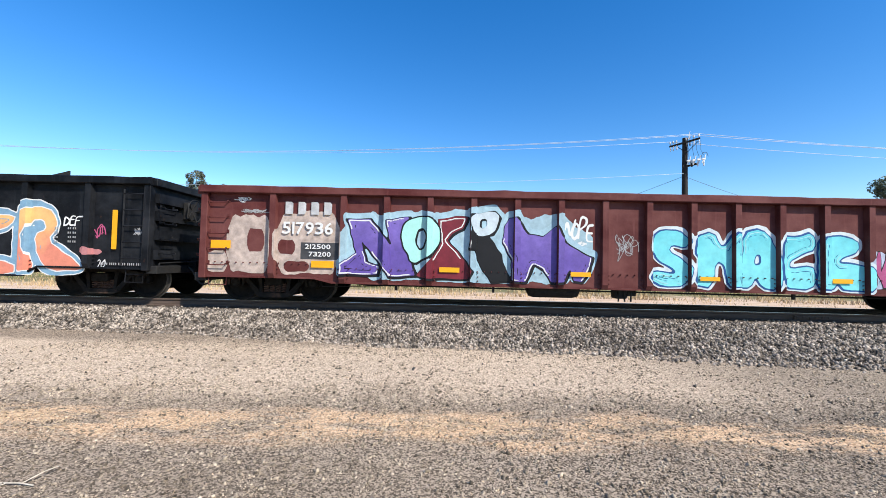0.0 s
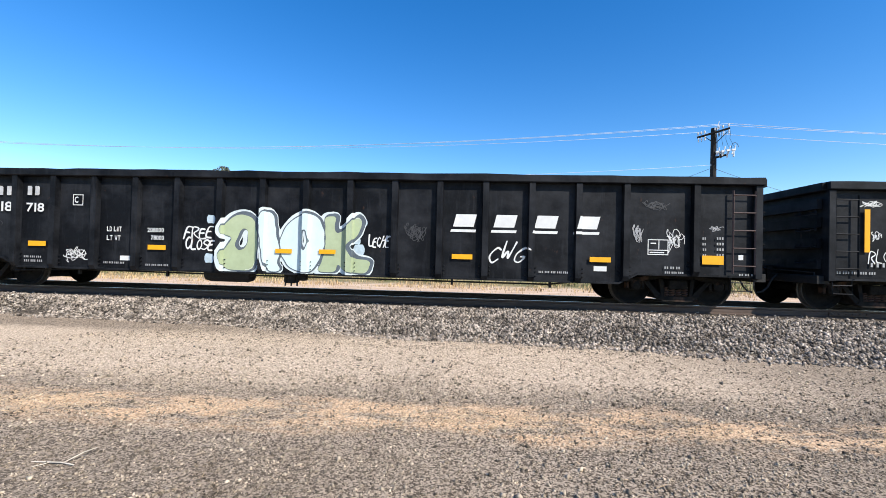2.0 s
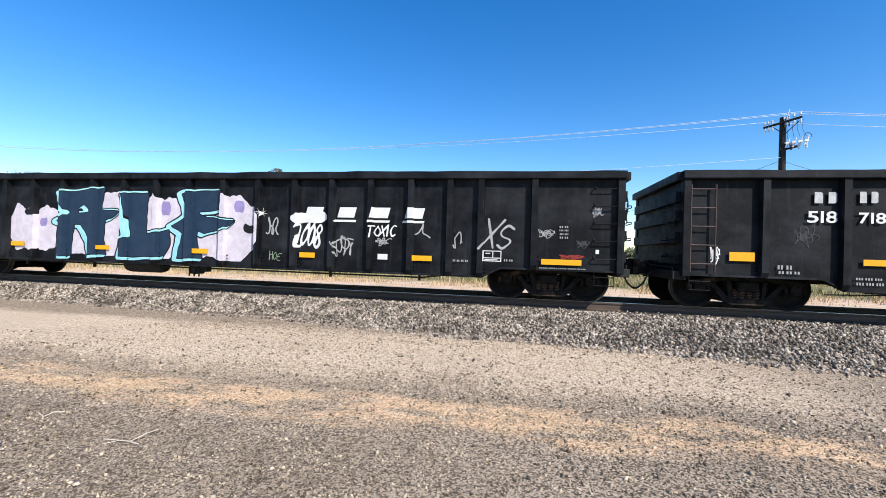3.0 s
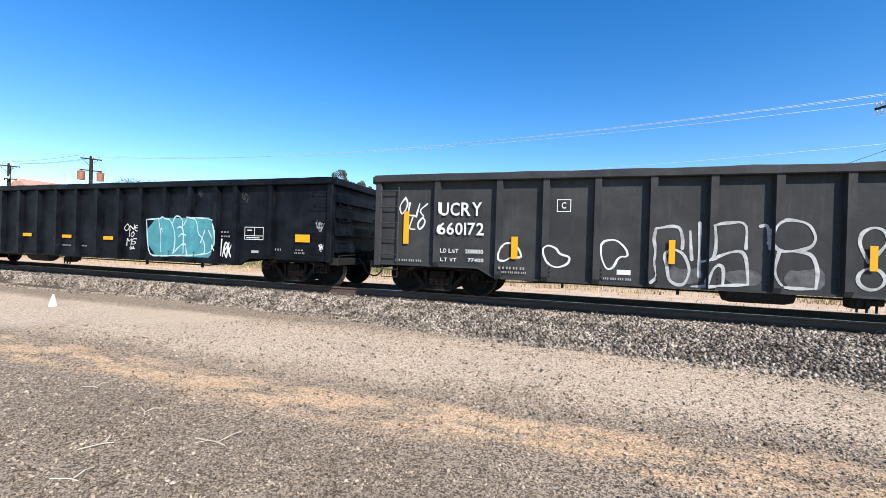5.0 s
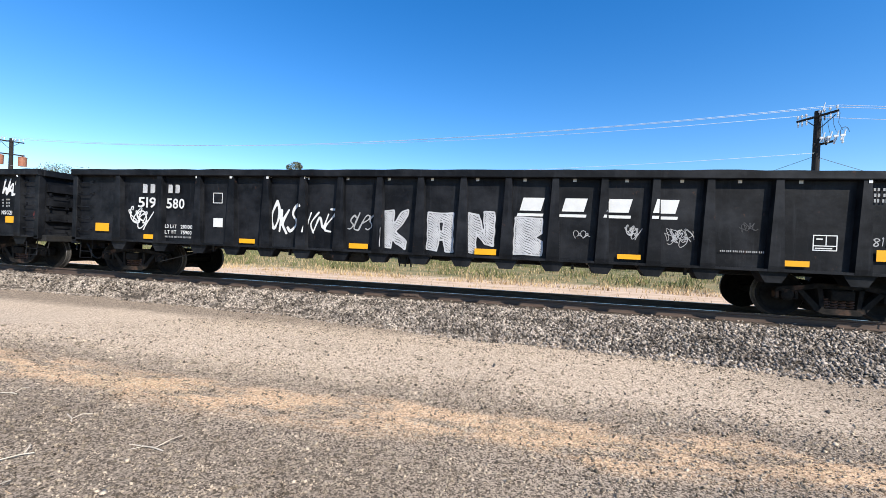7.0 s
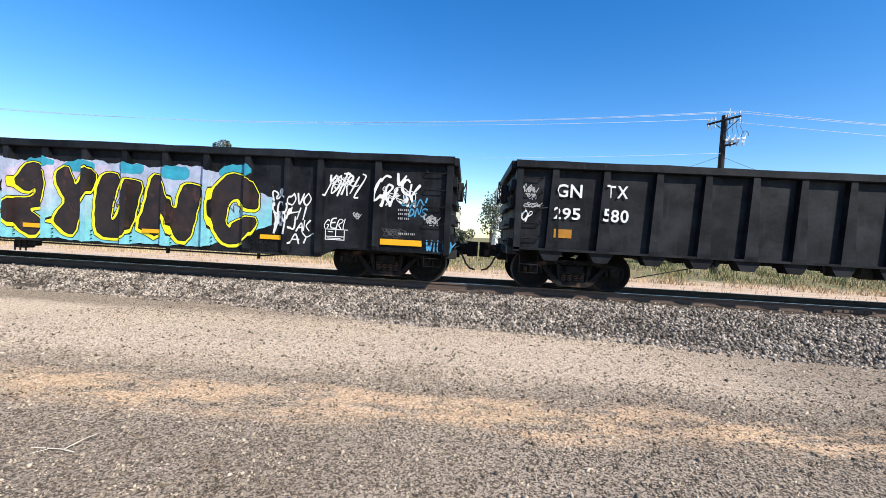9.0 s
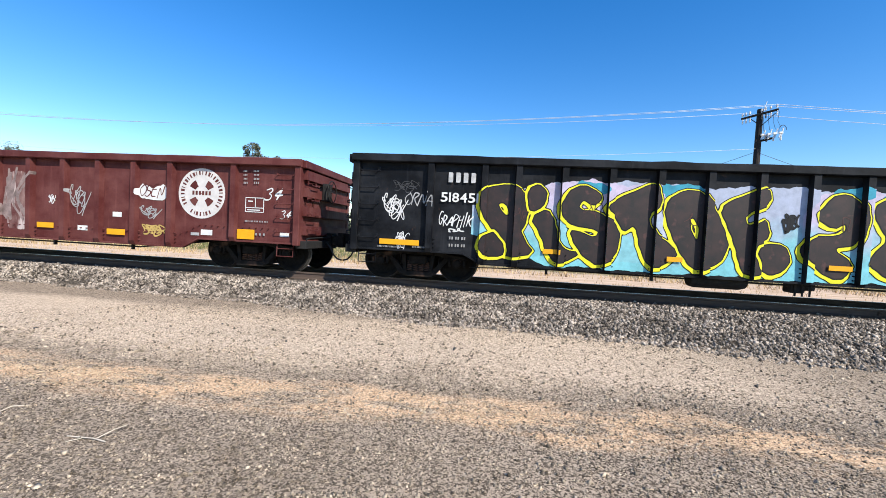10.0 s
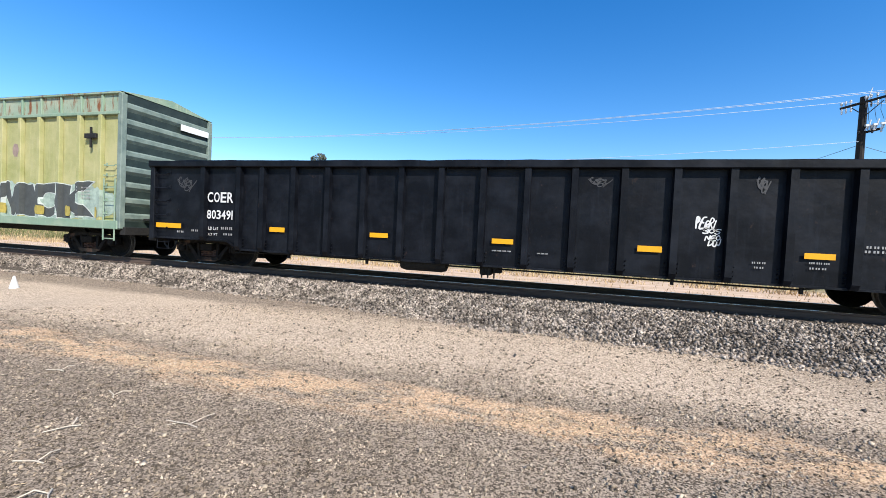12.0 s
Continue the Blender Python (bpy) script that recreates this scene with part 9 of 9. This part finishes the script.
    for k, (a, b) in enumerate(((9.18, 9.82), (10.05, 10.80), (11.02, 11.75), (12.02, 12.70))):
        flat_patch(car, spec, "painted_patch", a, b, 0.98 if k < 3 else 0.72, 2.16, CHALKED, 1, "faded chalky smear of old graffiti", 0.07, 85 + k)


def paint_plain_black(car, spec):
    stencil(car, spec, 'COER', 1.89, 2.75, 1.76, 2.02)
    stencil(car, spec, '803491', 1.89, 2.75, 1.31, 1.54)
    stencil(car, spec, 'LD LMT', 1.96, 2.29, 1.01, 1.09)
    stencil(car, spec, 'LT WT', 1.97, 2.26, 0.86, 0.92)
    bars(car, spec, 2.37, 1.03, [0.103, 0.103, 0.103], 0.08)
    bars(car, spec, 2.45, 0.88, [0.136, 0.136], 0.06)
    flat_patch(car, spec, "reflector", 0.16, 1.04, 1.01, 1.14, YELLOW, 19, "yellow reflective strip")
    flat_patch(car, spec, "reflector", 3.9, 4.35, 1.04, 1.16, YELLOW, 19, "yellow reflective strip")
    flat_patch(car, spec, "reflector", 6.72, 7.19, 1.03, 1.14, YELLOW, 19, "yellow reflective strip")
    flat_patch(car, spec, "reflector", 9.67, 10.14, 1.03, 1.14, YELLOW, 19, "yellow reflective strip")
    flat_patch(car, spec, "reflector", 12.64, 13.09, 1.02, 1.14, YELLOW, 19, "yellow reflective strip")
    flat_patch(car, spec, "reflector", 15.48, 15.96, 1.04, 1.15, YELLOW, 19, "yellow reflective strip")
    bars(car, spec, 0.89, 0.89, [0.111, 0.111], 0.06)
    bars(car, spec, 1.39, 0.94, [0.102, 0.102], 0.06)
    bars(car, spec, 9.68, 0.86, [0.097, 0.097, 0.097, 0.097], 0.03, DIM_WHITE, gap=0.45)
    bars(car, spec, 10.66, 0.85, [0.068, 0.068, 0.068], 0.03, DIM_WHITE, gap=0.45)
    tag_text(car, spec, 'PERRL', 13.68, 14.07, 1.52, 1.72, WHITE, 2, 0.03, 0.15, 2, "white graffiti tag")
    tag_text(car, spec, 'SOS', 13.81, 14.12, 1.44, 1.55, WHITE, 3, 0.03, 0.15, 2, "white graffiti tag")
    tag_text(car, spec, 'NEO', 13.86, 14.13, 1.31, 1.42, WHITE, 4, 0.03, 0.15, 2, "white graffiti tag")
    tag_text(car, spec, 'DUJ', 13.92, 14.13, 1.2, 1.31, WHITE, 5, 0.03, 0.15, 2, "white graffiti tag")
    bars(car, spec, 14.66, 0.9, [0.068, 0.068, 0.068], 0.04)
    bars(car, spec, 14.7, 0.81, [0.076, 0.076], 0.04)
    bars(car, spec, 15.57, 0.95, [0.098, 0.098, 0.098], 0.04)
    bars(car, spec, 15.58, 0.85, [0.081, 0.081, 0.081], 0.04)
    scribble(car, spec, 0.81, 1.58, 1.94, 2.4, 4, FAINT, 0.02, 3, 2.2, 2, "scrawled white graffiti tag")
    scribble(car, spec, 14.65, 14.92, 2.16, 2.53, 4, FAINT, 0.02, 3, 2.2, 2, "scrawled white graffiti tag")
    scribble(car, spec, 11.61, 12.16, 2.27, 2.5, 4, FAINT, 0.014, 3, 2.2, 2, "scrawled white graffiti tag")
    ruled_box(car, spec, 17.18, 17.78, 1.2, 1.55, True)
    flat_patch(car, spec, "reflector", 18.35, 19.25, 1.05, 1.17, YELLOW, 19, "yellow reflective strip")
    bars(car, spec, 16.41, 1.28, [0.092, 0.092, 0.092], 0.05)
    bars(car, spec, 16.39, 1.2, [0.105, 0.105, 0.105], 0.05)
    bars(car, spec, 18.24, 0.95, [0.099, 0.099], 0.05)
    bars(car, spec, 18.76, 0.96, [0.091, 0.091, 0.091], 0.04)
    bars(car, spec, 18.77, 0.87, [0.105, 0.105, 0.105], 0.05)
    flat_patch(car, spec, "painted_patch", 17.35, 17.57, 0.97, 1.03, DIM_WHITE, 2, "small placard", 0, 0, 0)


PAINTERS = {"brown_first": paint_brown_first, "orange_piece": paint_orange_piece, "green_piece": paint_green_piece, "blue_piece": paint_blue_piece, "grey_car": paint_grey_car, "cyan_piece": paint_cyan_piece, "open_sill_first": paint_open_sill_first, "yellow_panel": paint_yellow_panel, "dark_letters": paint_dark_letters, "brown_second": paint_brown_second, "plain_black": paint_plain_black}


def scrap_load(car):
    """Sheets and bars of scrap that stand above the top edge."""
    rng = random.Random(12)
    for x, w, h, lean in ((2.4, 1.0, 0.06, 0.25), (3.9, 1.1, 0.14, 0.45), (7.3, 0.8, 0.10, -0.1), (6.9, 0.3, 0.13, 0.2), (4.3, 0.25, 0.2, 0.3), (8.8, 0.05, 0.12, 0.1), (9.6, 1.2, 0.1, 0.02), (13.6, 1.2, 0.06, 0.1), (14.0, 0.2, 0.24, 0.3),
                          (16.3, 0.4, 0.05, -0.3), (17.6, 0.4, 0.14, 0.1), (11.4, 0.8, 0.06, 0.0)):
        y = rng.uniform(-1.38, -1.15)
        bm = prism(bmesh.new(), [(-w / 2, 1.0), (w / 2, 1.0), (w / 2, 2.83 + h * (1 if lean > 0 else 0.5)), (w * 0.1, 2.8 + h * 0.9), (-w / 2, 2.82 + h * (0.35 if lean > 0 else 1))], "y", y - 0.02, y + 0.02)
        part("scrap_sheet", bm, SCRAP_RUST if rng.random() < 0.25 else UNDER, car, "bent scrap sheet metal", at=(x, 0, 0))
    part("scrap_heap", box(bmesh.new(), 0.6, 19.2, -1.3, 1.3, 0.9, 2.4, 0.1), SCRAP_RUST, car, "heap of rusty scrap")


SCRAP_RUST = material("scrap_rust", (0.11, 0.05, 0.035), (0.20, 0.11, 0.08), scale=5, rough=0.85)
# paler ridges, darker end panel: sun grazing the ridges is put into the colours
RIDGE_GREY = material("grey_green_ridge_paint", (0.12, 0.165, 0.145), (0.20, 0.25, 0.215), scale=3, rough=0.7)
END_SHADE = material("shaded_green_end_paint", (0.010, 0.02, 0.018), (0.022, 0.036, 0.031), scale=4, rough=0.6)


def boxcar():
    """A tall green boxcar with outside posts and corrugated ends."""
    L, top = 18.4, 4.80
    ribs = [L - 0.74 - 0.84 * k for k in range(21)]
    spec = dict(name="boxcar", L=L, top=top, ribs=ribs, sill_end=0.92, sill_mid=0.92, drop=(2, 3), rear=-237.55)
    car = thing("boxcar", "faded yellow-green steel boxcar with rusty roof edge and graffiti", "rail car", group="cars of the freight train")
    for s in (-1, 1):
        part("side_wall", prism(bmesh.new(), [(0.02, 1.12), (L - 0.02, 1.12), (L - 0.02, 4.22), (0.02, 4.22)], "y", s * (HALF - 0.02), s * HALF), GREEN_STEEL, car)
        part("upper_side", prism(bmesh.new(), [(0.02, 4.28), (L - 0.02, 4.28), (L - 0.02, top), (0.02, top)], "y", s * (HALF - 0.02), s * (HALF + 0.02)), RUSTY_GREEN, car, "pale green upper side streaked with rust")
        part("side_rail", box(bmesh.new(), 0, L, *sorted((s * (HALF - 0.04), s * (HALF + 0.11))), 4.20, 4.29, 0.01), PALE_GREEN, car)
        part("top_rail", box(bmesh.new(), 0, L, *sorted((s * (HALF - 0.04), s * (HALF + 0.1))), top, top + 0.06, 0.01), RUSTY_GREEN, car)
        part("side_sill", box(bmesh.new(), 0, L, *sorted((s * (HALF - 0.04), s * (HALF + 0.12))), 0.88, 1.13, 0.015), PALE_GREEN, car, "pale green side sill")
        for r in ribs:
            part("side_post", shared(f"box_post/{s}", lambda: box(bmesh.new(), -RIB_HALF, RIB_HALF, *sorted((s * HALF, s * (HALF + RIB_DEPTH))), 1.12, 4.2, 0.012), GREEN_STEEL), None, car, at=(r, 0, 0))
            part("upper_post", shared(f"box_upper_post/{s}", lambda: box(bmesh.new(), -0.035, 0.035, *sorted((s * HALF, s * (HALF + 0.07))), 4.28, top, 0.01), PALE_GREEN), None, car, at=(r, 0, 0))
    for x, d in ((0.0, -1), (L, 1)):
        w = part("end_wall", prism(bmesh.new(), [(-HALF, 0.9), (HALF, 0.9), (HALF, top), (0, top + 0.22), (-HALF, top)], "x", x - 0.03 * d, x), END_SHADE, car, "dark green corrugated end")
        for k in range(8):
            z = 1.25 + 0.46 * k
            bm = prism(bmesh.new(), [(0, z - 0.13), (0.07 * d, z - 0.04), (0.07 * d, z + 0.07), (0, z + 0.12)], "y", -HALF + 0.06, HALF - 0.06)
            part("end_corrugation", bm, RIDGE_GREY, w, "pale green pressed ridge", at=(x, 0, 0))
        for y in (-HALF, HALF):
            part("corner_post", box(bmesh.new(), x - 0.08, x + 0.08, y - 0.1, y + 0.06, 0.9, top, 0.015), RIDGE_GREY, car)
        part("end_sill", box(bmesh.new(), *sorted((x - 0.05 * d, x + 0.16 * d)), -HALF, HALF, 0.72, 0.95, 0.01), UNDER, car)
        part("coupler", shared(f"coupler/{d}", make_coupler(d), TRUCK_STEEL), None, car, at=(x, 0, 0))
        part("air_hose", shared(f"air_hose/{d}", make_hose(d), HOSE), None, car, "black rubber air hose", at=(x, 0, 0))
        part("end_platform", box(bmesh.new(), *sorted((x + 0.02 * d, x + 0.38 * d)), -0.9, 0.9, 1.18, 1.23), UNDER, car)
        part("placard", box(bmesh.new(), *sorted((x + 0.12 * d, x + 0.14 * d)), 0.25, 1.35, 4.22, 4.42), WHITE_PANEL, car, "white placard on the car's end")
    part("roof", prism(bmesh.new(), [(-HALF - 0.1, top + 0.06), (HALF + 0.1, top + 0.06), (0, top + 0.3)], "x", -0.02, L + 0.02), PALE_GREEN, car)
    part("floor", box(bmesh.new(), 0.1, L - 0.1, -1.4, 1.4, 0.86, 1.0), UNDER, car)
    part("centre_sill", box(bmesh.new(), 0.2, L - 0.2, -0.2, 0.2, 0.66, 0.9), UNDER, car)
    for k in range(6):
        part("grab_iron", shared("box_grab", make_rung(0.42), PALE_GREEN), None, car, at=(L - 0.55, -HALF - 0.02, 1.35 + 0.38 * k if k < 3 else 1.25 + 0.3 * k))
    part("ladder_rail", rod(rod(bmesh.new(), [(L - 0.55, -HALF - 0.1, 0.55), (L - 0.55, -HALF - 0.1, 2.35)], 0.02, 5), [(L - 0.12, -HALF - 0.1, 0.55), (L - 0.12, -HALF - 0.1, 2.35)], 0.02, 5), PALE_GREEN, car)
    for z in (0.6, 0.95):
        part("step", rod(bmesh.new(), [(L - 0.55, -HALF - 0.1, z), (L - 0.12, -HALF - 0.1, z)], 0.018, 5), PALE_GREEN, car)
    for x in (1.9, L - 1.9):
        truck(car, x)
    flat_patch(car, spec, "painted_patch", L - 5.6, L - 0.15, 1.12, 2.15, spray((0.46, 0.58, 0.50), worn=0.45), 1, "pale grey-green graffiti background", 0.10, 91)
    painted_piece(car, spec, "WICK", [(L - 5.4, 1.2, 1.2, 0.95), (L - 4.1, 1.2, 0.4, 0.9), (L - 3.55, 1.2, 1.0, 0.95), (L - 2.4, 1.2, 1.2, 0.95)],
                  [(0.08, spray((0.72, 0.78, 0.74)), 0.0, 0.0), (0.06, spray((0.10, 0.11, 0.11)), 0.0, 0.0)], "dark grey graffiti letters with pale edge", 91, 0.1, 0.1)
    for k in range(4):
        bars(car, spec, L - 1.55, 1.75 + 0.1 * k, [0.09, 0.09, 0.16], 0.05, layer=15)
    part("bracket", rod(box(bmesh.new(), L - 1.32, L - 0.86, -HALF - 0.14, -HALF - 0.06, 3.52, 3.66, 0.01), [(L - 1.1, -HALF - 0.1, 3.25), (L - 1.1, -HALF - 0.1, 3.85)], 0.035, 6), UNDER, car, "dark side bracket")
    ruled_box(car, spec, L - 2.55, L - 2.05, 1.22, 1.5, True)
    flat_patch(car, spec, "painted_patch", L - 4.6, L - 4.1, 3.0, 3.45, spray((0.45, 0.33, 0.28), worn=0.4), 1, "faded pink paint patch", 0.05, 92)
    for k, x in enumerate((L - 5.0, L - 3.3, L - 2.2, L - 0.95)):
        flat_patch(car, spec, "painted_patch", x, x + 0.22, 1.2, 1.5, spray((0.55, 0.45, 0.12), worn=0.5), 14, "faded yellow paint", 0.04, 94 + k)
    TRAIN.append((car, spec["rear"]))


def build_train():

    specs = [
        base_spec("brown_first", "weathered oxide-brown steel gondola car with purple and cyan graffiti", BROWN_STEEL,
                  [1.61, 3.2] + [4.17 + 0.975 * k for k in range(14)] + [18.2], -5.54, top=2.65, sill_end=0.62),
        base_spec("orange_piece", "black steel gondola car with orange graffiti and scrap heaped inside", BLACK_STEEL,
                  [1.47] + [2.83 + 1.02 * k for k in range(15)] + [18.55], -26.67, ladder=True, top=2.8),
        base_spec("green_piece", "black steel gondola car with pale green graffiti and white lettering", BLACK_STEEL,
                  [1.5, 2.9] + [3.87 + 1.02 * k for k in range(14)] + [18.6], -47.98, ladder=True, ladder_paint=LADDER_RUST),
        base_spec("blue_piece", "black steel gondola car with blue and pink graffiti", BLACK_STEEL,
                  [2.06, 3.22, 3.86] + [4.78 + 0.96 * k for k in range(12)] + [16.25, 16.95, 18.11], -69.08, ),
        base_spec("grey_car", "charcoal-grey steel gondola car with white chalky graffiti", GREY_STEEL,
                  [1.57, 3.02] + [4.02 + 1.035 * k for k in range(14)] + [18.5], -90.5, ladder=True),
        base_spec("cyan_piece", "jet-black steel gondola car with a cyan graffiti block", JET_STEEL,
                  [1.93, 3.01, 3.73] + [4.57 + 0.97 * k for k in range(12)] + [16.19, 16.89, 18.07], -111.7, brake_rear=True),
        base_spec("open_sill_first", "black steel gondola car with tapered ribs and chalk-white graffiti", BLACK_STEEL,
                  [1.52, 2.86] + [4.05 + 0.985 * k for k in range(13)] + [17.05, 18.45], -132.85, brake_rear=True, sill_end=0.93, sill_mid=0.93, open_frame=True),
        base_spec("yellow_panel", "black steel gondola car with a yellow panel and white graffiti", BLACK_STEEL,
                  [0.82, 1.9, 3.0] + [4.0 + 0.965 * k for k in range(11)] + [15.45, 17.07, 18.13, 19.2], -154.05, brake_rear=True, sill_end=0.93, sill_mid=0.93, open_frame=True),
        base_spec("dark_letters", "black steel gondola car covered by dark yellow-edged graffiti letters", BLACK_STEEL,
                  [1.77, 2.96, 3.69] + [4.66 + 0.97 * k for k in range(12)] + [16.25, 17.0, 18.3], -175.4),
        base_spec("brown_second", "oxide-brown steel gondola car with yellow graffiti and a white round emblem", BROWN_STEEL,
                  [1.62, 3.09] + [4.1 + 0.968 * k for k in range(14)] + [18.31], -196.62, top=2.68, sill_mid=0.52),
        base_spec("plain_black", "plain jet-black steel gondola car with white lettering", JET_STEEL,
                  [1.8, 2.95, 3.67] + [4.6 + 0.965 * k for k in range(12)] + [16.25, 16.95, 18.1], -217.94),
    ]
    for spec in specs:
        car = gondola(spec)
        decorate(car, spec)
        TRAIN.append((car, spec["rear"]))
        if spec["name"] == "orange_piece":
            scrap_load(car)


def decorate(car, spec):
    PAINTERS[spec["name"]](car, spec)


build_train()
boxcar()


# ---- what moves ----
def train_run(t):
    """How far the train has come since the start."""
    return 17.135 * t + 0.0093 * t * t


def motions():
    # slack in the couplers makes the run a little uneven
    slack = {2.5: -0.10, 5.0: -0.08, 10.0: -0.05}
    for car, rear in TRAIN:
        walk(car, [(0.5 * k, pose(rear + train_run(0.5 * k) + slack.get(0.5 * k, 0), TRACK_Y, RAIL_Z)) for k in range(25)])
    # wheels roll without slipping
    first = {}
    for w, a in WHEELSETS:
        if a not in first:
            walk(w, [(k / FPS, pose(a * WHEELBASE / 2, 0, WHEEL_R, 0, math.degrees(train_run(k / FPS) / WHEEL_R), 0)) for k in range(361)])
            first[a] = w
        else:
            src = first[a].animation_data
            w.rotation_mode = "QUATERNION"
            keys = w.animation_data_create()
            keys.action, keys.action_slot = src.action, src.action_slot


motions()
